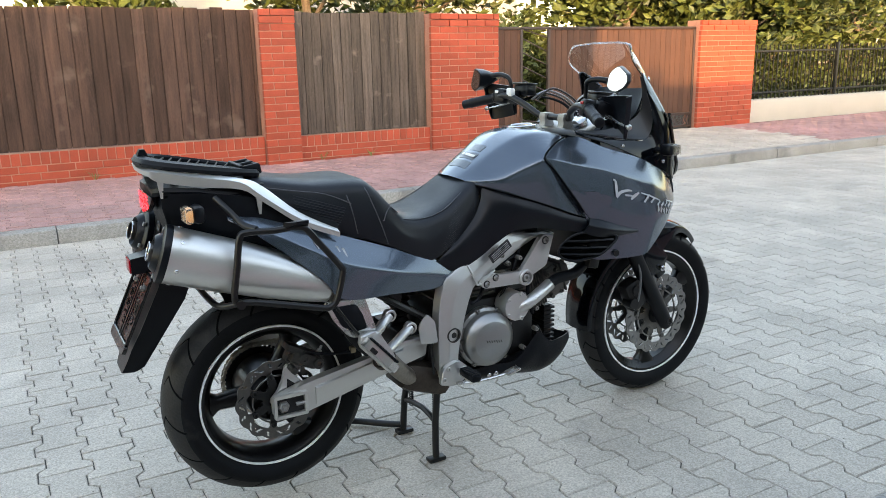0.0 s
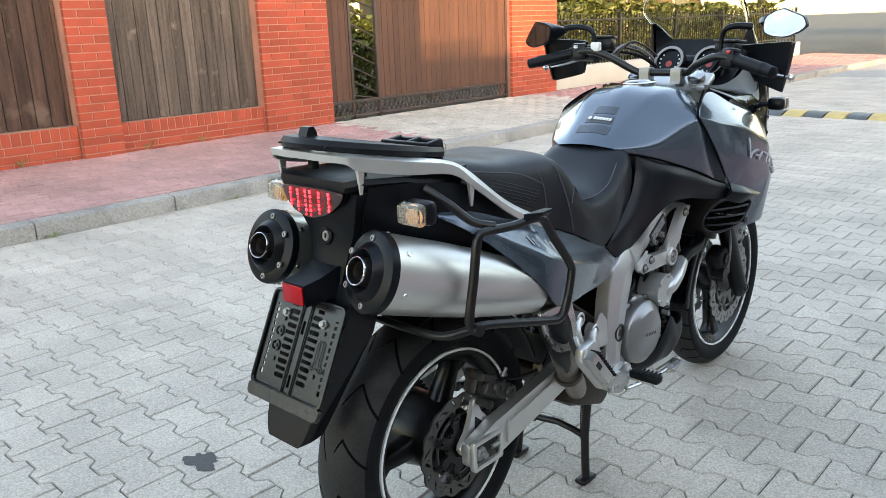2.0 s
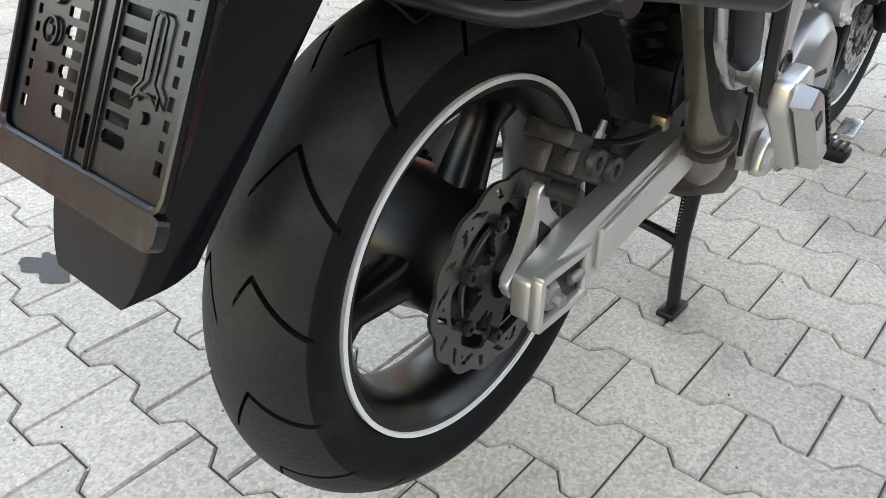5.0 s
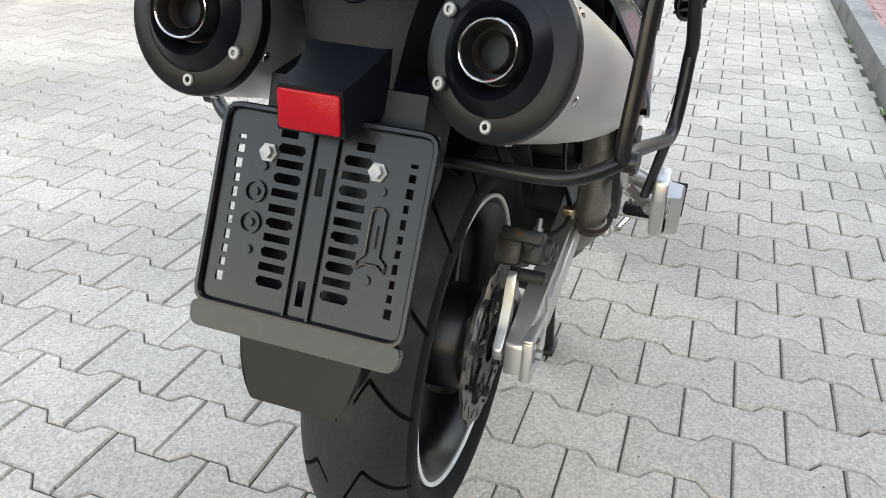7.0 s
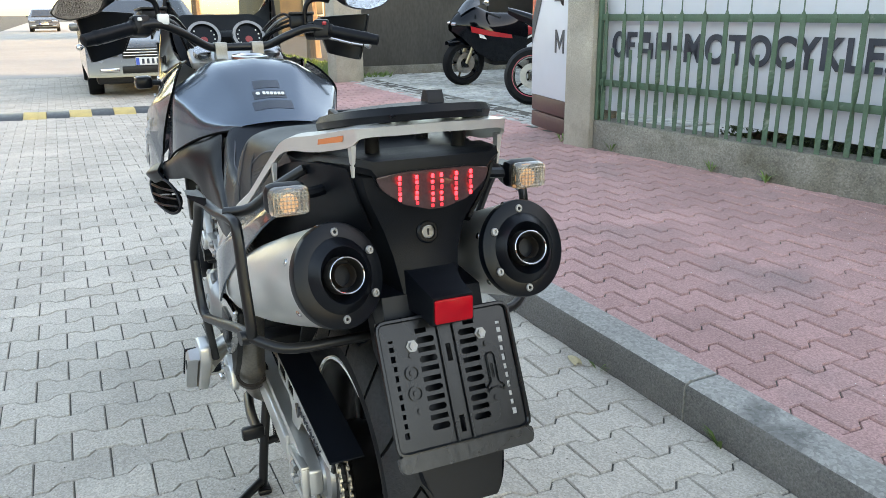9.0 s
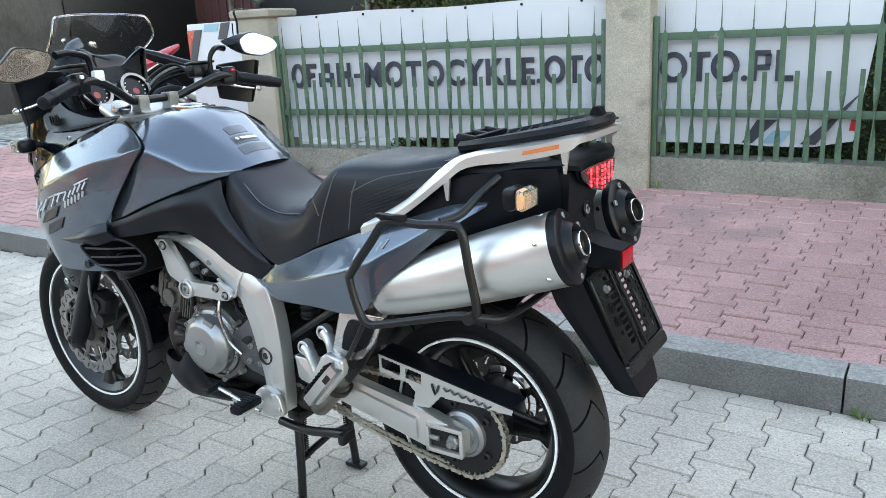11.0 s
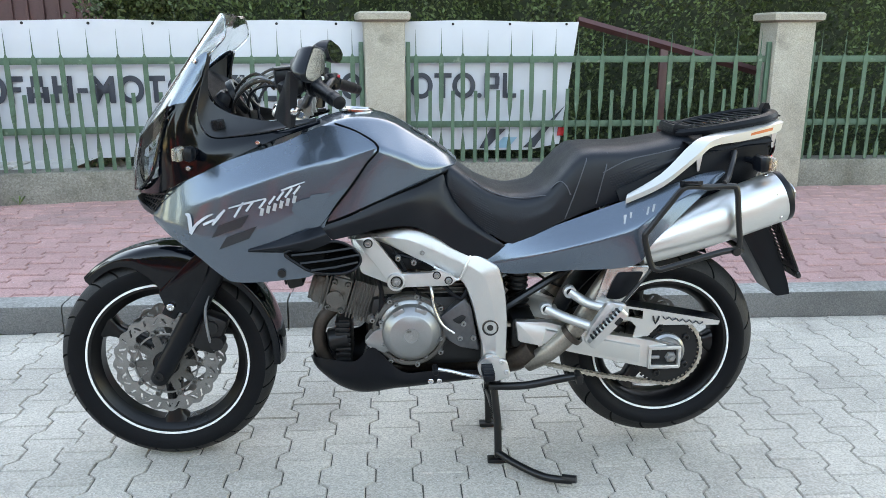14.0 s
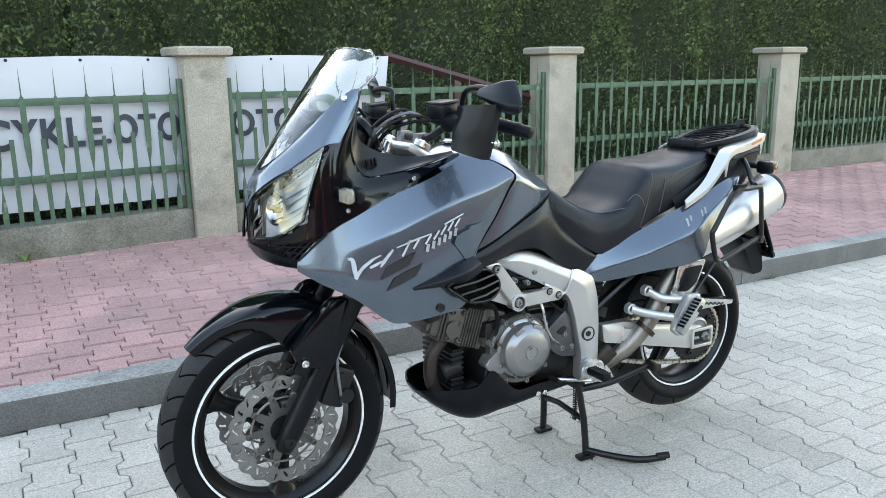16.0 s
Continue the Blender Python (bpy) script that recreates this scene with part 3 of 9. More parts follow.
Z0, Z1 = 0.852, 1.030
ARCH = [(0.0, 0.28, 0, 0.6), (0.72, 1, 0, 0.6), (0.22, 0.78, 0.6, 1), (0.28, 0.72, 0.2, 0.38)]
GL = [("o", 3.565, 0.13), ([(0, 0.3, 0, 1), (0.3, 1, 0.8, 1), (0.3, 0.8, 0.42, 0.6)], 3.420, 0.094), (ARCH, 3.310, 0.136),
      ([(0, 0.25, 0, 1), (0.75, 1, 0, 1), (0.25, 0.75, 0.35, 0.65)], 3.146, 0.126), ([(0, 1, 0.36, 0.54)], 2.992, 0.065),
      ("dot", 1.551, 0.034), ("o", 1.499, 0.150), ([(0, 1, 0.82, 1), (0.36, 0.64, 0, 0.82)], 1.341, 0.112), ("o", 1.220, 0.150), ([(0, 0.2, 0, 1), (0.8, 1, 0, 1), (0.2, 0.8, 0.45, 0.75)], 1.01, 0.20), ("o", 0.735, 0.168),
      ([(0, 1, 0.82, 1), (0.36, 0.64, 0, 0.82)], 0.555, 0.125), ("o", 0.425, 0.168), ("dot", 0.245, 0.036), ([(0, 0.3, 0, 1), (0.3, 0.95, 0.82, 1), (0.3, 0.95, 0.36, 0.54), (0.7, 1, 0.5, 0.86)], 0.190, 0.110), ([(0, 0.3, 0, 1), (0.3, 1, 0, 0.18)], 0.055, 0.100)]
for g, x, w in GL:
    bm = bmesh.new()
    if g == "o":
        ring_glyph(bm, x, w, Z0 - 0.004, Z1 + 0.004)
    elif g == "dot":
        lathe(bm, (x - w / 2, 0.012, Z0 + w / 2), (0, 1, 0), [(0, w / 2), (0.004, w / 2), (0.004, 0)], 16)
    else:
        block_glyph(bm, x, w, Z0, Z1, g)
    bent(part("printed_shape", bm, "ink", bn), FY - 0.088)
fc = bpy.data.curves.new("printed_word", "FONT")
fc.body, fc.size, fc.extrude, fc.offset, fc.space_character = "MOTOCYKLE", 0.246, 0.002, 0.0075, 1.12
fc.materials.append(M["ink"])
word = new("printed_word", fc)
bpy.context.view_layer.update()
wide = word.dimensions.x
word.parent = bn
w0 = bend(Vector((2.906, FY - 0.088 + 0.014, Z0)))
word.matrix_basis = Matrix.Translation((w0.x, w0.y - FY + 0.088, Z0)) @ rot(90, 0, 180 + BEND) @ Matrix.Diagonal((1.334 / max(0.1, wide), 1, 1, 1))
for i in range(11):
    bent(part("eyelet", lathe(bmesh.new(), (3.7 - i * 0.41, 0.004, 1.372), (0, 1, 0), [(0, 0.010), (0.004, 0.009), (0.004, 0)], 10), "dark", bn), FY - 0.088)
for pts, ink, lb in (([(0.222, 0.485), (0.163, 0.485), (0.026, 0.626), (0.140, 0.627)], "ink", "dark slanted stripe"), ([(0.112, 0.486), (0.006, 0.486), (-0.060, 0.563), (0.046, 0.564)], "paleblue", "pale blue slanted patch"),
                     ([(-0.104, 0.487), (-0.190, 0.487), (-0.415, 0.800), (-0.320, 0.705)], "ink", "dark slanted stripe"), ([(-0.357, 0.573), (-0.405, 0.573), (-0.412, 0.636), (-0.363, 0.636)], "redpaint", "small red patch")):
    part("corner_print", plate(bmesh.new(), pts, 0.012, 0.015), ink, bn, lb)

# hedge behind the fence, and the raised gate beam before it
def leaf_cloud(name, n, place, size, material, label, category, kind="stuff", flat=0.35, parent=None):
    """Many small leaf sprays, each a folded blade of two triangles."""
    rng = np.random.default_rng(len(name) * 7 + n)
    pos, nor = place(rng, n)
    d = rng.normal(size=(n, 3))
    d[:, 2] = np.abs(d[:, 2]) * 0.6 + 0.25
    d += nor * 0.9
    d /= np.linalg.norm(d, axis=1)[:, None]
    s = np.cross(d, rng.normal(size=(n, 3)))
    s /= np.linalg.norm(s, axis=1)[:, None]
    ln = size * rng.uniform(0.6, 1.5, (n, 1))
    w = ln * flat * rng.uniform(0.7, 1.2, (n, 1))
    u = np.cross(d, s)
    pts = np.stack([pos - d * ln * 0.5, pos + s * w + u * w * 0.3, pos + d * ln * 0.6, pos - s * w + u * w * 0.3], 1).reshape(-1, 3)
    i = np.arange(n) * 4
    faces = np.concatenate([np.stack([i, i + 1, i + 2], 1), np.stack([i, i + 2, i + 3], 1)])
    me = bpy.data.meshes.new(name)
    me.from_pydata(pts.tolist(), [], faces.tolist())
    me.materials.append(M[material])
    ob = new(name, me)
    if parent:
        ob.parent = parent
        return ob
    return tagged(ob, label, category, "", kind)


HB = -4.35


def hedge_place(rng, n):
    x = rng.uniform(-13, 3.3, n)
    z = rng.uniform(0.15, 4.2, n) * np.where(x > 1.6, 0.74, 1.0)
    lobe = 0.36 * np.abs(np.sin(x * 2.6 + 0.6 * np.sin(x * 1.3))) ** 0.7 + 0.09 * np.sin(x * 11 + 2.0 * np.sin(z * 3)) * np.sin(z * 6 + x * 3) + 0.08 * np.sin(z * 3.1 + x * 2) - 0.12
    y = HB + lobe - 0.05 * z + rng.normal(0, 0.05, n) - rng.exponential(0.05, n)
    nor = np.stack([0.5 * np.cos(x * 2.6), np.ones(n), np.zeros(n) + 0.2], 1)
    return np.stack([x, y, z], 1), nor


hedge = leaf_cloud("thuja_hedge", 190000, hedge_place, 0.030, "leaf", "tall dense dark green thuja hedge behind the fence", "hedge")
# Unseen boxes added inside the leaves: coloured as inner shade, and stopping the sun.
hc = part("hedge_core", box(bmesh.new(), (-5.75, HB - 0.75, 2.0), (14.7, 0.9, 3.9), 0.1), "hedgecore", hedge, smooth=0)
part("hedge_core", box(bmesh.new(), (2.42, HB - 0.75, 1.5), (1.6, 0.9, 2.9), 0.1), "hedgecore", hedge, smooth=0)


def sprig(rng, n):
    x = rng.normal(2.55, 0.14, n)
    y = rng.normal(FY, 0.07, n)
    z = 1.60 - np.abs(rng.normal(0, 0.07, n)) - np.abs(x - 2.55) * 0.2
    return np.stack([x, y, z], 1), np.stack([np.zeros(n), np.ones(n), np.zeros(n)], 1)


leaf_cloud("overhanging_branch", 3500, sprig, 0.034, "leaf", "drooping green thuja branch over the banner's edge", "branch")
bt = thing("gate_brace", "brown painted timber brace behind the fence", "brace")
part("beam", tube(bmesh.new(), [(-0.52, FY - 0.25, 1.40), (-2.3, FY - 0.25, 0.93)], 0.032, 4, steps=1), "maroon", bt)
part("upright", box(bmesh.new(), (-1.19, FY - 0.27, 0.80), (0.06, 0.04, 0.85), 0.003), "maroon", bt)

# entrance: opened gate leaf with a white board, yard walls
leafg = thing("gate_leaf", "opened brown gate leaf with a white red-striped board", "gate", at=(3.94, -3.09, 0))
leafg.rotation_euler = (0, 0, radians(-10))
part("board", box(bmesh.new(), (0.41, 0, 0.93), (0.86, 0.03, 0.90), 0.004), "banner", leafg, "white board")
part("lower_frame", box(bmesh.new(), (0.41, -0.02, 0.41), (0.88, 0.05, 0.13), 0.004), "maroon", leafg)
part("lower_frame", box(bmesh.new(), (0.41, -0.02, 0.27), (0.88, 0.05, 0.13), 0.004), "maroon", leafg)
for nm, pts, mt, lb in (("stripe", [(0.838, 1.33), (0.72, 1.33), (0.838, 1.10)], "redpaint", "red stripe"), ("stripe", [(0.72, 1.33), (0.60, 1.33), (0.838, 0.90), (0.838, 1.10)], "ink", "dark stripe"),
                        ("patch", [(0.30, 1.375), (0.17, 1.375), (0.24, 1.245), (0.37, 1.245)], "ink", "dark slanted patch"), ("patch", [(0.55, 1.372), (0.33, 1.372), (0.37, 1.31), (0.58, 1.31)], "paleblue", "pale blue patch"),
                        ("printed_shape", [(0.335, 1.03), (0.305, 1.03), (0.245, 0.93), (0.185, 1.03), (0.155, 1.03), (0.155, 0.85), (0.185, 0.85), (0.185, 0.97), (0.245, 0.875), (0.305, 0.97), (0.305, 0.85), (0.335, 0.85)], "ink", "")):
    part(nm, plate(bmesh.new(), pts, 0.017, 0.020), mt, leafg, lb)
strap = thing("strap", "black strap hung from the gatepost's cap", "strap")
part("band", tube(bmesh.new(), [(3.80, -2.985, 1.46), (3.80, -2.87, 1.45), (3.80, -2.885, 1.36), (3.83, -2.90, 1.22), (3.90, -2.93, 1.27), (3.93, -2.96, 1.36)], 0.012, 6, flat=0.25), "black", strap)
lamp_ = thing("post_lamp", "small dark round lamp on the concrete gatepost", "lamp")
part("lamp_body", lathe(bmesh.new(), (3.79, -3.13, 1.555), (-0.4, 0.9, 0), [(-0.06, 0.0), (-0.06, 0.04), (0.03, 0.062), (0.04, 0.060), (0.036, 0.050), (0.02, 0)], 20), "dark", lamp_)
part("lamp_glass", lathe(bmesh.new(), (3.79, -3.13, 1.555), (-0.4, 0.9, 0), [(0.026, 0.050), (0.034, 0.040), (0.036, 0)], 20), "green", lamp_)
part("lamp_foot", box(bmesh.new(), (3.79, -3.13, 1.48), (0.05, 0.05, 0.06), 0.006), "dark", lamp_)
tagged(link("wall_yard", box(bmesh.new(), (11.15, -6.2, 1.35), (0.25, 5.6, 2.4), 0.01), M["darkwall"]), "dark stained yard wall behind parked motorcycles", "wall", "", "structure")
tagged(link("wall_yard_panel", box(bmesh.new(), (11.0, -7.4, 1.35), (0.04, 2.6, 2.3), 0.01), M["dark"]), "dark grey sheet panel on the yard wall", "panel", "", "structure")
tagged(link("wall_yard_plinth", box(bmesh.new(), (10.98, -5.2, 0.24), (0.10, 3.4, 0.16), 0.01), M["concrete"]), "concrete plinth of the yard wall", "plinth", "", "structure")
fpst = thing("gatepost", "pale concrete gatepost beside the yard entrance", "gatepost")
part("shaft", box(bmesh.new(), (10.2, -3.30, 0.85), (0.42, 0.42, 1.55), 0.015), "post", fpst)
part("cap", box(bmesh.new(), (10.2, -3.30, 1.65), (0.50, 0.50, 0.07), 0.012), "post", fpst)
shed = thing("shed", "maroon sheet-metal shed behind the yard", "shed", at=(6.9, -8.6, 0))
sb = bmesh.new()
box(sb, (-1.2, -0.6, 1.9), (10.8, 1.0, 3.6))
part("wall", sb, "maroon", shed)
for i in range(52):
    if i == 0:
        rib0 = part("rib", box(bmesh.new(), (0, 0, 0), (0.045, 0.035, 3.5), 0.006), "maroon", shed)
        rbm, rib0.location = rib0.data, (-6.1, -0.09, 1.92)
    else:
        o = new("rib", rbm)
        o.parent, o.location = shed, (-6.1 + i * 0.2, -0.09, 1.92)
part("doorway", box(bmesh.new(), (1.22, -0.06, 1.5), (2.2, 0.10, 2.7), 0.01), "dark", shed)
for x in (3.1, 2.34, 0.1, -0.5):
    part("door_strip", box(bmesh.new(), (x, -0.03, 1.7), (0.05, 0.08, 3.0), 0.005), "concrete", shed)


# ---- brick wall, wooden panels and gate across the street ----
wood_panels = []


def plank_panel(name, x0, x1, z0, z1, width, material, label, group):
    t = thing(name, label, "fence panel", group, at=(x0, WY + 0.10, 0))
    x = 0.0
    w_tot = x1 - x0
    i = 0
    while x < w_tot - 0.02:
        w = min(width * random.uniform(0.86, 1.12), w_tot - x)
        dz = random.uniform(-0.012, 0.012)
        b_ = box(bmesh.new(), (0, 0, (z1 - z0) / 2 + dz / 2), (w - 0.006, 0.022, z1 - z0 + dz), 0.003)
        ob = part("plank", b_, material, t, smooth=0)
        ob.location = (x + w / 2, random.uniform(-0.006, 0.006), z0)
        x += w
        i += 1
    part("backing", box(bmesh.new(), (w_tot / 2, 0.022, (z0 + z1) / 2), (w_tot - 0.01, 0.010, z1 - z0 - 0.03)), material, t)
    for z in (z0 + 0.15, z1 - 0.15):
        part("batten", box(bmesh.new(), (w_tot / 2, 0.04, z), (w_tot, 0.05, 0.09), 0.003), material, t)
    return t


plank_panel("wooden_panel", -7.0, -3.3, 0.49, 1.83, 0.135, "wood", "brown-stained upright plank fence panel", "brown plank panels")
plank_panel("wooden_panel", -2.9, 1.955, 0.49, 1.83, 0.135, "wood", "brown-stained upright plank fence panel", "brown plank panels")
plank_panel("wooden_panel", 2.355, 4.015, 0.465, 1.80, 0.118, "oldwood", "bleached weathered plank fence panel", "")
gate = thing("street_gate", "brown plank gate in an iron frame with a lattice foot", "gate", at=(5.0, WY + 0.06, 0))
for x0, x1 in ((0.0, 0.40), (0.80, 3.46)):
    x = x0 + 0.03
    while x < x1 - 0.04:
        w = min(0.098, x1 - 0.03 - x)
        ob = part("plank", box(bmesh.new(), (0, 0, 0), (w - 0.004, 0.02, 1.19), 0.002), "gatewood", gate, smooth=0)
        ob.location = (x + w / 2, random.uniform(-0.002, 0.002), 1.005)
        x += w
    for x in (x0 + 0.018, x1 - 0.018):
        part("frame_bar", box(bmesh.new(), (x, -0.01, 0.86), (0.036, 0.04, 1.52), 0.004), "gateiron", gate)
for z in (1.618, 0.392, 0.215, 0.130):
    part("frame_bar", box(bmesh.new(), (1.73, -0.01, z), (3.46, 0.04, 0.035), 0.004), "gateiron", gate)
lat = bmesh.new()
for i in range(44):
    x = 0.02 + i * 0.08
    for e in (1, -1):
        tube(lat, [(x, -0.005 * e, 0.304 - e * 0.075), (min(3.45, x + 0.11), -0.005 * e, 0.304 + e * 0.075)], 0.007, 4, steps=1)
part("lattice", lat, "gateiron", gate)
for i in range(8):
    z = 0.36 + i * 0.172
    part("slanted_bar", tube(bmesh.new(), [(0.41, 0, min(1.61, z + 0.10)), (0.79, 0, max(0.40, z - 0.06))], 0.009, 6, steps=1), "gateiron", gate)
part("threshold", box(bmesh.new(), (1.73, 0.02, 0.115), (3.46, 0.12, 0.03), 0.004), "gateiron", gate)

ww = tagged(link("wall_low_white", box(bmesh.new(), (15.3, WY + 0.16, 0.30), (11.3, 0.26, 0.44), 0.012), M["whitewall"]), "low white plastered garden wall", "wall", "", "structure")
ifence = thing("iron_fence", "black wrought-iron garden fence on the low white wall", "fence", at=(0, WY + 0.16, 0))
for z in (0.62, 1.26):
    part("rail", box(bmesh.new(), (15.3, 0, z), (11.2, 0.02, 0.03), 0.003), "blackiron", ifence)
ib = None
for i in range(112):
    if ib is None:
        o = part("bar", box(bmesh.new(), (0, 0, 0), (0.014, 0.014, 0.84)), "blackiron", ifence, smooth=0)
        ib = o.data
    else:
        o = new("bar", ib)
        o.parent = ifence
    o.location = (9.75 + i * 0.10, 0, 0.94)
for i in range(6):
    part("fence_upright", box(bmesh.new(), (9.72 + i * 2.22, 0, 0.93), (0.05, 0.05, 0.92), 0.004), "blackiron", ifence)

# trees and shrubs behind the wall
def tree(x, y, h, spread, n, label, trunk=0.12, crown_low=1.2, material="tree", size=0.15):
    t = thing("tree", label, "tree", at=(x, y, -0.02))
    tr = bmesh.new()
    tube(tr, [(0, 0, 0), (0.05, 0.02, h * 0.3), (-0.05, 0.05, h * 0.6), (0.02, 0, h * 0.92)], lambda q: trunk * (1 - 0.8 * q), 8)
    rng_ = random.Random(int(x * 100 + y * 10))
    tips = []
    for i in range(11):
        a, z = rng_.uniform(0, 6.28), h * rng_.uniform(0.3, 0.85)
        ln = spread * rng_.uniform(0.5, 1.0) * (1.1 - 0.6 * z / h)
        p = V(math.cos(a) * ln, math.sin(a) * ln, z + ln * rng_.uniform(0.0, 0.6))
        tube(tr, [(0, 0, z * 0.9), (p.x * 0.5, p.y * 0.5, z + (p.z - z) * 0.6), p], lambda q: trunk * 0.32 * (1 - 0.8 * q), 6)
        tips.append(p)
    part("trunk", tr, "bark", t)
    cen = np.array([tuple(p) for p in tips] + [tuple(p * 0.6 + V(0, 0, h * 0.25)) for p in tips] + [(0, 0, h * 0.9)])

    def place(rng, m):
        c = cen[rng.integers(0, len(cen), m)]
        d = rng.normal(size=(m, 3))
        d /= np.linalg.norm(d, axis=1)[:, None]
        r = spread * 0.42 * rng.uniform(0.25, 1, (m, 1)) ** 0.6
        q = c + d * r * np.array([1, 1, 0.75])
        q[:, 2] = np.maximum(q[:, 2], crown_low - 0.1 + 0.15 * rng.random(m))
        return q, d
    leaf_cloud("crown", n, place, size, material, "", "", parent=t, flat=0.3)
    return t


for i, (x, y, h, sp) in enumerate(((-2.6, 9.4, 4.0, 1.7), (3.6, 9.2, 4.4, 1.9), (6.2, 10.6, 4.4, 1.9), (9.4, 8.8, 3.8, 1.7), (11.6, 8.2, 3.8, 1.8), (13.9, 8.6, 4.2, 2.0), (16.5, 9.2, 4.5, 2.1), (0.9, 11.0, 3.9, 1.6))):
    tree(x, y, h, sp, 5200, "leafy yellow-green garden tree behind the wall", 0.11, 0.7 if x > 9 else 1.3)
for x, y, h in ((24, 8.6, 6.0), (29, -4.0, 7.0), (36, 7.0, 7.0), (44, -4.5, 8.0), (19.5, -5.5, 5.5), (55, 6.0, 9.0)):
    tree(x, y, h, h * 0.42, 3600, "tall leafy street tree in the distance", 0.2, h * 0.28, "tree", 0.30)


def shrub(rng, n):
    x = rng.uniform(9.8, 20.5, n)
    z = rng.uniform(0.3, 1.55, n)
    y = WY + 0.75 + 0.25 * np.sin(x * 2.1) + rng.exponential(0.2, n)
    return np.stack([x, y, z], 1), np.stack([np.zeros(n), -np.ones(n), np.zeros(n)], 1)


def gate_shrub(rng, n):
    x = rng.uniform(4.6, 8.6, n)
    z = rng.uniform(0.2, 2.0, n) * (0.85 + 0.15 * np.sin(x * 3.0))
    y = WY + 1.9 + 0.3 * np.sin(x * 2.7) + rng.exponential(0.25, n)
    return np.stack([x, y, z], 1), np.stack([np.zeros(n), -np.ones(n), np.zeros(n)], 1)


leaf_cloud("garden_shrub", 7000, gate_shrub, 0.11, "tree", "dense green shrubs behind the plank gate", "shrub")
leaf_cloud("garden_shrub", 9000, shrub, 0.11, "tree", "loose green shrubs behind the iron fence", "shrub")


# houses in the distance
def house(name, x, y, w, d, h, material, label):
    t = thing(name, label, "house", at=(x, y, 0))
    part("wall", box(bmesh.new(), (0, 0, h / 2), (w, d, h), 0.01), material, t)
    rf = bmesh.new()
    loft(rf, [[V(-w / 2 - 0.3, a * (d / 2 + 0.4), h), V(w / 2 + 0.3, a * (d / 2 + 0.4), h), V(w / 2 + 0.3, a * 0.02, h + 2.2), V(-w / 2 - 0.3, a * 0.02, h + 2.2)] for a in (-1, 1)])
    part("roof", rf, "rooftile", t)
    for i in range(3):
        for k in range(2):
            for face in (0, 1):
                p = (-w * 0.33 + i * w * 0.33, -d / 2 - 0.02, 1.5 + k * 2.6) if face == 0 else (-w / 2 - 0.02, -d * 0.3 + i * d * 0.3, 1.5 + k * 2.6)
                sz = (1.0, 0.08, 1.2) if face == 0 else (0.08, 1.0, 1.2)
                wnd = part("window", box(bmesh.new(), p, sz, 0.01), "whitewall", t)
                part("pane", box(bmesh.new(), (p[0] - 0.02 * face, p[1] - 0.02 * (1 - face), p[2]), (sz[0] * 0.85 if face == 0 else 0.08, sz[1] * 0.85 if face else 0.08, 1.02)), "carglass", wnd)
    return t


house("house", 20.5, 14.5, 9.0, 7.0, 5.4, "yellow", "yellow plastered house with a brown roof beyond the garden")
house("house", 7.5, 19.5, 9.0, 7.0, 4.6, "whitewall", "pale plastered house behind the brick wall")
house("house", 42.0, -13.0, 10.0, 8.0, 5.6, "yellow", "dull beige house far along the street")

# speed bump
sbp = thing("speed_bump", "black and yellow rubber speed bump across the street", "speed bump", at=(9.45, 0, 0))
prof = [(-0.28, 0.0), (-0.20, 0.025), (-0.08, 0.048), (0.08, 0.048), (0.20, 0.025), (0.28, 0.0), (0.28, -0.01), (-0.28, -0.01)]
for i in range(18):
    y0 = 3.75 - i * 0.25
    if i == 0 or i == 17:
        k = [(x * 0.75, z * 0.8) for x, z in prof]
    else:
        k = prof
    bm = loft(bmesh.new(), [[V(x + 0.04, y0, z) for x, z in k], [V(x - 0.04, y0 - 0.245, z) for x, z in k]])
    part("bump_block", bm, "bump_yellow" if i % 2 else "dark", sbp)

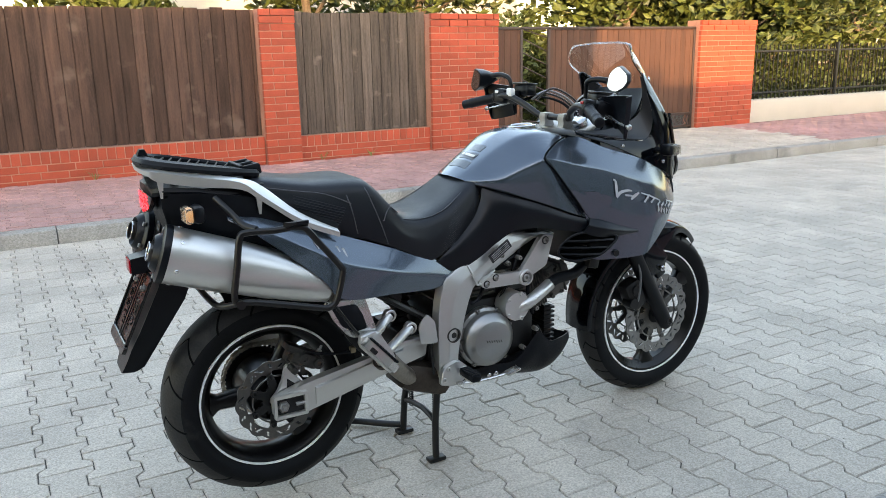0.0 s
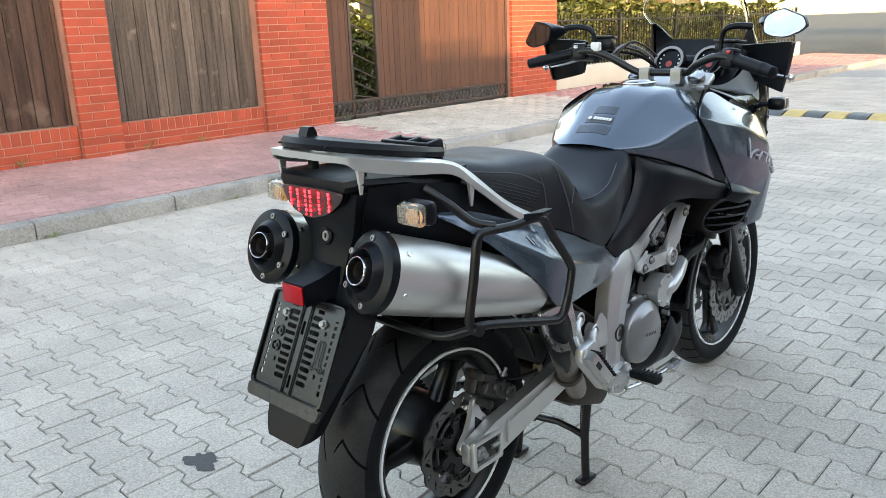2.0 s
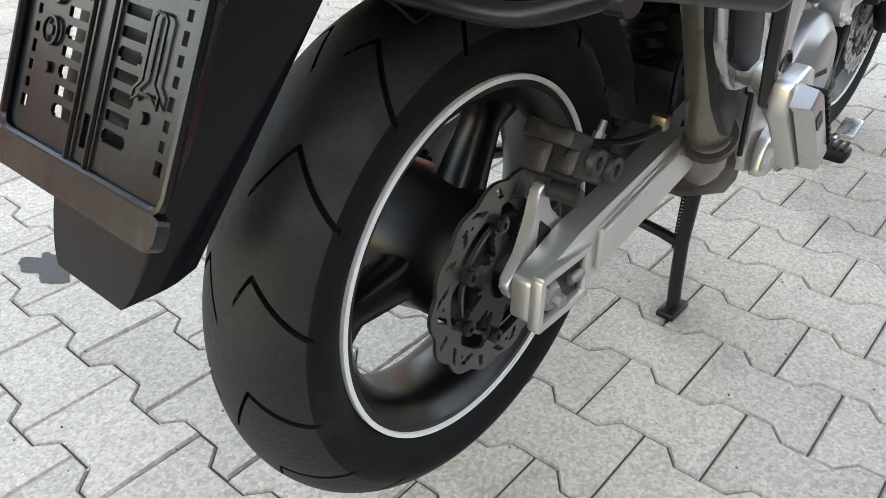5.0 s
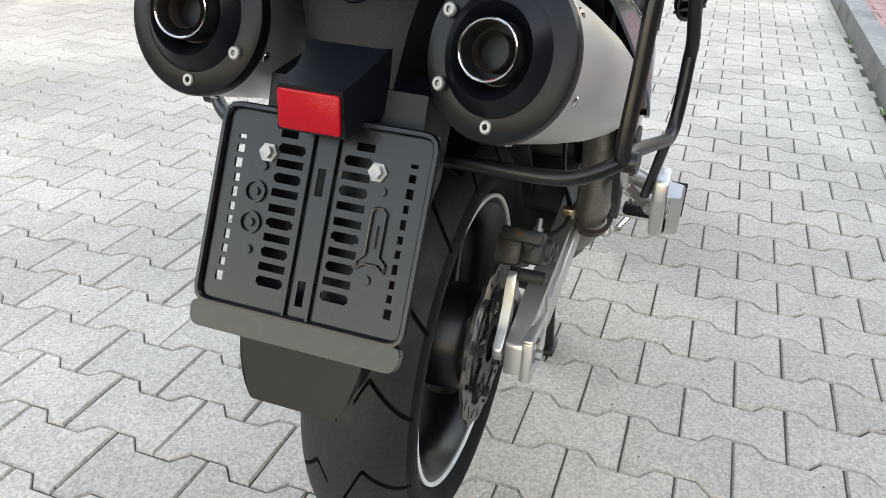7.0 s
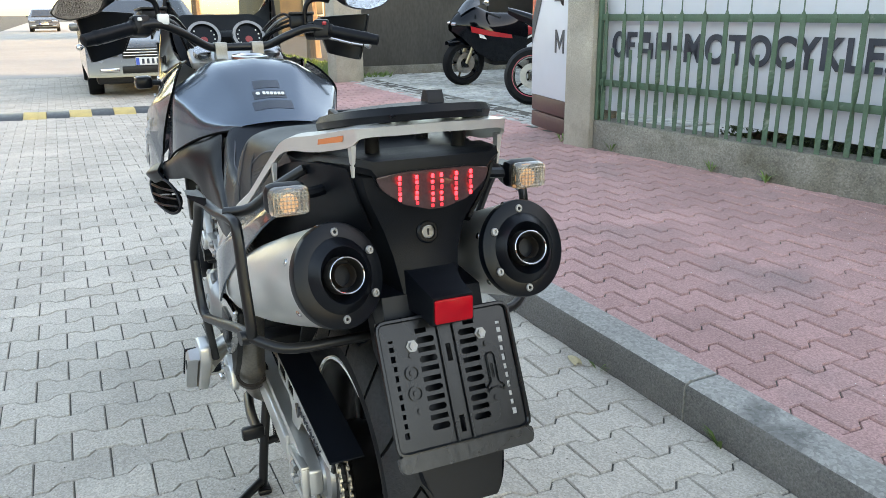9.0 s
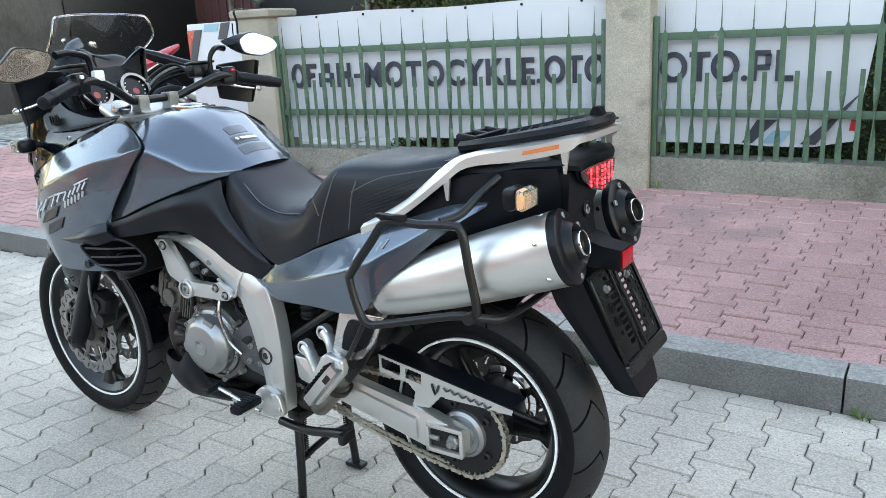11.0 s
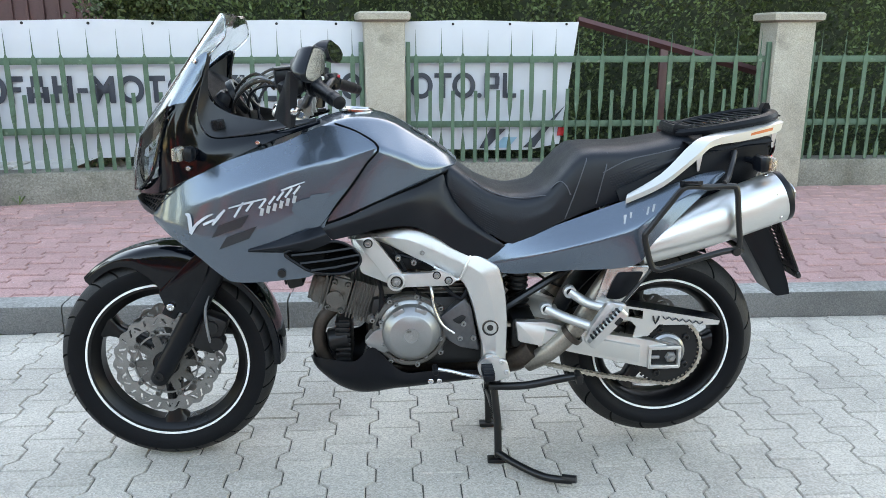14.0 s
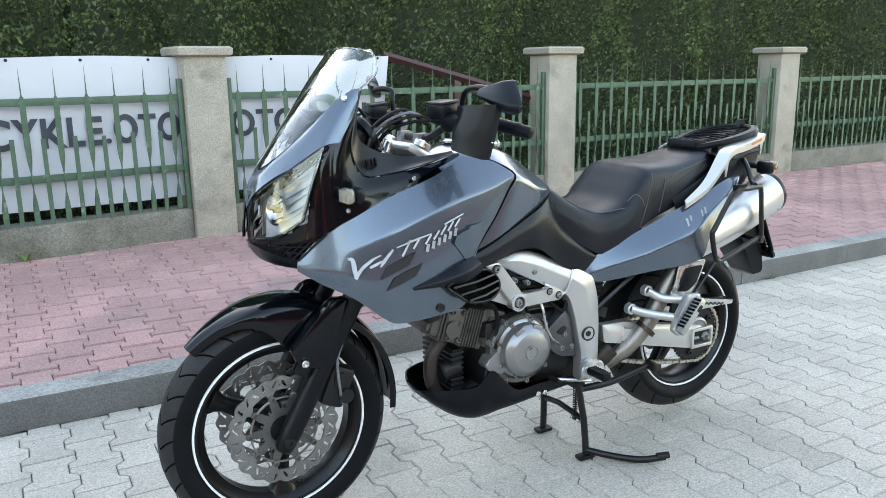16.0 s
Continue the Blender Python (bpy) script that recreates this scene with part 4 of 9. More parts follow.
# parked car, facing the camera, and a far one
def make_car(x, y, label, paint):
    t = thing("car", label, "car", at=(x, y, 0))
    side = [(0.0, 0.30), (0.02, 0.55), (0.10, 0.70), (0.35, 0.80), (1.05, 0.93), (1.75, 1.36), (2.2, 1.46), (3.1, 1.44), (3.9, 1.10), (4.6, 1.00), (4.7, 0.6), (4.65, 0.30)]
    rings = []
    for yy, k in ((-0.91, 0.96), (-0.88, 1.0), (-0.66, 1.0), (0.66, 1.0), (0.88, 1.0), (0.91, 0.96)):
        ins = 0.0 if abs(yy) < 0.8 else 0.05
        row = []
        for px, pz in side:
            pull = 1 - (0.22 if pz > 1.0 and abs(yy) > 0.8 else 0)
            row.append(V(px + ins, yy * pull, 0.28 + (pz - 0.28) * (1 if abs(yy) < 0.7 else 0.985)))
        rings.append(row)
    part("body", loft(bmesh.new(), rings), paint, t, smooth=50)
    part("windscreen", loft(bmesh.new(), [[V(1.10, s * 0.72, 0.955), V(1.74, s * 0.60, 1.355), V(1.72, s * 0.60, 1.375), V(1.08, s * 0.72, 0.975)] for s in (-1, 1)]), "carglass", t)
    for s in (1, -1):
        part("side_window", loft(bmesh.new(), [[V(1.5, s * 0.80, 1.0), V(3.7, s * 0.80, 1.0), V(3.1, s * 0.66, 1.39), V(2.0, s * 0.66, 1.39)], [V(1.5, s * 0.82, 1.0), V(3.7, s * 0.82, 1.0), V(3.1, s * 0.70, 1.39), V(2.0, s * 0.70, 1.39)]]), "carglass", t)
        part("headlight", box(bmesh.new(), (0.06, s * 0.66, 0.665), (0.12, 0.36, 0.11), 0.03, rot(0, -12, -s * 12)), "chrome", t)
        part("fog_lamp", box(bmesh.new(), (0.00, s * 0.62, 0.40), (0.05, 0.26, 0.06), 0.015), "chrome", t)
        part("wing_mirror", box(bmesh.new(), (1.45, s * 0.98, 0.98), (0.14, 0.18, 0.12), 0.04), paint, t)
        for px in (0.85, 3.75):
            wh = part("wheel", lathe(bmesh.new(), (px, s * 0.70, 0.31), (0, s, 0), [(0, 0.0), (0, 0.30), (0.03, 0.315), (0.18, 0.315), (0.21, 0.30), (0.21, 0.22), (0.19, 0.21), (0.19, 0)], 32), "rubber", t)
            part("rim", lathe(bmesh.new(), (px, s * 0.70, 0.31), (0, s, 0), [(0.19, 0.21), (0.20, 0.20), (0.185, 0.05), (0.20, 0.03), (0.20, 0)], 10), "alloy", wh)
    for i in range(3):
        part("grille_bar", box(bmesh.new(), (0.0, 0, 0.60 + i * 0.040), (0.05, 0.84, 0.016), 0.004), "chrome", t)
    part("grille", box(bmesh.new(), (0.015, 0, 0.64), (0.05, 0.86, 0.14), 0.01), "dark", t)
    part("lower_grille", box(bmesh.new(), (-0.002, 0, 0.40), (0.05, 0.90, 0.10), 0.01), "dark", t)
    npl = part("number_plate", box(bmesh.new(), (-0.025, 0, 0.515), (0.015, 0.52, 0.11), 0.004), "decal_white", t, "white number plate with plain bars")
    part("plate_band", box(bmesh.new(), (-0.034, 0.235, 0.515), (0.004, 0.045, 0.10)), "bluepaint", npl)
    for i in range(6):
        part("plate_bar", box(bmesh.new(), (-0.034, 0.16 - i * 0.068, 0.515), (0.004, 0.035, 0.07)), "ink", npl)
    part("underbody", box(bmesh.new(), (2.3, 0, 0.28), (4.4, 1.6, 0.16), 0.03), "dark", t)
    return t


make_car(11.2, -0.72, "dark silver-grey saloon car parked at the street's side", "carpaint")
make_car(58.0, 1.4, "small pale car parked far along the street", "carpaint")


# sport motorcycles in the yard
def sport_bike(x, y, heading, rim, taped, label):
    t = thing("sport_motorcycle", label, "motorcycle", "sport motorcycles in the yard", at=(x, y, 0.180))
    t.rotation_euler = (radians(-6), 0, radians(heading))
    for px, w in ((0.0, 0.19), (1.40, 0.12)):
        wh = part("wheel", lathe(bmesh.new(), (px, 0, 0.31), (0, 1, 0), [(-w / 2, 0.22), (-w / 2, 0.27), (-w * 0.3, 0.30), (0, 0.312), (w * 0.3, 0.30), (w / 2, 0.27), (w / 2, 0.22)], 48, True), "rubber", t)
        part("rim", lathe(bmesh.new(), (px, 0, 0.31), (0, 1, 0), [(-w * 0.45, 0.222), (-w * 0.45, 0.200), (w * 0.45, 0.200), (w * 0.45, 0.222)], 48, True), "gloss", wh)
        if px == taped:
            for s in (1, -1):
                part("rim_tape", lathe(bmesh.new(), (px, s * w * 0.455, 0.31), (0, s, 0), [(0, 0.224), (0.003, 0.224), (0.003, 0.212), (0, 0.212)], 48, True), rim, wh)
        hb = lathe(bmesh.new(), (px, -0.06, 0.31), (0, 1, 0), [(0, 0), (0, 0.05), (0.12, 0.05), (0.12, 0)], 20)
        for q in range(5):
            a = q * 1.2566
            tube(hb, [(px, 0, 0.31), (px + 0.21 * math.cos(a), 0, 0.31 + 0.21 * math.sin(a))], 0.014, 6, steps=1)
        part("spokes", hb, "gloss", wh)
        for s in (1, -1):
            part("brake_disc", lathe(bmesh.new(), (px, s * 0.062, 0.31), (0, s, 0), [(0, 0.07), (0.005, 0.07), (0.005, 0.135), (0, 0.135)], 32, True), "disc", wh)
    part("fairing", half_loft(bmesh.new(), [(1.62, [(0, 0.86), (0.03, 0.84), (0.06, 0.80), (0.05, 0.74)]), (1.50, [(0, 0.98), (0.10, 0.94), (0.17, 0.82), (0.14, 0.66)]), (1.30, [(0, 1.06), (0.12, 1.02), (0.22, 0.80), (0.20, 0.48)]), (1.05, [(0, 0.98), (0.12, 0.95), (0.24, 0.76), (0.22, 0.36)]), (0.70, [(0, 0.96), (0.12, 0.92), (0.20, 0.74), (0.18, 0.34)]), (0.5, [(0, 0.86), (0.10, 0.82), (0.14, 0.70), (0.12, 0.38)])], 5, 4), "gloss", t, "gloss black fairing")
    for s in (1, -1):
        part("side_flash", net(bmesh.new(), [[(1.42, s * 0.215, 0.82), (1.40, s * 0.222, 0.74)], [(1.15, s * 0.248, 0.76), (1.12, s * 0.250, 0.69)], [(0.80, s * 0.222, 0.70), (0.78, s * 0.222, 0.65)]], 4, 2, 0.003), "redpaint", t, "red flash")
        part("mirror", box(bmesh.new(), (1.28, s * 0.36, 1.13), (0.05, 0.14, 0.07), 0.02), "chrome", t)
        part("bar", tube(bmesh.new(), [(1.16, 0, 0.98), (1.12, s * 0.20, 0.97), (1.05, s * 0.34, 0.94)], 0.016, 8), "dark", t)
        part("fork_leg", rod(bmesh.new(), (1.40, s * 0.10, 0.31), (1.16, s * 0.10, 0.95), 0.026), "gold", t)
        part("swingarm", box(bmesh.new(), (0.26, s * 0.12, 0.34), (0.56, 0.04, 0.07), 0.012, rot(0, -8, 0)), "dark", t)
    part("windscreen", half_loft(bmesh.new(), [(1.52, [(0, 0.99), (0.05, 0.98), (0.11, 0.95)]), (1.40, [(0, 1.12), (0.07, 1.10), (0.13, 1.03)]), (1.24, [(0, 1.18), (0.06, 1.16), (0.11, 1.08)])], 4, 3), "carglass", t)
    part("tail", half_loft(bmesh.new(), [(0.62, [(0, 0.84), (0.08, 0.83), (0.13, 0.76), (0.10, 0.66)]), (0.30, [(0, 0.85), (0.08, 0.84), (0.12, 0.78), (0.08, 0.70)]), (-0.05, [(0, 0.97), (0.08, 0.95), (0.10, 0.90), (0.06, 0.84)]), (-0.28, [(0, 1.03), (0.03, 1.02), (0.05, 1.0), (0.03, 0.96)])], 5, 4), "gloss" if rim != "gloss" else "redpaint", t)
    part("engine", box(bmesh.new(), (0.80, 0, 0.45), (0.50, 0.32, 0.36), 0.06), "dark", t)
    part("exhaust", tube(bmesh.new(), [(0.62, -0.12, 0.35), (0.35, -0.18, 0.42), (0.10, -0.20, 0.55)], 0.05, 14), "steel", t)
    for s in (1, -1):
        part("headlight", box(bmesh.new(), (1.60, s * 0.075, 0.835), (0.05, 0.075, 0.035), 0.012, rot(0, 20, s * 35)), "chrome", t)
        part("footrest", rod(bmesh.new(), (0.52, s * 0.16, 0.42), (0.50, s * 0.30, 0.41), 0.012), "alloy", t)
        part("fairing_mark", net(bmesh.new(), [[(1.30 - 0.05 * i, s * 0.235, 0.72 - 0.012 * i), (1.28 - 0.05 * i, s * 0.238, 0.67 - 0.012 * i)] for i in range(4)], 2, 2, 0.003), "decal_white", t, "white marks as plain bars")
    part("fork_guard", half_loft(bmesh.new(), [(1.66, [(0, 0.60), (0.05, 0.59), (0.06, 0.54)]), (1.42, [(0, 0.66), (0.06, 0.64), (0.07, 0.56)]), (1.20, [(0, 0.62), (0.06, 0.60), (0.06, 0.50)])], 4, 3), "gloss", t)
    part("radiator", box(bmesh.new(), (1.14, 0, 0.62), (0.05, 0.34, 0.30), 0.01), "dark", t)
    part("subframe", tube(bmesh.new(), [(0.55, 0.10, 0.60), (0.25, 0.10, 0.74), (-0.10, 0.06, 0.88)], 0.014, 8), "alloy", t)
    return t


sport_bike(6.20, -4.10, 235, "pinkrim", 0.0, "black sport motorcycle with a pink-rimmed rear wheel")
sport_bike(8.66, -5.90, 88, "gloss", None, "black and red sport motorcycle with a smoked screen")

# ---- the motorcycle ----
moto = thing("motorcycle", "dark grey touring motorcycle on its black centre stand on pavers", "motorcycle")
RX, RZ, FX, FZ = 0.024, 0.345, 1.552, 0.325


def tyre_mesh(cx, cz, R, w, rim, rear):
    """A tyre whose tread grooves are cut into the mesh."""
    k = 64
    prof = []
    for j in range(k + 1):
        s = -1 + 2 * j / k
        a = abs(s)
        drop = lambda q: (0.54 if rear else 0.46) * w * (1 - math.sqrt(max(0, 1 - (q * 0.93) ** 2)))
        if a < 0.80:
            y = s / 0.80 * 0.5 * w
            r = R - drop(a / 0.80)
        else:
            q = (a - 0.80) / 0.20
            edge = R - drop(1)
            y = math.copysign(0.5 * w * (1 + 0.05 * math.sin(q * math.pi) - 0.21 * q ** 1.5), s)
            r = edge + (rim + 0.007 - edge) * q
        prof.append((y, r, s))
    pitch = 16 if rear else 30
    gap = 0.066 if rear else 0.10
    stops = [0, 0.006, gap - 0.006, gap] + [gap + (1 - gap) * q / 10 for q in range(1, 10)]
    n = pitch * len(stops)
    verts, faces, cut = [], [], []
    for i in range(n):
        cell, c = i // len(stops), stops[i % len(stops)]
        for y, r, s in prof:
            a = min(1, abs(s) / 0.80)
            bend = (0.38 - a) * 1.35 if a < 0.38 else (a - 0.38) * 0.80
            th = (cell + c + bend) / pitch * math.tau
            lo, hi = ((0.06, 0.97), (0.22, 0.97))[(cell + (s > 0)) % 2]
            d = 0.0065 if i % len(stops) in (1, 2) and lo < abs(s) / 0.80 < hi else 0.0
            cut.append(d)
            verts.append((cx + (r - d) * math.cos(th), y, cz + (r - d) * math.sin(th)))
    m = k + 1
    for i in range(n):
        for j in range(k):
            i2 = (i + 1) % n
            faces.append((i * m + j, i2 * m + j, i2 * m + j + 1, i * m + j + 1))
    bm = bmesh.new()
    vs = [bm.verts.new(v) for v in verts]
    for f in faces:
        fc_ = bm.faces.new([vs[q] for q in f])
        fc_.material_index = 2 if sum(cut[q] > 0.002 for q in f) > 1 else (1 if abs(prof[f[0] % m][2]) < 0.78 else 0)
    return bm


def wave_disc(bm, cx, cz, y, r1, r0, lobes, cells, thick=0.005):
    """A scalloped brake disc: a slotted outer band on short arms between large openings."""
    def place(u, v):
        wave = 0.5 + 0.5 * math.cos(lobes * u)
        r = r0 + (r1 - r0) * v
        r += r1 * 0.05 * (wave ** 0.7 - 0.6) * max(0, (v - 0.72) / 0.28)
        return (cx + r * math.cos(u), y, cz + r * math.sin(u))

    def hole(u, v):
        f = u / math.tau * cells % 1.0
        if 0.06 < v < 0.44 and abs(f - 0.5 - 0.25 * (v - 0.25)) < 0.39 - 0.6 * max(0, v - 0.28):
            return True
        for c0, k, lo, hi, w in ((0.18, 0.55, 0.56, 0.88, 0.045), (0.60, -0.45, 0.52, 0.80, 0.050), (0.86, 0.2, 0.62, 0.90, 0.038)):
            if lo < v < hi and abs(f - c0 - k * (v - 0.6)) < w:
                return True
        return (f - 0.42) ** 2 * 2.2 + (v - 0.66) ** 2 < 0.0022
    return holed(bm, lambda u, v: True, hole, 0, math.tau, 0, 1, cells * 40, 26, place, thick)


def petal_carrier(bm, cx, cz, y, r1, r0, n, thick=0.006):
    """A dark flat disc carrier cut into petals."""
    def hole(u, v):
        f = u / math.tau * n % 1.0
        g = min(f, 1 - f)
        return v > 0.30 and g > 0.42 - 0.34 * v and not (v < 0.40 and g > 0.44)
    return holed(bm, lambda u, v: True, hole, 0, math.tau, 0, 1, n * 20, 10, lambda u, v: (cx + (r0 + (r1 - r0) * v) * math.cos(u), y, cz + (r0 + (r1 - r0) * v) * math.sin(u)), thick)


def make_wheel(name, cx, cz, R, w, rim_r, rear):
    wheel = part(name, lathe(bmesh.new(), (cx, -0.05, cz), (0, 1, 0), [(0, 0.032), (0.1, 0.032)], 24), "dark", moto, "black cast wheel with a thin white rim line")
    tyre = part("tyre", tyre_mesh(cx, cz, R, w, rim_r - 0.004, rear), "rubber", wheel, "worn black road tyre with cut grooves", smooth=28)
    tyre.data.materials.append(M["tread"])
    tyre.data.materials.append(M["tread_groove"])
    h = w * 0.40
    part("rim", lathe(bmesh.new(), (cx, 0, cz), (0, 1, 0), [(-h, rim_r), (-h, rim_r - 0.012), (-h + 0.012, rim_r - 0.024), (-h * 0.45, rim_r - 0.036), (h * 0.45, rim_r - 0.036),
                                                        (h - 0.012, rim_r - 0.024), (h, rim_r - 0.012), (h, rim_r), (h * 0.5, rim_r + 0.002), (-h * 0.5, rim_r + 0.002)], 96, True), "wheel", wheel)
    for s in (1, -1):
        part("rim_line", lathe(bmesh.new(), (cx, s * (h + 0.0005), cz), (0, s, 0), [(-0.002, rim_r + 0.0022), (0.0032, rim_r + 0.0018), (0.0036, rim_r - 0.0036), (-0.002, rim_r - 0.0040)], 120, True), "white_line", wheel, "white rim tape")
    hub = bmesh.new()
    lathe(hub, (cx, -0.06, cz), (0, 1, 0), [(0, 0.0), (0, 0.045), (0.02, 0.055), (0.06, 0.048), (0.10, 0.055), (0.12, 0.045), (0.12, 0)], 32)
    part("hub", hub, "dark", wheel)
    if rear:
        part("cush_drum", lathe(bmesh.new(), (cx, -0.072, cz), (0, 1, 0), [(0, 0.030), (0, 0.070), (0.012, 0.078), (0.06, 0.080), (0.10, 0.088), (0.150, 0.088), (0.150, 0.030)], 40), "wheel", wheel)
    for q in range(3):
        a = radians((183 if rear else 150) + 120 * q)
        ca, sa = math.cos(a), math.sin(a)
        rings = []
        for r, t, d in ((0.035, 0.040, 0.030), (0.09, 0.026, 0.026), (rim_r * 0.7, 0.021, 0.022), (rim_r - 0.055, 0.027, 0.024), (rim_r - 0.030, 0.046, 0.030)):
            ring = []
            for k in range(12):
                e = k * math.tau / 12
                u, y = math.copysign(abs(math.cos(e)) ** 0.6, math.cos(e)) * t, math.copysign(abs(math.sin(e)) ** 0.6, math.sin(e)) * d
                ring.append(V(cx + ca * r - sa * u, y, cz + sa * r + ca * u))
            rings.append(ring)
        part("spoke", loft(bmesh.new(), rings), "wheel", wheel)
    return wheel


rear_wheel = make_wheel("rear_wheel", RX, RZ, 0.311, 0.150, 0.216, True)
front_wheel = make_wheel("front_wheel", FX, FZ, 0.325, 0.110, 0.244, False)
for s in (1, -1):
    part("brake_disc", wave_disc(bmesh.new(), FX, FZ, s * 0.066, 0.155, 0.092, 20, 10), "disc", front_wheel, "wavy steel brake disc with cut-outs", smooth=25)
    sp = petal_carrier(bmesh.new(), FX, FZ, s * 0.064, 0.108, 0.040, 10)
    part("disc_carrier", sp, "case", front_wheel)
    for q in range(10):
        a = q * math.tau / 10
        part("disc_bolt", bolt(bmesh.new(), (FX + 0.100 * math.cos(a), s * 0.067, FZ + 0.100 * math.sin(a)), (0, s, 0), 0.009), "case", front_wheel)
part("brake_disc", wave_disc(bmesh.new(), RX, RZ, -0.092, 0.121, 0.070, 14, 7), "rear_disc", rear_wheel, "wavy steel brake disc", smooth=25)
part("disc_carrier", petal_carrier(bmesh.new(), RX, RZ, -0.096, 0.082, 0.028, 7), "dark", rear_wheel)
for q in range(7):
    a = q * math.tau / 7
    part("disc_bolt", bolt(bmesh.new(), (RX + 0.076 * math.cos(a), -0.098, RZ + 0.076 * math.sin(a)), (0, -1, 0), 0.009), "dark", rear_wheel)
spk = lathe(bmesh.new(), (RX, 0.098, RZ), (0, 1, 0), [(0, 0.030), (0, 0.101), (0.007, 0.101), (0.007, 0.030)], 48, True)
for q in range(44):
    a = q * math.tau / 44
    box(spk, (RX + 0.103 * math.cos(a), 0.1015, RZ + 0.103 * math.sin(a)), (0.010, 0.006, 0.007), 0, rot(0, -math.degrees(a), 0))
for q in range(5):
    bolt(spk, (RX + 0.076 * math.cos(q * 1.2566), 0.105, RZ + 0.076 * math.sin(q * 1.2566)), (0, 1, 0), 0.011, 0.007)
part("sprocket", spk, "dark", rear_wheel)
lathe_hub = lathe(bmesh.new(), (RX, 0.104, RZ), (0, 1, 0), [(0, 0.060), (0.010, 0.058), (0.016, 0.050), (0.012, 0.046), (0.012, 0.034), (0.018, 0.032), (0.018, 0)], 40)
part("hub_cap", lathe_hub, "cover", rear_wheel)

# chain: a run of links round both sprockets
SX, SZ, SR, BR = 0.535, 0.400, 0.042, 0.110
path = []
for i in range(13):
    a = radians(97 + 166 * i / 12)
    path.append((RX + BR * math.cos(a), RZ + BR * math.sin(a)))
for i in range(1, 24):
    t = i / 24
    path.append((path[12][0] + (SX - path[12][0]) * t, path[12][1] + (SZ - SR - path[12][1]) * t - 0.018 * math.sin(math.pi * t)))
for i in range(7):
    a = radians(-90 + 180 * i / 6)
    path.append((SX + SR * math.cos(a), SZ + SR * math.sin(a)))
for i in range(1, 24):
    t = i / 24
    path.append((SX + (path[0][0] - SX) * t, SZ + SR + (path[0][1] - SZ - SR) * t))
dense = spline([V(x, 0, z) for x, z in path], 10, True)
length, marks, acc = 0, [dense[0]], 0
for a, b in zip(dense, dense[1:] + dense[:1]):
    acc += (b - a).length
    if acc >= 0.0159:
        marks.append(b)
        acc = 0
ch = bmesh.new()
for i, (a, b) in enumerate(zip(marks, marks[1:] + marks[:1])):
    d = b - a
    if d.length > 0.03:
        continue
    ang = -math.degrees(math.atan2(d.z, d.x))
    for y in ((0.092, 0.111) if i % 2 else (0.095, 0.108)):
        box(ch, ((a.x + b.x) / 2, y, (a.z + b.z) / 2), (d.length * 0.62, 0.0022, 0.009), 0, rot(0, ang, 0))
        for e in (a, b):
            rod(ch, (e.x, y - 0.0014, e.z), (e.x, y + 0.0014, e.z), 0.0062, n=8)
part("drive_chain", ch, "chain", moto, "bright steel drive chain")

# swingarm, its axle blocks and the chain guard
arm = [(0.500, 0.468), (0.490, 0.405), (0.420, 0.390), (0.336, 0.369), (0.095, 0.312), (-0.004, 0.318), (-0.004, 0.371), (0.084, 0.398), (0.301, 0.436), (0.406, 0.464)]
ridge = [(0.410, 0.446), (0.420, 0.400), (0.336, 0.380), (0.120, 0.330), (0.120, 0.386), (0.300, 0.420)]
both("swingarm_beam", lambda bm: plate(plate(bm, round_poly(arm, 0.006), 0.122, 0.152, 0.006), ridge, 0.150, 0.161, 0.009), "swingarm", moto, "polished aluminium swingarm")


def axle_block(bm):
    for x, z, w, h in ((0.045, 0.377, 0.098, 0.012), (0.045, 0.316, 0.098, 0.012), (-0.001, 0.346, 0.010, 0.066), (0.090, 0.346, 0.010, 0.070)):
        box(bm, (x, 0.155, z), (w, 0.016, h), 0.003)
    return bm


def axle_hole(bm):
    box(bm, (0.045, 0.150, 0.346), (0.080, 0.006, 0.050), 0.001)
    return bm


both("axle_block", axle_block, "swingarm", moto)
both("axle_adjuster", axle_hole, "dark", moto)


def axle_nut(bm):
    lathe(bm, (RX, 0.150, RZ), (0, 1, 0), [(0, 0.019), (0.008, 0.017), (0.012, 0.013), (0.012, 0.008), (0.022, 0.008), (0.022, 0)], 6)
    return bm


both("axle_nut", axle_nut, "engine", moto)
both("adjuster_rod", lambda bm: rod(bm, (0.060, 0.156, 0.346), (0.085, 0.156, 0.346), 0.006), "engine", moto)
part("swingarm_pivot", box(bmesh.new(), (0.47, 0, 0.42), (0.08, 0.26, 0.10), 0.02), "dark", moto)
guard = [(0.233, 0.518), (0.234, 0.472), (0.150, 0.460), (0.132, 0.440), (0.140, 0.406), (0.095, 0.408), (0.061, 0.444), (-0.122, 0.441), (-0.126, 0.453), (0.08, 0.491)]


def guard_plate(bm):
    def inside(u, v):
        pts, c = guard, False
        j = len(pts) - 1
        for i in range(len(pts)):
            (xi, zi), (xj, zj) = pts[i], pts[j]
            if (zi > v) != (zj > v) and u < (xj - xi) * (v - zi) / (zj - zi) + xi:
                c = not c
            j = i
        return c

    def hole(u, v):
        top = 0.491 + (u - 0.08) * 0.176
        return (0.172 < u < 0.226 or 0.112 < u < 0.158) and top - 0.033 < v < top - 0.007
    return holed(bm, inside, hole, -0.130, 0.238, 0.402, 0.522, 150, 56, lambda u, v: (u, 0.140, v), 0.002)


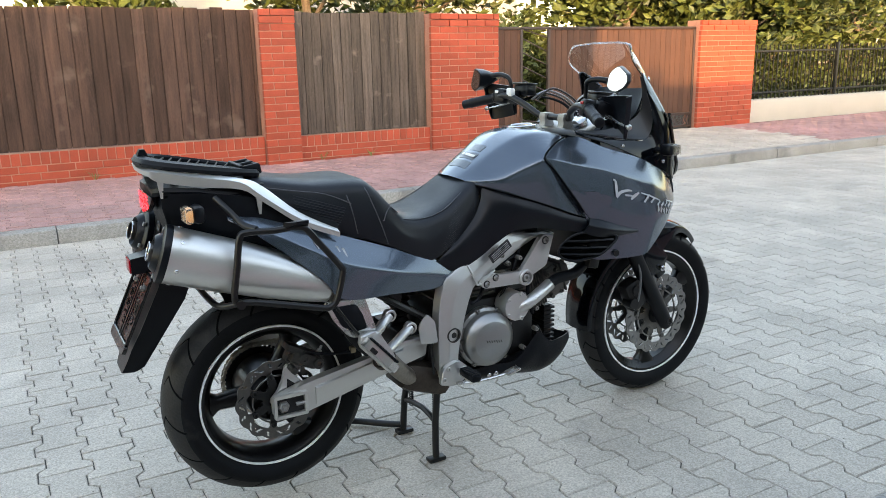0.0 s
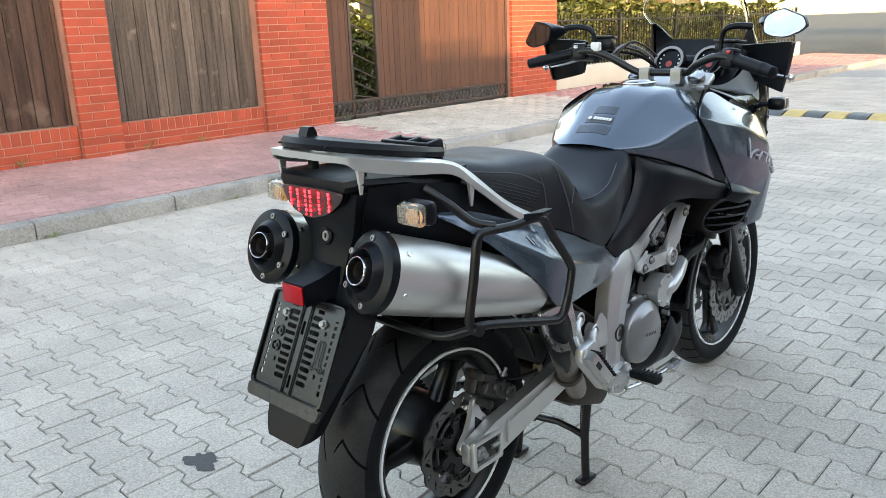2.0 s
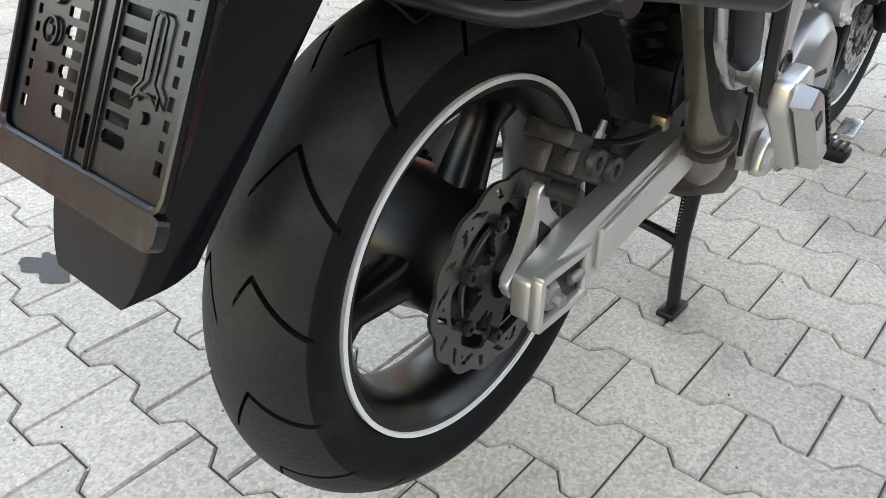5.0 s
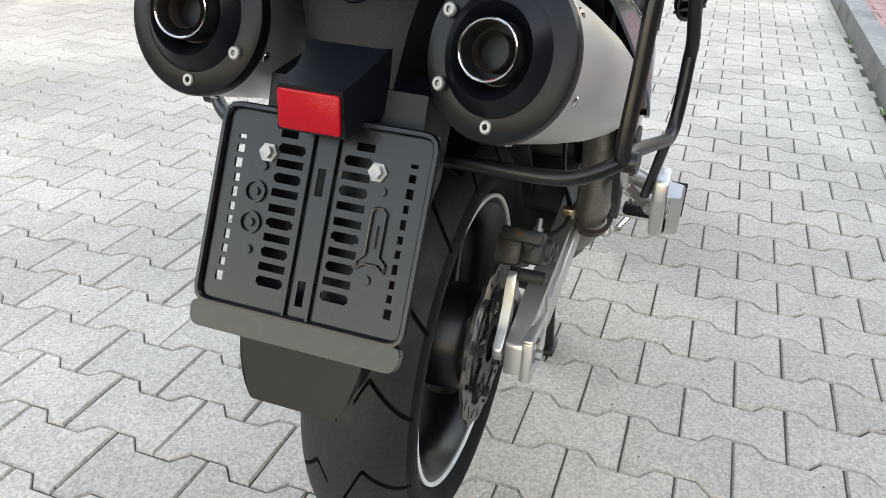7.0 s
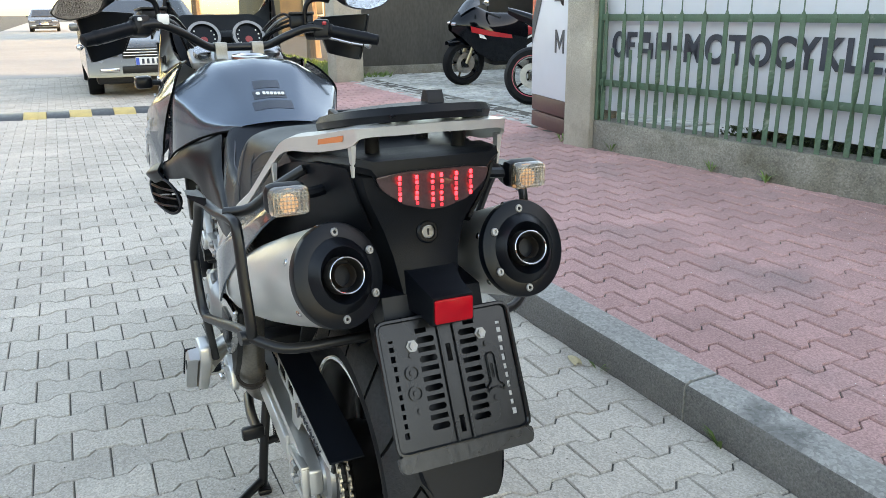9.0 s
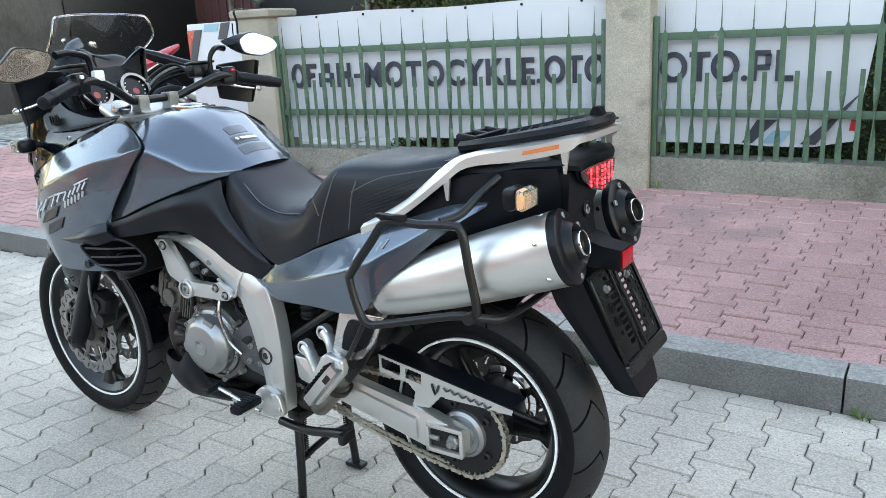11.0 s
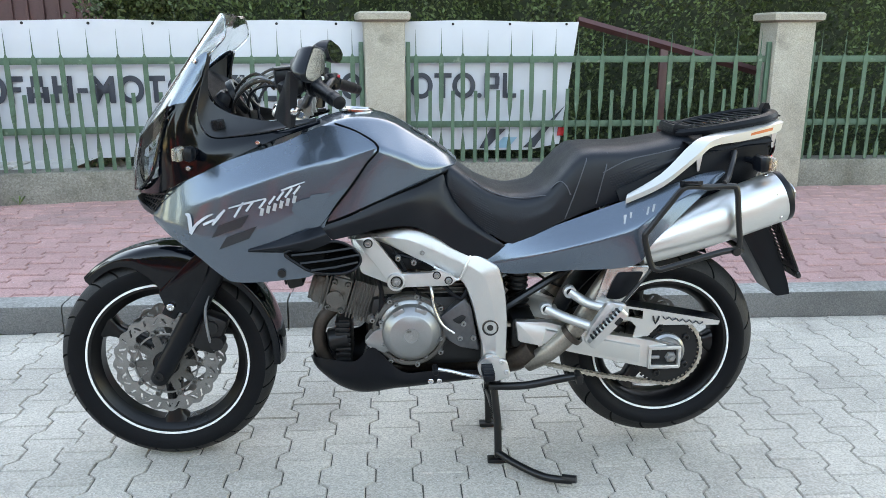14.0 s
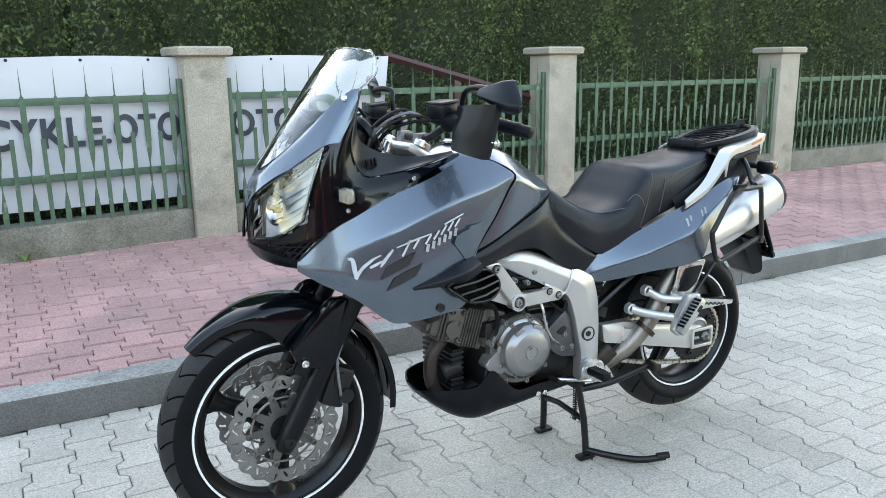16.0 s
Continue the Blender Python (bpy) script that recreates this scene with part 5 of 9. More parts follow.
cg = part("chain_guard", guard_plate(bmesh.new()), "swingarm", moto, "bare aluminium chain guard with cut-outs", smooth=0)
part("guard_flange", loft(bmesh.new(), [[V(x, 0.078, z + 0.001), V(x, 0.141, z + 0.001), V(x, 0.141, z - 0.002), V(x, 0.078, z - 0.002)] for x, z in ((0.236, 0.521), (0.08, 0.494), (-0.126, 0.456))]), "satin", cg, "dark top flange")
lg = bmesh.new()
for i in range(7):
    x = 0.072 - i * 0.021 - (0.010 if i else 0)
    z = 0.4705 - i * 0.0034
    tube(lg, [(x + 0.010, 0.1425, z + 0.003), (x + 0.002, 0.1425, z - 0.005 - 0.017 * (i == 0)), (x - 0.009, 0.1425, z + 0.002)], 0.0022 if i else 0.0030, 5, steps=2)
part("guard_marking", lg, "decal_dark", cg, "dark script mark as plain strokes")

# rear caliper and torque bracket on the right
rc = bmesh.new()
rcm = rot(0, 28, 0)
box(rc, (0.104, -0.100, 0.466), (0.105, 0.040, 0.052), 0.010, rcm)
box(rc, (0.100, -0.132, 0.470), (0.085, 0.034, 0.040), 0.008, rcm)
box(rc, (0.072, -0.118, 0.505), (0.050, 0.060, 0.020), 0.005, rcm)
for x, z, r in ((0.138, 0.452, 0.015), (0.096, 0.476, 0.015)):
    lathe(rc, (x, -0.140, z), (0, -1, 0), [(0, r + 0.003), (0.012, r + 0.002), (0.016, r), (0.016, r * 0.5), (0.012, r * 0.45), (0.012, 0)], 16)
rod(rc, (0.060, -0.128, 0.498), (0.160, -0.128, 0.444), 0.0075)
part("rear_caliper", rc, "caliper", moto, "rusty dark brake caliper")
part("bleed_nipple", lathe(bmesh.new(), (0.148, -0.122, 0.474), (0.5, 0, 0.87), [(0, 0.008), (0.010, 0.008), (0.010, 0.005), (0.024, 0.004), (0.024, 0)], 8), "engine", moto)
part("caliper_pin", lathe(bmesh.new(), (0.062, -0.150, 0.448), (0, -1, 0), [(-0.03, 0.010), (0.006, 0.010), (0.008, 0.006), (0.008, 0)], 12), "caliper", moto)
br = bmesh.new()
plate(br, round_poly([(0.048, 0.452), (0.058, 0.456), (0.070, 0.420), (0.098, 0.392), (0.105, 0.372), (0.050, 0.352), (0.006, 0.330), (-0.004, 0.352), (0.022, 0.380), (0.036, 0.410)], 0.006), -0.118, -0.104, 0.003)
part("caliper_bracket", br, "alloy", moto, "cast caliper bracket")
part("bracket_window", plate(bmesh.new(), round_poly([(0.050, 0.414), (0.072, 0.394), (0.080, 0.378), (0.046, 0.368)], 0.004), -0.1186, -0.1176), "dark", moto)
part("brake_hose", tube(bmesh.new(), [(0.11, -0.13, 0.488), (0.17, -0.15, 0.475), (0.26, -0.15, 0.470), (0.34, -0.12, 0.50), (0.42, -0.10, 0.56)], 0.0045, 8), "matte", moto)
part("hose_clip", box(bmesh.new(), (0.245, -0.150, 0.474), (0.016, 0.020, 0.018), 0.003), "gold", moto)

# mudguard and number-plate carrier
mg = [(-0.155, 0.800), (-0.250, 0.790), (-0.268, 0.735), (-0.329, 0.615)] + [(-0.352 - 0.030 * q, 0.570 - 0.070 * q) for q in (0, 0.25, 0.5, 0.7, 0.82, 0.91, 0.97, 1.0)] + [(-0.350 + 0.028 * q, 0.492 + 0.018 * q) for q in (0, 0.25, 0.5, 1)] + [(-0.205, 0.690)]
bm = plate(bmesh.new(), mg, -0.082, 0.082, 0.006)
for v in bm.verts:
    if v.co.z < 0.572:
        q = min(1.0, (0.572 - v.co.z) / 0.080) * 0.96
        v.co.y *= 0.26 + 0.58 * math.sqrt(max(0.0, 1 - q * q))
part("mudguard", bm, "black", moto, "black plastic rear mudguard")
P0, PU, PV = V(-0.2845, 0, 0.766), V(0, 1, 0), V(-0.4325, 0, -0.9016) * 0.93


def pp(u, v, out=0.0):
    """A point of the plate carrier: u to the left, v down it, out towards the rear."""
    return P0 + PU * u + PV * v + V(-0.9016, 0, 0.4325) * out


def plate_hole(u, v):
    if abs(u) > 0.102 or v < 0.006 or v > 0.198:
        return False
    a = abs(u)
    if a < 0.004 and (0.050 < v < 0.078 or 0.165 < v < 0.190):
        return True
    for i in range(11):
        e = max(0.0, abs(a - 0.034) - 0.0105)
        if math.hypot(v - (0.022 + i * 0.0152), e) < 0.0044 and not (i == 0 and a < 0.03):
            return True
    if 0.083 < a < 0.092:
        k = (v - 0.030) / 0.0148
        if 0 <= k <= 10.5 and abs(k - round(k)) < 0.30:
            w = 0.0090 if round(k) in (0, 1, 2, 10) else 0.0048
            return abs(a - 0.0875) < w * 0.6
    return False


carrier = part("plate_carrier", holed(bmesh.new(), lambda u, v: True, plate_hole, -0.106, 0.106, 0, 0.205, 106, 102, lambda u, v: pp(u, v), 0.003), "carrier", moto,
               "empty black slotted number-plate carrier", smooth=0)
rm = bmesh.new()
loop = round_poly([(-0.107, 0.001), (0.107, 0.001), (0.107, 0.206), (-0.107, 0.206)], 0.014)
tube(rm, [pp(u, v, 0.003) for u, v in loop], 0.0035, 6, True, 1)
for u in (-0.0125, 0.0125):
    tube(rm, [pp(u, 0.006, 0.003), pp(u, 0.203, 0.003)], 0.002, 6, steps=1)
for u, v in ((0.064, 0.085), (0.064, 0.117)):
    lathe(rm, pp(u, v), (-0.9016, 0, 0.4325), [(0.001, 0.011), (0.0035, 0.011), (0.0035, 0.009), (0.001, 0.009)], 20, True)
    lathe(rm, pp(u, v), (-0.9016, 0, 0.4325), [(0.001, 0.004), (0.003, 0.004), (0.003, 0)], 10)
tool = [(-0.060, 0.078), (-0.057, 0.082), (-0.057, 0.125), (-0.050, 0.132), (-0.050, 0.140), (-0.058, 0.134), (-0.070, 0.134), (-0.078, 0.140), (-0.078, 0.132), (-0.071, 0.125), (-0.071, 0.082), (-0.067, 0.078)]
tube(rm, [pp(u, v, 0.003) for u, v in tool], 0.0013, 5, True, 1)
tube(rm, [pp(-0.064, 0.095, 0.003), pp(-0.064, 0.118, 0.003)], 0.001, 5, steps=1)
for u, v in ((0.06, 0.058), (-0.062, 0.062), (0.062, 0.145), (-0.062, 0.150)):
    lathe(rm, pp(u, v), (-0.9016, 0, 0.4325), [(0.001, 0.0045), (0.003, 0.0045), (0.003, 0)], 10)
part("carrier_rim", rm, "carrier", carrier)
lip = plate(bmesh.new(), round_poly([(-0.110, 0.206), (0.110, 0.206), (0.107, 0.233), (-0.107, 0.233)], 0.009, 4), -0.004, 0.006, 0.001, lambda u, o, v: pp(u, v, o))
part("carrier_lip", lip, mat("scuffed_black_lip", (0.011, 0.0108, 0.0105), 0.28, 0, 0.5, 14, 90, 0.05, spec=0.5), carrier, "scuffed black bottom lip", smooth=20)
for u in (0.057, -0.055):
    bz = lathe(bmesh.new(), pp(u, 0.044), (-0.9016, 0, 0.4325), [(0.0, 0.0095), (0.003, 0.0095), (0.003, 0.0062), (0.009, 0.0062), (0.009, 0.003), (0.007, 0)], 6)
    part("plate_bolt", bz, "engine", carrier, "bright plate bolt")
bm = bmesh.new()
loft(bm, [[V(x, s * w, z1) for s in (1,)] + [V(x, -w, z1), V(x, -w * 1.05, z0), V(x, w * 1.05, z0)] for x, w, z1, z0 in ((-0.20, 0.046, 0.826, 0.772), (-0.250, 0.040, 0.826, 0.768), (-0.285, 0.0335, 0.812, 0.766), (-0.325, 0.0315, 0.806, 0.764))])
rb = part("reflector_housing", bm, "black", moto)
part("reflector", plate(bmesh.new(), round_poly([(-0.030, 0), (0.030, 0), (0.030, 0.036), (-0.030, 0.036)], 0.003), 0, 0.004, 0.001, lambda u, o, v: (-0.325 - o + 0.0 * v, u, 0.767 + v)), "red", rb, "red rear reflector")

# tail cowl, lock and lamp
TAIL = [(0.992, 0.112, -0.232, 0.02), (0.972, 0.118, -0.250, 0.00), (0.945, 0.110, -0.249, -0.01), (0.920, 0.096, -0.242, -0.03), (0.885, 0.076, -0.234, -0.05), (0.845, 0.062, -0.240, -0.08), (0.790, 0.052, -0.255, -0.12)]
rings = []
for z, w, xr, xf in TAIL:
    rings.append([V(xf, w * 1.25, z), V(xr * 0.45 + xf * 0.55, w * 1.22, z), V(xr + 0.035, w, z), V(xr + 0.008, w * 0.86, z), V(xr, w * 0.5, z), V(xr, 0, z), V(xr, -w * 0.5, z), V(xr + 0.008, -w * 0.86, z),
                  V(xr + 0.035, -w, z), V(xr * 0.45 + xf * 0.55, -w * 1.22, z), V(xf, -w * 1.25, z)])
bm = bmesh.new()
vs = [[bm.verts.new(p) for p in r] for r in rings]
for a, b in zip(vs, vs[1:]):
    for j in range(len(a) - 1):
        bm.faces.new((a[j], a[j + 1], b[j + 1], b[j]))
bm.faces.new(vs[0])
tail = part("tail_cowl", bm, "matte", moto, "grained black plastic tail")
bm = bmesh.new()
loft(bm, [[V(x, w, z + 0.010), V(x, w + 0.005, z), V(x, w * 0.96, z - 0.012), V(x, -w * 0.96, z - 0.012), V(x, -w - 0.005, z), V(x, -w, z + 0.010)] for x, w, z in ((-0.262, 0.090, 0.987), (-0.245, 0.112, 0.992), (-0.15, 0.135, 0.985), (-0.02, 0.145, 0.955))])
part("tail_top", bm, "matte", tail)


def side_filler(bm):
    return net(bm, [[(0.22, 0.15, 0.86), (0.20, 0.165, 0.80), (0.17, 0.17, 0.72)], [(0.08, 0.155, 0.925), (0.07, 0.165, 0.86), (0.06, 0.165, 0.76)], [(-0.04, 0.150, 0.965), (-0.06, 0.152, 0.91), (-0.07, 0.13, 0.84)],
                    [(-0.15, 0.138, 0.982), (-0.17, 0.128, 0.935), (-0.17, 0.100, 0.87)], [(-0.225, 0.115, 0.985), (-0.228, 0.104, 0.945), (-0.215, 0.080, 0.89)]], thick=0.004)


both("tail_side", side_filler, "matte", moto)
lk = lathe(bmesh.new(), (-0.233, 0, 0.879), (-1, 0, 0.15), [(0, 0.0175), (0.006, 0.0175), (0.008, 0.015), (0.008, 0.0115), (0.004, 0.0110), (0.004, 0)], 28)
lock = part("seat_lock", lk, "black", tail, "round key lock with a steel barrel")
part("lock_barrel", lathe(bmesh.new(), (-0.233, 0, 0.879), (-1, 0, 0.15), [(0.004, 0.0100), (0.0075, 0.0100), (0.0078, 0.0092), (0.0068, 0.0085), (0.0068, 0)], 28), "engine", lock)
part("keyhole", box(bmesh.new(), (-0.2402, 0, 0.8800), (0.002, 0.0026, 0.010)), "dark", lock)
outline = [(0.090, 0.975), (0.082, 0.957), (0.050, 0.934), (0.012, 0.924), (-0.012, 0.924), (-0.050, 0.934), (-0.082, 0.957), (-0.090, 0.975), (-0.05, 0.981), (0.05, 0.981)]
tl = part("tail_light", plate(bmesh.new(), outline, 0, 0.004, 0, lambda y, o, z: (-0.2515 - o - 0.010 * (1 - (y / 0.09) ** 2), y, z)), "black", moto, "smoked tail light with lit red diodes")
part("tail_lens", plate(bmesh.new(), round_poly([(y * 1.0, z) for y, z in outline], 0.006), 0.010, 0.013, 0.001, lambda y, o, z: (-0.2515 - o - 0.010 * (1 - (y / 0.09) ** 2), y, z)), "tail_lens", tl)
for y, low in ((0.056, 0.942), (0.031, 0.935), (0.007, 0.929), (-0.007, 0.929), (-0.031, 0.935), (-0.056, 0.942)):
    n = 5 if abs(y) > 0.05 else 6
    for i in range(n):
        z = 0.9725 + (low - 0.9725) * i / (n - 1)
        part("diode", box(bmesh.new(), (-0.2648 - 0.010 * (1 - (y / 0.09) ** 2), y + random.uniform(-0.0006, 0.0006), z), (0.003, 0.0046, 0.0050 if i % 2 else 0.0062), 0.001), "led" if i % 3 != 2 else "led_dim", tl)


def indicator(name, c, d, stem, bulb="amber"):
    """A turn signal: clear ribbed lens facing d along x, black shell, amber bulb, rubber stem."""
    c = Vector(c)
    sh, ln = (0.030, 0.022) if d < 0 else (0.026, 0.024)
    ob = part(name, box(bmesh.new(), c - V(d * (sh / 2 - 0.001), 0, 0) - V(0.006 if d > 0 else 0, 0, 0), (sh, 0.062 if d < 0 else 0.052, 0.046 if d < 0 else 0.040), 0.012), "black", moto, "turn signal with a clear ribbed lens")
    part("lens", box(bmesh.new(), c + V(d * (0.021 - ln / 2), 0, 0), (ln, 0.060 if d < 0 else 0.052, 0.044 if d < 0 else 0.039), 0.0105), "lens", ob, "clear ribbed lens")
    ribs = bmesh.new()
    for i in range(9):
        y = -0.024 + i * 0.006
        rod(ribs, c + V(d * 0.021, y, -0.016), c + V(d * 0.021, y, 0.016), 0.0012, n=6)
    for i in range(6):
        rod(ribs, c + V(d * 0.0212, -0.024, -0.0145 + i * 0.0058), c + V(d * 0.0212, 0.024, -0.0145 + i * 0.0058), 0.0010, n=6)
    part("lens_rib", ribs, "lens", ob)
    part("bulb", lathe(bmesh.new(), c + V(d * 0.002, 0, -0.004), (d, 0, 0), [(0, 0.0130), (0.005, 0.0120), (0.009, 0.008), (0.010, 0)], 20), bulb, ob, "amber bulb" if d < 0 else "clear bulb")
    part("stem", tube(bmesh.new(), [c - V(d * 0.014, 0, 0), *[Vector(p) for p in stem]], 0.009, 8), "black", ob)


for s in (1, -1):
    indicator("rear_indicator", (-0.188, s * 0.197, 0.940), -1, [(-0.165, s * 0.150, 0.942), (-0.15, s * 0.115, 0.945)])
    indicator("front_indicator", (1.402, s * 0.246, 0.988), 1, [(1.385, s * 0.22, 0.987), (1.375, s * 0.19, 0.987)], "engine")

# silencers
for s in (1, -1):
    base = V(0.170, s * 0.196, 0.697)
    end = V(-0.262, s * 0.150, 0.8395)
    d = (end - base).normalized()
    ln = (end - base).length
    hz = d.cross(V(0, 0, 1)).normalized()
    vt = hz.cross(d)

    def oval(bm):
        """Flattens round work about the silencer's axis: narrower than it is high."""
        for v in bm.verts:
            r = v.co - base
            v.co = v.co + hz * r.dot(hz) * -0.17 + vt * r.dot(vt) * -0.055
        return bm

    sil = part("silencer", oval(lathe(bmesh.new(), base, d, [(0, 0.0), (0.0, 0.046), (0.006, 0.054), (0.08, 0.064), (0.18, 0.073), (0.30, 0.078), (ln - 0.02, 0.080), (ln - 0.018, 0.0806), (ln, 0.0806), (ln, 0.05)], 56)), "steel", moto, "brushed steel silencer with a black end cap")
    part("end_cap", oval(lathe(bmesh.new(), end, d, [(-0.012, 0.0815), (0.002, 0.0815), (0.005, 0.080), (0.009, 0.070), (0.010, 0.058), (0.024, 0.046), (0.026, 0.043), (0.018, 0.036), (0.006, 0.0290), (0.006, 0.0245)], 56)), "black", sil, "domed black end cap")
    part("outlet", lathe(bmesh.new(), end, d, [(0.000, 0.0262), (0.034, 0.0262), (0.0352, 0.0250), (0.034, 0.0238), (0.000, 0.0238)], 48, True), "rear_disc", sil, "sooty outlet pipe")
    part("inner_pipe", lathe(bmesh.new(), end, d, [(-0.030, 0.0170), (0.026, 0.0170), (0.0272, 0.0162), (0.026, 0.0154), (-0.030, 0.0154)], 36, True), "header", sil)
    part("outlet_rim", lathe(bmesh.new(), end, d, [(0.0330, 0.0265), (0.0356, 0.0262), (0.0364, 0.0252), (0.0356, 0.0242), (0.0330, 0.0239)], 48, True), "chrome", sil, "bright rolled outlet rim")
    # Near-black cup that closes the outlet pipe inside.
    part("outlet_bore", lathe(bmesh.new(), end, d, [(0.004, 0.0237), (0.000, 0.0236), (-0.050, 0.0236), (-0.050, 0.0)], 32), mat("dark_bore", (0.004, 0.004, 0.004), 0.8, 0, 0.3, spec=0.1), sil)
    _, u, w = frame_of(d)
    for q in range(6):
        a = math.pi / 2 + q * math.tau / 6
        p = end + (V(0, 1, 0).cross(d) * math.sin(a) + V(0, 1, 0) * math.cos(a)) * 0.066 + d * 0.0068
        part("cap_screw", oval(bolt(bmesh.new(), p, d, 0.0068, 0.004)), "engine", sil)
    for q in range(6):
        rv = bmesh.new()
        a = 0.4 + q * math.tau / 6
        n_ = V(0, 1, 0) * math.cos(a) + V(0, 1, 0).cross(d) * math.sin(a)
        lathe(rv, end - d * 0.030 + n_ * 0.080, n_, [(0, 0.006), (0.002, 0.005), (0.003, 0)], 10)
        part("rivet", oval(rv), "chrome", sil)
    # link pipe and its heat pad
    part("link_pipe", tube(bmesh.new(), [(0.160, s * 0.193, 0.700), (0.222, s * 0.190, 0.630), (0.278, s * 0.184, 0.540), (0.330, s * 0.176, 0.450), (0.400, s * 0.155, 0.370), (0.455, s * 0.120, 0.322)], lambda t: 0.031 - 0.004 * t, 18), "link_steel", moto, "stained steel link pipe")
    part("heat_pad", plate(bmesh.new(), round_poly([(0.226, 0.643), (0.152, 0.643), (0.182, 0.583), (0.220, 0.562), (0.258, 0.566), (0.244, 0.610)], 0.008), *sorted((s * 0.236, s * 0.243)), 0.002), "matte", moto)
    part("heat_shield", plate(bmesh.new(), round_poly([(0.256, 0.660), (0.132, 0.660), (0.162, 0.598), (0.205, 0.545), (0.262, 0.536), (0.292, 0.545), (0.272, 0.602)], 0.012), *sorted((s * 0.227, s * 0.238)), 0.004), "polish", moto, "polished exhaust heat shield with a black pad")
    part("shield_back", plate(bmesh.new(), round_poly([(0.240, 0.652), (0.138, 0.652), (0.166, 0.596), (0.214, 0.520), (0.258, 0.470), (0.272, 0.480), (0.262, 0.560)], 0.010), *sorted((s * 0.216, s * 0.2265)), 0.003), "dark", moto, "dark back of the heat shield")
    part("pipe_clamp", lathe(bmesh.new(), (0.330, s * 0.178, 0.440), (0.62, -0.2 * s, -0.72), [(0, 0.036), (0.016, 0.036), (0.016, 0.029), (0, 0.029)], 20, True), "header", moto)
part("exhaust_collector", tube(bmesh.new(), [(0.44, 0.13, 0.375), (0.50, 0.10, 0.325), (0.60, 0.04, 0.300), (0.70, 0.0, 0.290), (0.85, 0.0, 0.290)], 0.036, 16), "header", moto, "heat-browned exhaust collector")
part("exhaust_box", box(bmesh.new(), (0.50, -0.075, 0.315), (0.19, 0.16, 0.10), 0.035, rot(0, 20, 0)), "header", moto, "browned collector box")
part("front_header", tube(bmesh.new(), [(0.99, 0.03, 0.520), (1.040, 0.050, 0.490), (1.078, 0.055, 0.450), (1.090, 0.058, 0.397), (1.077, 0.055, 0.341), (1.045, 0.050, 0.300), (0.94, 0.03, 0.275), (0.75, 0.0, 0.285)], 0.021, 16), "header", moto, "browned front header pipe")


# pannier guard tubes
def swing(bm):
    """Lets the guard close in on the tail: its rear stands nearer to the wheel than its front."""
    for v in bm.verts:
        v.co.y += -0.010 + 0.148 * min(v.co.x, 0.16)
    return bm


def guard_loop(bm):
    tube(bm, [(0.050, 0.284, 0.894), (0.00, 0.282, 0.889), (-0.068, 0.279, 0.889), (-0.088, 0.278, 0.876), (-0.100, 0.278, 0.80), (-0.112, 0.277, 0.725), (-0.103, 0.277, 0.706), (-0.06, 0.277, 0.702),
              (0.10, 0.277, 0.666), (0.132, 0.277, 0.663), (0.152, 0.277, 0.682), (0.172, 0.277, 0.752), (0.164, 0.278, 0.776), (0.110, 0.280, 0.846), (0.078, 0.284, 0.886)], 0.0088, 10, True, 4)
    return swing(bm)


both("guard_loop", guard_loop, "frameblk", moto, "black tubular pannier guard")
both("guard_stay", lambda bm: tube(bm, [(-0.045, 0.264, 0.896), (-0.070, 0.228, 0.905), (-0.095, 0.190, 0.940), (-0.116, 0.150, 0.968)], 0.0085, 10), "frameblk", moto)
both("guard_hook", lambda bm: loft(bm, [[V(0.085, 0.284, 0.893), V(0.02, 0.281, 0.892), V(0.02, 0.281, 0.908), V(0.085, 0.284, 0.909)], [V(0.080, 0.306, 0.905), V(0.045, 0.308, 0.906), V(0.045, 0.308, 0.911), V(0.080, 0.306, 0.912)]]), "black", moto)
both("guard_cap", lambda bm: swing(rod(bm, (-0.10, 0.273, 0.703), (-0.10, 0.292, 0.703), 0.012)), "frameblk", moto)
both("guard_strut", lambda bm: tube(bm, [(0.142, 0.287, 0.672), (0.19, 0.275, 0.60), (0.245, 0.262, 0.525)], 0.0075, 8, flat=0.6), "frameblk", moto)
part("guard_cross_tube", tube(bmesh.new(), [(-0.103, 0.253, 0.705), (-0.140, 0.205, 0.690), (-0.150, 0.120, 0.690), (-0.150, 0, 0.692), (-0.150, -0.120, 0.690), (-0.140, -0.205, 0.690), (-0.103, -0.253, 0.705)], 0.0088, 10), "frameblk", moto)

# seat
SEAT = [(0.722, 0.905, 0.112, 0.846), (0.694, 0.937, 0.130, 0.806), (0.60, 0.877, 0.152, 0.750), (0.51, 0.849, 0.157, 0.708), (0.43, 0.864, 0.166, 0.748), (0.38, 0.914, 0.166, 0.772), (0.34, 0.957, 0.162, 0.788),
        (0.300, 0.976, 0.156, 0.803), (0.171, 0.980, 0.146, 0.842), (0.069, 0.995, 0.130, 0.890), (0.0, 1.006, 0.112, 0.952), (-0.025, 1.000, 0.092, 0.972)]
SIDE = ((0, 0.0, 0.0), (0.52, 0.001, 0.0), (0.80, 0.009, 0.0), (0.94, 0.024, 0.0), (1.00, 0.052, 0.0), (1.03, 0.02, 0.55), (1.0, 0.0, 1.0))


def seat_section(zt, w, zb):
    """Half a section from the top's middle to the bottom edge."""
    return [(w * a, (zt - d) * (1 - f) + zb * f) for a, d, f in SIDE]


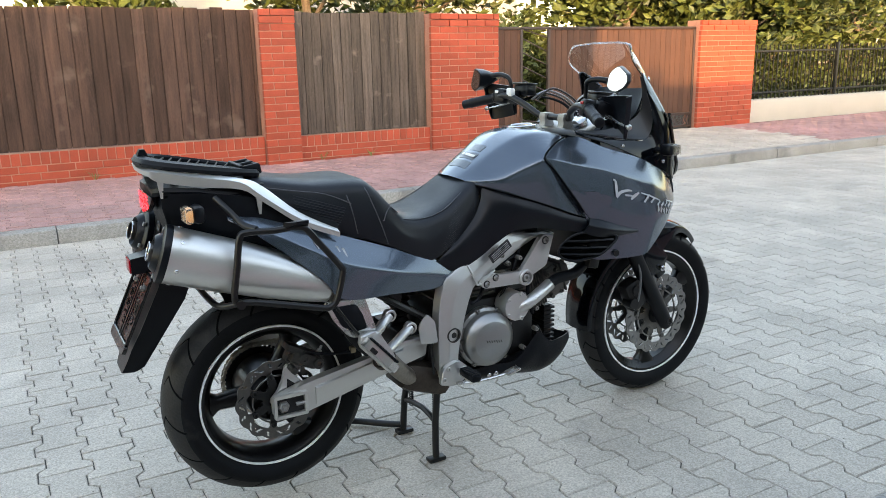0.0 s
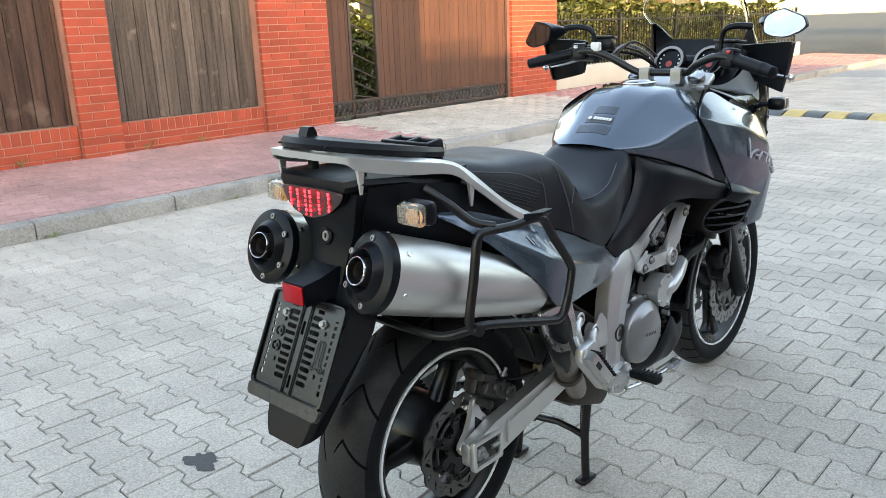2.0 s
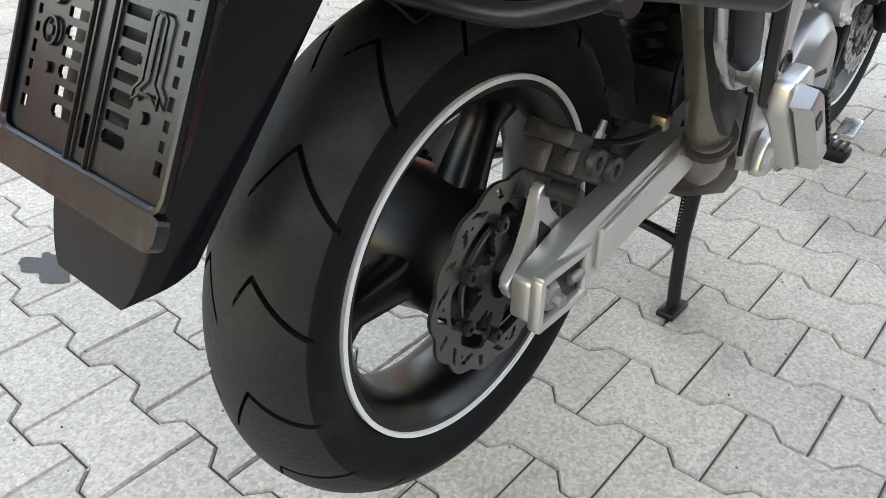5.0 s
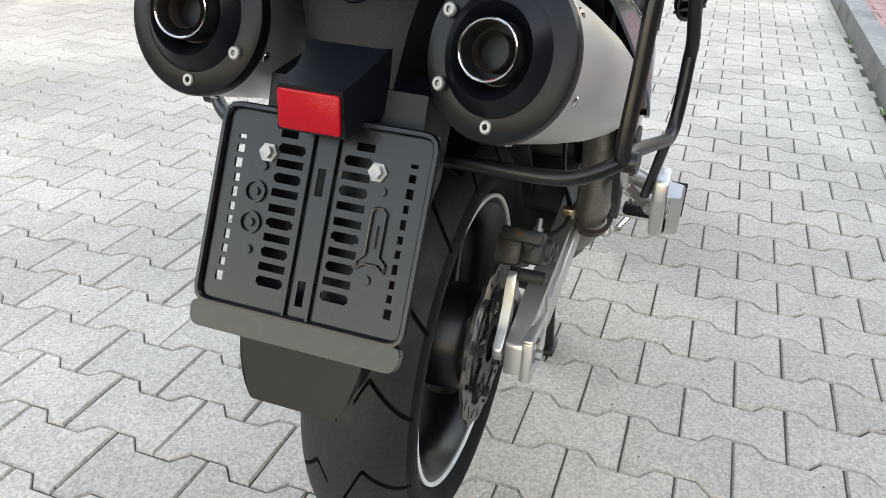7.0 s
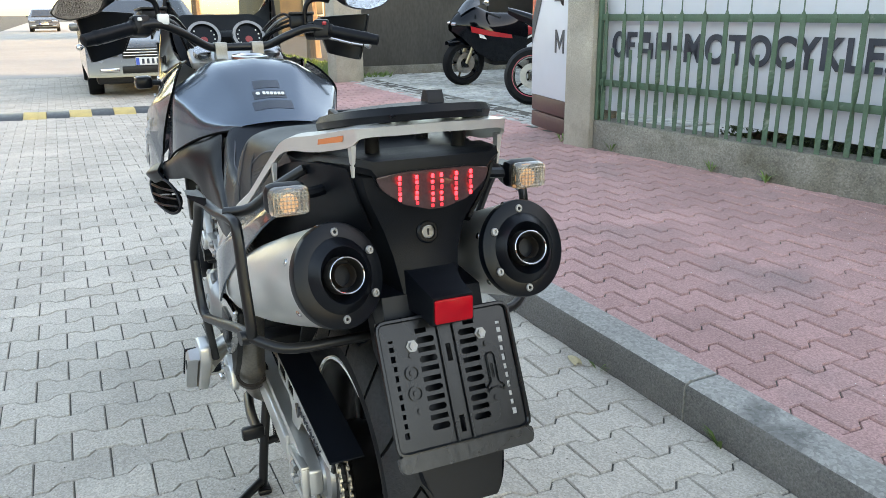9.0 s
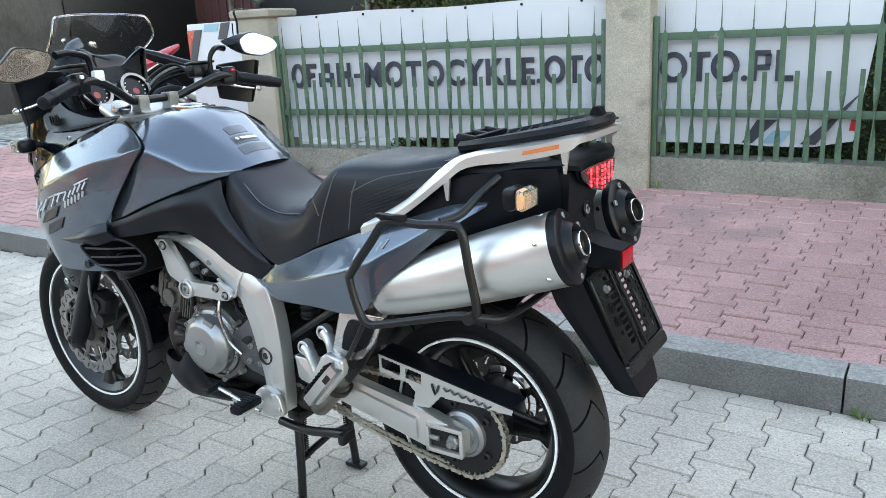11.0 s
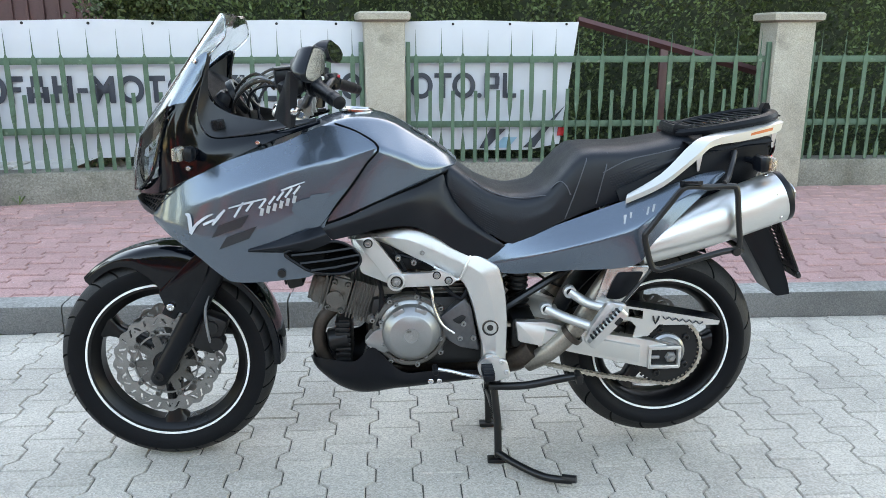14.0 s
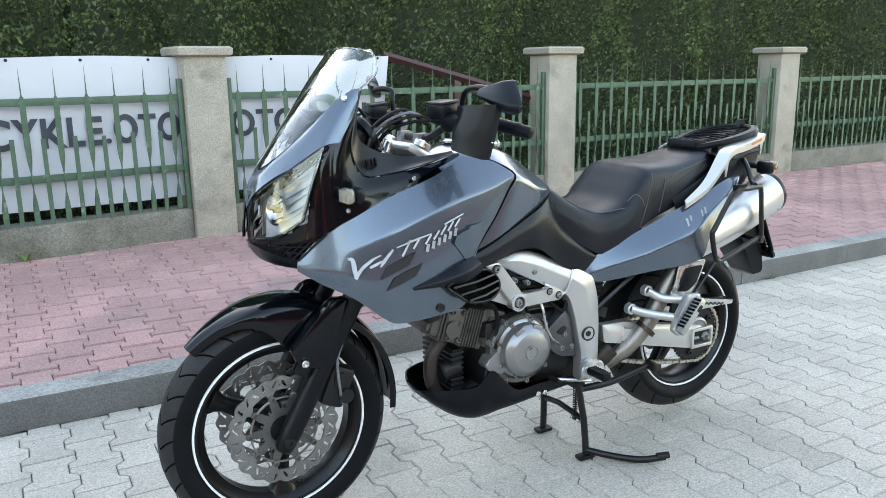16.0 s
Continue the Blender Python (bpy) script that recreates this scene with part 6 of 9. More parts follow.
bm = half_loft(bmesh.new(), [(x, seat_section(zt, w, zb)) for x, zt, w, zb in SEAT], 6, 4)
seat = part("seat", bm, "vinyl", moto, "black vinyl dual seat with grey stitched seams", smooth=60)


def seat_at(x, z, out=0.0):
    """The seat's side at x and height z."""
    for a, b in zip(SEAT, SEAT[1:]):
        if b[0] <= x <= a[0]:
            t = (a[0] - x) / (a[0] - b[0])
            sec = spline([V(0, *p) for p in seat_section(*[a[i] + (b[i] - a[i]) * t for i in (1, 2, 3)])], 6)
            for p, q in zip(sec, sec[1:]):
                if q.z <= z <= p.z:
                    k = (p.z - z) / max(1e-6, p.z - q.z)
                    return V(x, p.y + (q.y - p.y) * k + out, z)
            return V(x, sec[-1].y + out, max(z, sec[-1].z)) if z < sec[-1].z else V(x, sec[6].y, sec[0].z + out)
    return V(x, 0.1, z)


SEAMS = ([(0.684, 0.922), (0.64, 0.893), (0.577, 0.857), (0.513, 0.838), (0.434, 0.846), (0.353, 0.854)], [(0.409, 0.868), (0.385, 0.888), (0.368, 0.878), (0.356, 0.854)],
         [(0.306, 0.966), (0.309, 0.950), (0.318, 0.926), (0.345, 0.850), (0.368, 0.782)], [(0.246, 0.965), (0.252, 0.930), (0.262, 0.895), (0.278, 0.822)], [(0.262, 0.912), (0.19, 0.945), (0.10, 0.962), (0.03, 0.975)])
for pts in SEAMS:
    both("seat_seam", lambda bm: tube(bm, [seat_at(x, z, 0.0006) for x, z in pts], 0.0017, 6), mat("grey_thread", (0.06, 0.064, 0.074), 0.6, 0, 0.1), seat)


def rider_rib(bm, i):
    """One fine rib pressed into the side of the rider's seat."""
    k = min(1.0, 0.55 + i * 0.04)
    return tube(bm, [seat_at(0.688 - 0.135 * k * t, 0.902 - i * 0.0066 - 0.070 * k * t, -0.0004) for t in (0.06 * i / 17, 0.35, 0.7, 1)], 0.0019, 4, steps=2)


def passenger_rib(bm, i):
    return tube(bm, [seat_at(x, 0.898 - i * 0.0075 + (0.25 - x) * 0.34, -0.0004) for x in (0.245 - i * 0.003, 0.17, 0.10)], 0.0019, 4, steps=2)


for i in range(17):
    both("seat_rib", lambda bm: rider_rib(bm, i), "vinyl", seat)
for i in range(11):
    both("seat_rib", lambda bm: passenger_rib(bm, i), "vinyl", seat)

# tank
TANK = [[(0.668, 0, 0.938), (0.669, 0.045, 0.936), (0.678, 0.088, 0.930), (0.684, 0.094, 0.920)], [(0.700, 0, 0.966), (0.700, 0.068, 0.958), (0.707, 0.128, 0.933), (0.714, 0.134, 0.915)],
        [(0.773, 0, 1.014), (0.772, 0.084, 1.004), (0.764, 0.172, 0.940), (0.772, 0.172, 0.896)], [(0.863, 0, 1.066), (0.856, 0.104, 1.052), (0.830, 0.200, 0.971), (0.846, 0.201, 0.870)],
        [(0.945, 0, 1.082), (0.936, 0.112, 1.067), (0.895, 0.221, 0.997), (0.93, 0.226, 0.838)], [(1.02, 0, 1.072), (1.010, 0.116, 1.058), (0.975, 0.214, 0.996), (1.00, 0.232, 0.808)],
        [(1.10, 0, 1.040), (1.090, 0.118, 1.026), (1.06, 0.205, 0.975), (1.07, 0.232, 0.788)]]
tank = part("fuel_tank", net(bmesh.new(), creased([[(x, -y, z) for x, y, z in c[:0:-1]] + c for c in TANK], 0.016), 7, 1, 0, False), "paint", moto, "dark grey metallic fuel tank with crisp creases", smooth=60)
cap = bmesh.new()
lathe(cap, (0.957, 0, 1.0805), (-0.06, 0, 1), [(-0.004, 0.050), (0.002, 0.050), (0.004, 0.046), (0.004, 0.038), (0.001, 0.036), (0.001, 0.0)], 40)
part("fuel_cap", cap, "chrome", tank, "chrome fuel cap")
pad = bmesh.new()
for dz in range(3):
    net(pad, [[(0.700 + 0.034 * dz + i * 0.013, y, 0.9672 + 0.0225 * dz + i * 0.0085 - (y / 0.1) ** 2 * 0.020) for y in (-0.05 + 0.008 * dz, -0.02, 0.02, 0.05 - 0.008 * dz)] for i in (0, 1, 2)], 3, 3)
bpy.context.view_layer.update()
for v in pad.verts:
    ok, at, nrm, _ = tank.closest_point_on_mesh(v.co)
    v.co = at + nrm * (0.0010 if nrm.z > 0 else -0.0010)
part("tank_pad", pad, "tank_film", tank, "clear grey tank protector film")
wd = bmesh.new()
for i in range(6):
    box(wd, (0.746, -0.004 - 0.0095 * i + 0.018, 1.0002 - 0.0006 * i), (0.010, 0.007, 0.0015), 0, rot(0, -33, 0))
lathe(wd, (0.746, 0.030, 0.9995), (-0.55, 0, 0.84), [(0, 0.006), (0.001, 0.006), (0.001, 0)], 6)
part("tank_mark", wd, "decal_white", tank, "white maker's mark as plain bars")

# fairing sides
FAIR = [[(0.897, 0.221, 0.9985), (0.899, 0.2225, 0.996), (0.975, 0.243, 0.893), (1.056, 0.250, 0.791)], [(0.955, 0.200, 1.038), (0.985, 0.243, 0.974), (1.045, 0.258, 0.86), (1.052, 0.238, 0.716)],
        [(1.040, 0.184, 1.052), (1.090, 0.256, 0.952), (1.13, 0.268, 0.82), (1.072, 0.238, 0.653)], [(1.148, 0.204, 1.010), (1.19, 0.262, 0.921), (1.20, 0.270, 0.79), (1.165, 0.256, 0.641)],
        [(1.285, 0.213, 0.968), (1.30, 0.257, 0.884), (1.305, 0.268, 0.77), (1.278, 0.260, 0.639)], [(1.350, 0.211, 0.940), (1.358, 0.245, 0.860), (1.358, 0.258, 0.76), (1.322, 0.254, 0.656)],
        [(1.41, 0.205, 0.912), (1.418, 0.222, 0.838), (1.42, 0.234, 0.785), (1.398, 0.236, 0.718)], [(1.468, 0.180, 0.873), (1.475, 0.192, 0.815), (1.477, 0.198, 0.790), (1.468, 0.195, 0.757)],
        [(1.516, 0.152, 0.818), (1.519, 0.156, 0.808), (1.520, 0.156, 0.800), (1.518, 0.152, 0.790)]]
fairs = both("side_fairing", lambda bm: net(bm, creased(FAIR, 0.010), 7, 1, 0.004, False), "paint", moto, "dark grey metallic side fairing", smooth=60)
# Near-black beads along the seams, painted in place of the gaps' shade.
both("panel_gap", lambda bm: tube(bm, [(1.010, 0.176, 1.057), (0.950, 0.196, 1.037), (0.893, 0.218, 0.998), (0.925, 0.230, 0.955), (0.972, 0.240, 0.890), (1.052, 0.247, 0.792)], 0.0028, 6, steps=4), "groove", moto)
both("panel_gap", lambda bm: tube(bm, [(0.688, 0.098, 0.918), (0.716, 0.136, 0.912), (0.773, 0.179, 0.893), (0.847, 0.205, 0.867), (0.930, 0.226, 0.836), (1.000, 0.232, 0.807), (1.052, 0.245, 0.790)], 0.0030, 6, steps=4), "groove", moto)


def fair_at(u, v, out=0.0015):
    """A point of the fairing's outside: u from the rear seam (0) to the nose (1), v from top (0) to bottom (1)."""
    cols = folded(FAIR, 8)
    r = [c[min(len(c) - 1, int(round(v * (len(c) - 1))))] for c in cols]
    p = spline(r, 12)
    return p[min(len(p) - 1, int(round(u * (len(p) - 1))))] + V(0, out, 0)


def on_fair(x, z, out=0.0022):
    """The fairing's outside at x and z."""
    best, bd = None, 9
    for i in range(0, 73, 1):
        for j in range(0, 25, 1):
            p = fair_grid[i][j]
            d = (p.x - x) ** 2 + (p.z - z) ** 2
            if d < bd:
                best, bd = p, d
    return V(x, best.y + out, z)


fair_grid = [[fair_at(i / 72, j / 24) for j in range(25)] for i in range(73)]


def ribbon(bm, pts, width):
    """A flat printed stroke on the fairing through points (x, z), width along it given as a list."""
    p = spline([V(x, 0, z) for x, z in pts], 5)
    rows = []
    for i, q in enumerate(p):
        d = p[min(len(p) - 1, i + 1)] - p[max(0, i - 1)]
        nrm = V(-d.z, 0, d.x).normalized()
        t = i / (len(p) - 1) * (len(width) - 1)
        k = min(len(width) - 2, int(t))
        w = (width[k] + (width[k + 1] - width[k]) * (t - k)) * 0.40
        rows.append([bm.verts.new(on_fair(q.x + nrm.x * w * e, q.z + nrm.z * w * e, 0.0030)) for e in (1, -1)])
    for a, b in zip(rows, rows[1:]):
        bm.faces.new((a[0], b[0], b[1], a[1]))
    return bm


def script_mark(bm):
    """White script mark on the fairing, as plain slanted strokes."""
    ribbon(bm, [(1.412, 0.824), (1.402, 0.822), (1.399, 0.800), (1.397, 0.776)], (0.006, 0.013, 0.015, 0.010))
    ribbon(bm, [(1.399, 0.774), (1.380, 0.800), (1.350, 0.822), (1.332, 0.830)], (0.012, 0.010, 0.008, 0.004))
    ribbon(bm, [(1.362, 0.800), (1.330, 0.815)], (0.008, 0.007))
    ribbon(bm, [(1.336, 0.800), (1.322, 0.818), (1.300, 0.842)], (0.006, 0.012, 0.006))
    for x, z, h in ((1.272, 0.822, 0.040), (1.240, 0.838, 0.026), (1.205, 0.846, 0.024), (1.180, 0.856, 0.022), (1.158, 0.866, 0.024), (1.136, 0.874, 0.024), (1.114, 0.882, 0.022)):
        ribbon(bm, [(x + 0.004, z), (x - 0.004 - h * 0.45, z + h)], (0.0075, 0.0065))
    ribbon(bm, [(1.290, 0.846), (1.240, 0.860), (1.190, 0.872)], (0.004, 0.007, 0.004))
    ribbon(bm, [(1.150, 0.892), (1.120, 0.903), (1.088, 0.914)], (0.006, 0.006, 0.003))
    return bm


def word_mark(bm):
    for i in range(6):
        x, z = 1.205 - i * 0.0172, 0.826 + i * 0.0064
        ribbon(bm, [(x, z), (x - 0.005, z + 0.020)], (0.0115, 0.0115))
    return bm


def emblem(bm):
    """Two slanted dark blocks, each with a step."""
    for x0, z0 in ((1.318, 0.800), (1.300, 0.768)):
        net(bm, [[on_fair(x0 - 0.082 * t + 0.022 * w, z0 + 0.030 * t - 0.034 * w, 0.0018) for w in (0, 0.5, 1)] for t in (0, 0.25, 0.5, 0.75, 1)], 3, 3)
    return bm


for s in (0, 1):
    for nm, fn, mt, lb in (("script_mark", script_mark, "script_print", "white script mark as plain strokes"), ("word_mark", word_mark, "decal_grey", "grey maker's mark as plain bars")):
        b_ = fn(bmesh.new())
        if s:
            for v in b_.verts:
                out = v.co.y - on_fair(v.co.x, v.co.z, 0).y
                x = 2.545 - v.co.x
                z = v.co.z + (v.co.x - x) * 0.32
                v.co = on_fair(x, z, 0.0030)
        part(nm, flip(b_) if s else b_, mt, fairs[s], lb)
part("emblem", emblem(bmesh.new()), "decal_dark", fairs[0], "dark emblem as plain blocks")


for x, y, z in ((0.975, 0.236, 0.951), (1.019, 0.236, 0.762), (1.212, 0.218, 1.012), (1.398, 0.216, 0.945)):
    both("fairing_screw", lambda bm: bolt(bm, (x, y - 0.002, z), (0, 1, 0.1), 0.0062, 0.005), "chrome", moto)
both("fairing_recess", lambda bm: lathe(bm, (1.160, 0.255, 0.662), (0, 1, 0), [(0, 0.0), (0, 0.009), (0.0085, 0.009), (0.0095, 0.011), (0.0085, 0.012)], 20), "dark", moto)
both("frame_cover", lambda bm: net(bm, [[(1.056, 0.247, 0.787), (1.050, 0.250, 0.77), (1.020, 0.245, 0.750)], [(0.972, 0.233, 0.813), (0.97, 0.240, 0.79), (0.944, 0.224, 0.762)], [(0.88, 0.213, 0.853), (0.885, 0.224, 0.815), (0.882, 0.206, 0.773)],
                                        [(0.80, 0.186, 0.880), (0.81, 0.206, 0.84), (0.80, 0.194, 0.772)], [(0.722, 0.137, 0.912), (0.742, 0.176, 0.85), (0.735, 0.178, 0.735)], [(0.704, 0.139, 0.872), (0.705, 0.170, 0.815), (0.690, 0.170, 0.702)],
                                        [(0.676, 0.146, 0.822), (0.662, 0.168, 0.770), (0.640, 0.164, 0.675)], [(0.612, 0.152, 0.760), (0.60, 0.166, 0.73), (0.595, 0.160, 0.662)], [(0.537, 0.157, 0.704), (0.545, 0.158, 0.698), (0.552, 0.156, 0.688)]], 6, 5, 0.004), "satin", moto, "satin black frame cover", smooth=60)
tails = both("side_cover", lambda bm: net(bm, creased([[(0.600, 0.156, 0.655), (0.602, 0.158, 0.648), (0.598, 0.157, 0.640)], [(0.535, 0.152, 0.706), (0.530, 0.172, 0.660), (0.518, 0.168, 0.622)], [(0.36, 0.168, 0.776), (0.362, 0.224, 0.712), (0.36, 0.212, 0.642)],
                                         [(0.195, 0.180, 0.838), (0.20, 0.244, 0.767), (0.188, 0.252, 0.665)], [(0.09, 0.176, 0.872), (0.10, 0.224, 0.82), (0.125, 0.242, 0.735)], [(-0.012, 0.166, 0.906), (-0.015, 0.192, 0.886), (-0.017, 0.202, 0.858)],
                                         [(-0.09, 0.150, 0.915), (-0.09, 0.158, 0.912), (-0.09, 0.160, 0.907)]], 0.009), 6, 1, 0.004, False), "paint", moto, "dark grey metallic side cover", smooth=50)


def cover_mark(bm):
    """A slanted mark of plain bars on the cover's upper facet."""
    t0, m0, t1, m1 = V(0.195, 0.180, 0.838), V(0.200, 0.236, 0.765), V(0.090, 0.176, 0.872), V(0.100, 0.224, 0.820)
    for i in range(6):
        big = i < 2
        u = -0.12 + i * 0.16
        top, mid = t0 + (t1 - t0) * u, m0 + (m1 - m0) * u
        lo, hi = top + (mid - top) * 0.86, top + (mid - top) * (0.46 if big else 0.56)
        tube(bm, [lo + V(0.003, 0.0032, 0.002), hi + V(-0.003, 0.0032, 0.002)], 0.0042 if big else 0.0030, 6, steps=1, flat=0.3)
    return bm


for s in (0, 1):
    b_ = cover_mark(bmesh.new())
    part("cover_mark", flip(b_) if s else b_, "decal_grey", tails[s], "pale model mark as plain bars")

# side air deflector with louvres
both("air_deflector", lambda bm: net(bm, creased([[(1.246, 0.268, 0.733), (1.246, 0.272, 0.730), (1.244, 0.268, 0.726)], [(1.166, 0.270, 0.757), (1.162, 0.290, 0.742), (1.152, 0.272, 0.724)], [(1.106, 0.268, 0.777), (1.098, 0.292, 0.757), (1.085, 0.272, 0.728)],
                                                  [(1.053, 0.252, 0.793), (1.035, 0.268, 0.772), (1.020, 0.255, 0.748)]], 0.008), 6, 1, 0.006, False), "satin", moto, "black plastic air deflector blade")
RIMD = [(1.148, 0.278, 0.724), (1.116, 0.279, 0.694), (1.085, 0.272, 0.672), (1.045, 0.260, 0.660), (0.992, 0.244, 0.656), (0.956, 0.228, 0.670), (0.950, 0.224, 0.697), (0.978, 0.234, 0.730), (1.020, 0.252, 0.748), (1.085, 0.272, 0.742)]


def duct(bm):
    """The duct's swelling outer lip with a dark throat behind it."""
    tube(bm, RIMD, 0.0042, 10, True, 4)
    return bm


# A shallow near-black pan; its colour carries the shade of a deep throat.
def throat(bm):
    cols = []
    for k, d in ((1.0, -0.002), (0.86, -0.008), (0.60, -0.011), (0.05, -0.011)):
        cols.append([V(1.045 + (x - 1.045) * k, y + d, 0.700 + (z - 0.700) * k) for x, y, z in RIMD + RIMD[:1]])
    return net(bm, cols, 2, 3)


def slats(bm, i):
    x0, z0, x1, z1 = ((1.130, 0.716, 0.966, 0.722), (1.108, 0.693, 0.952, 0.702), (1.080, 0.673, 0.956, 0.680))[i]
    return loft(bm, [[V(x, y + 0.004, z + 0.005), V(x, y + 0.006, z), V(x, y - 0.012, z - 0.008), V(x, y - 0.012, z - 0.002)] for x, y, z in ((x0, 0.276, z0), ((x0 + x1) / 2, 0.262, (z0 + z1) / 2), (x1, 0.228, z1))])


both("side_duct", duct, "satin", moto, "black louvred radiator duct", smooth=60)
both("duct_throat", throat, "groove", moto)
for i in range(3):
    both("duct_slat", lambda bm: slats(bm, i), "satin", moto)

# front cowl, lamp, beak and screen
COWL = [[(1.05, 0.172, 1.066), (1.05, 0.176, 1.062), (1.05, 0.178, 1.058)], [(1.16, 0.186, 1.040), (1.16, 0.196, 1.032), (1.155, 0.203, 1.024)], [(1.27, 0.192, 1.024), (1.275, 0.206, 1.000), (1.28, 0.214, 0.972)],
        [(1.345, 0.190, 1.026), (1.36, 0.205, 0.985), (1.37, 0.212, 0.930)], [(1.372, 0.184, 1.090), (1.400, 0.200, 1.00), (1.412, 0.209, 0.912)], [(1.352, 0.174, 1.180), (1.430, 0.192, 1.050), (1.446, 0.202, 0.894)],
        [(1.336, 0.163, 1.242), (1.456, 0.176, 1.072), (1.478, 0.187, 0.880)], [(1.392, 0.138, 1.208), (1.495, 0.140, 1.045), (1.508, 0.160, 0.868)],
        [(1.46, 0.100, 1.134), (1.545, 0.090, 1.015), (1.560, 0.095, 0.857)], [(1.53, 0.050, 1.064), (1.582, 0.040, 0.982), (1.590, 0.038, 0.850)], [(1.556, 0, 1.036), (1.592, 0, 0.968), (1.597, 0, 0.848)]]


def shoulder(bm):
    """The inner panel that curves from the cowl's edge up to the screen and back along the bars."""
    outer = [(1.06, 0.174, 1.064), (1.16, 0.188, 1.042), (1.27, 0.194, 1.026), (1.342, 0.192, 1.028), (1.371, 0.186, 1.090), (1.352, 0.174, 1.180), (1.336, 0.165, 1.240)]
    inner = [(1.06, 0.152, 1.068), (1.16, 0.157, 1.060), (1.240, 0.158, 1.070), (1.300, 0.158, 1.088), (1.341, 0.158, 1.122), (1.343, 0.160, 1.186), (1.330, 0.160, 1.238)]
    return net(bm, [[o, tuple((p + q) / 2 - (0.006 if k == 2 else 0) for k, (p, q) in enumerate(zip(o, i))), i] for o, i in zip(outer, inner)], 6, 4, 0.003)


both("cowl_shoulder", shoulder, "shoulder", moto, "satin black inner cowl panel")
sk = bmesh.new()
box(sk, (1.318, 0.187, 1.058), (0.034, 0.008, 0.026), 0.003, rot(0, 8, 8))
for i in range(3):
    box(sk, (1.307 + i * 0.011, 0.192, 1.059), (0.005, 0.006, 0.020), 0.001, rot(0, 8, 8))
part("power_socket", sk, "black", moto, "small black socket on the inner panel")
HL = [[(1.440, 0.184, 1.106), (1.470, 0.176, 1.02), (1.500, 0.172, 0.925)], [(1.490, 0.142, 1.064), (1.520, 0.130, 0.98), (1.545, 0.122, 0.882)], [(1.545, 0.090, 1.012), (1.565, 0.078, 0.95), (1.580, 0.072, 0.866)],
      [(1.583, 0.035, 0.965), (1.592, 0.030, 0.92), (1.598, 0.028, 0.860)]]
HN = [spline([Vector(p) for p in r], 8) for r in zip(*HL)]


def hl_at(u, v, s, sink=0.0):
    """A point of the lamp: u from its outer edge to the middle, v from top to bottom, sunk behind the lens."""
    rows = [r[min(len(r) - 1, int(round(u * (len(r) - 1))))] for r in HN]
    c = spline(rows, 8)
    p = c[min(len(c) - 1, int(round(v * (len(c) - 1))))]
    return V(p.x - sink, s * (p.y - sink * 0.25), p.z)


EDGE = [hl_at(u, v, 1) for u, v in ([(i / 12, 0) for i in range(13)] + [(1, i / 6) for i in range(1, 7)] + [(1 - i / 12, 1) for i in range(1, 13)] + [(0, 1 - i / 6) for i in range(1, 6)])]


def in_lamp(y, z):
    c, j = False, len(EDGE) - 1
    for i in range(len(EDGE)):
        a, b = EDGE[i], EDGE[j]
        if (a.z > z) != (b.z > z) and y < (b.y - a.y) * (z - a.z) / (b.z - a.z) + a.y:
            c = not c
        j = i
    return c


def cowl_shell(bm):
    net(bm, COWL, 10, 10, 0.004)
    gone = [f for f in bm.faces if f.calc_center_median().x > 1.43 and in_lamp(f.calc_center_median().y, f.calc_center_median().z)]
    bmesh.ops.delete(bm, geom=gone, context="FACES")
    return bm


def cowl_panel(bm):
    """The painted panel that lies on the cowl between the screen's edge and the lamp."""
    cols = []
    for c in COWL[5:]:
        run = [p + V(0.0030, 0.0016 if p.y > 0.02 else 0, 0.0018) for p in spline([Vector(p) for p in c], 12)]
        k = next((i for i, p in enumerate(run) if p.z < 0.946 + 0.93 * p.y), len(run) - 1)
        cols.append([run[0], run[max(1, k // 2)], run[max(2, k)]])
    return net(bm, cols, 10, 5, 0.003)


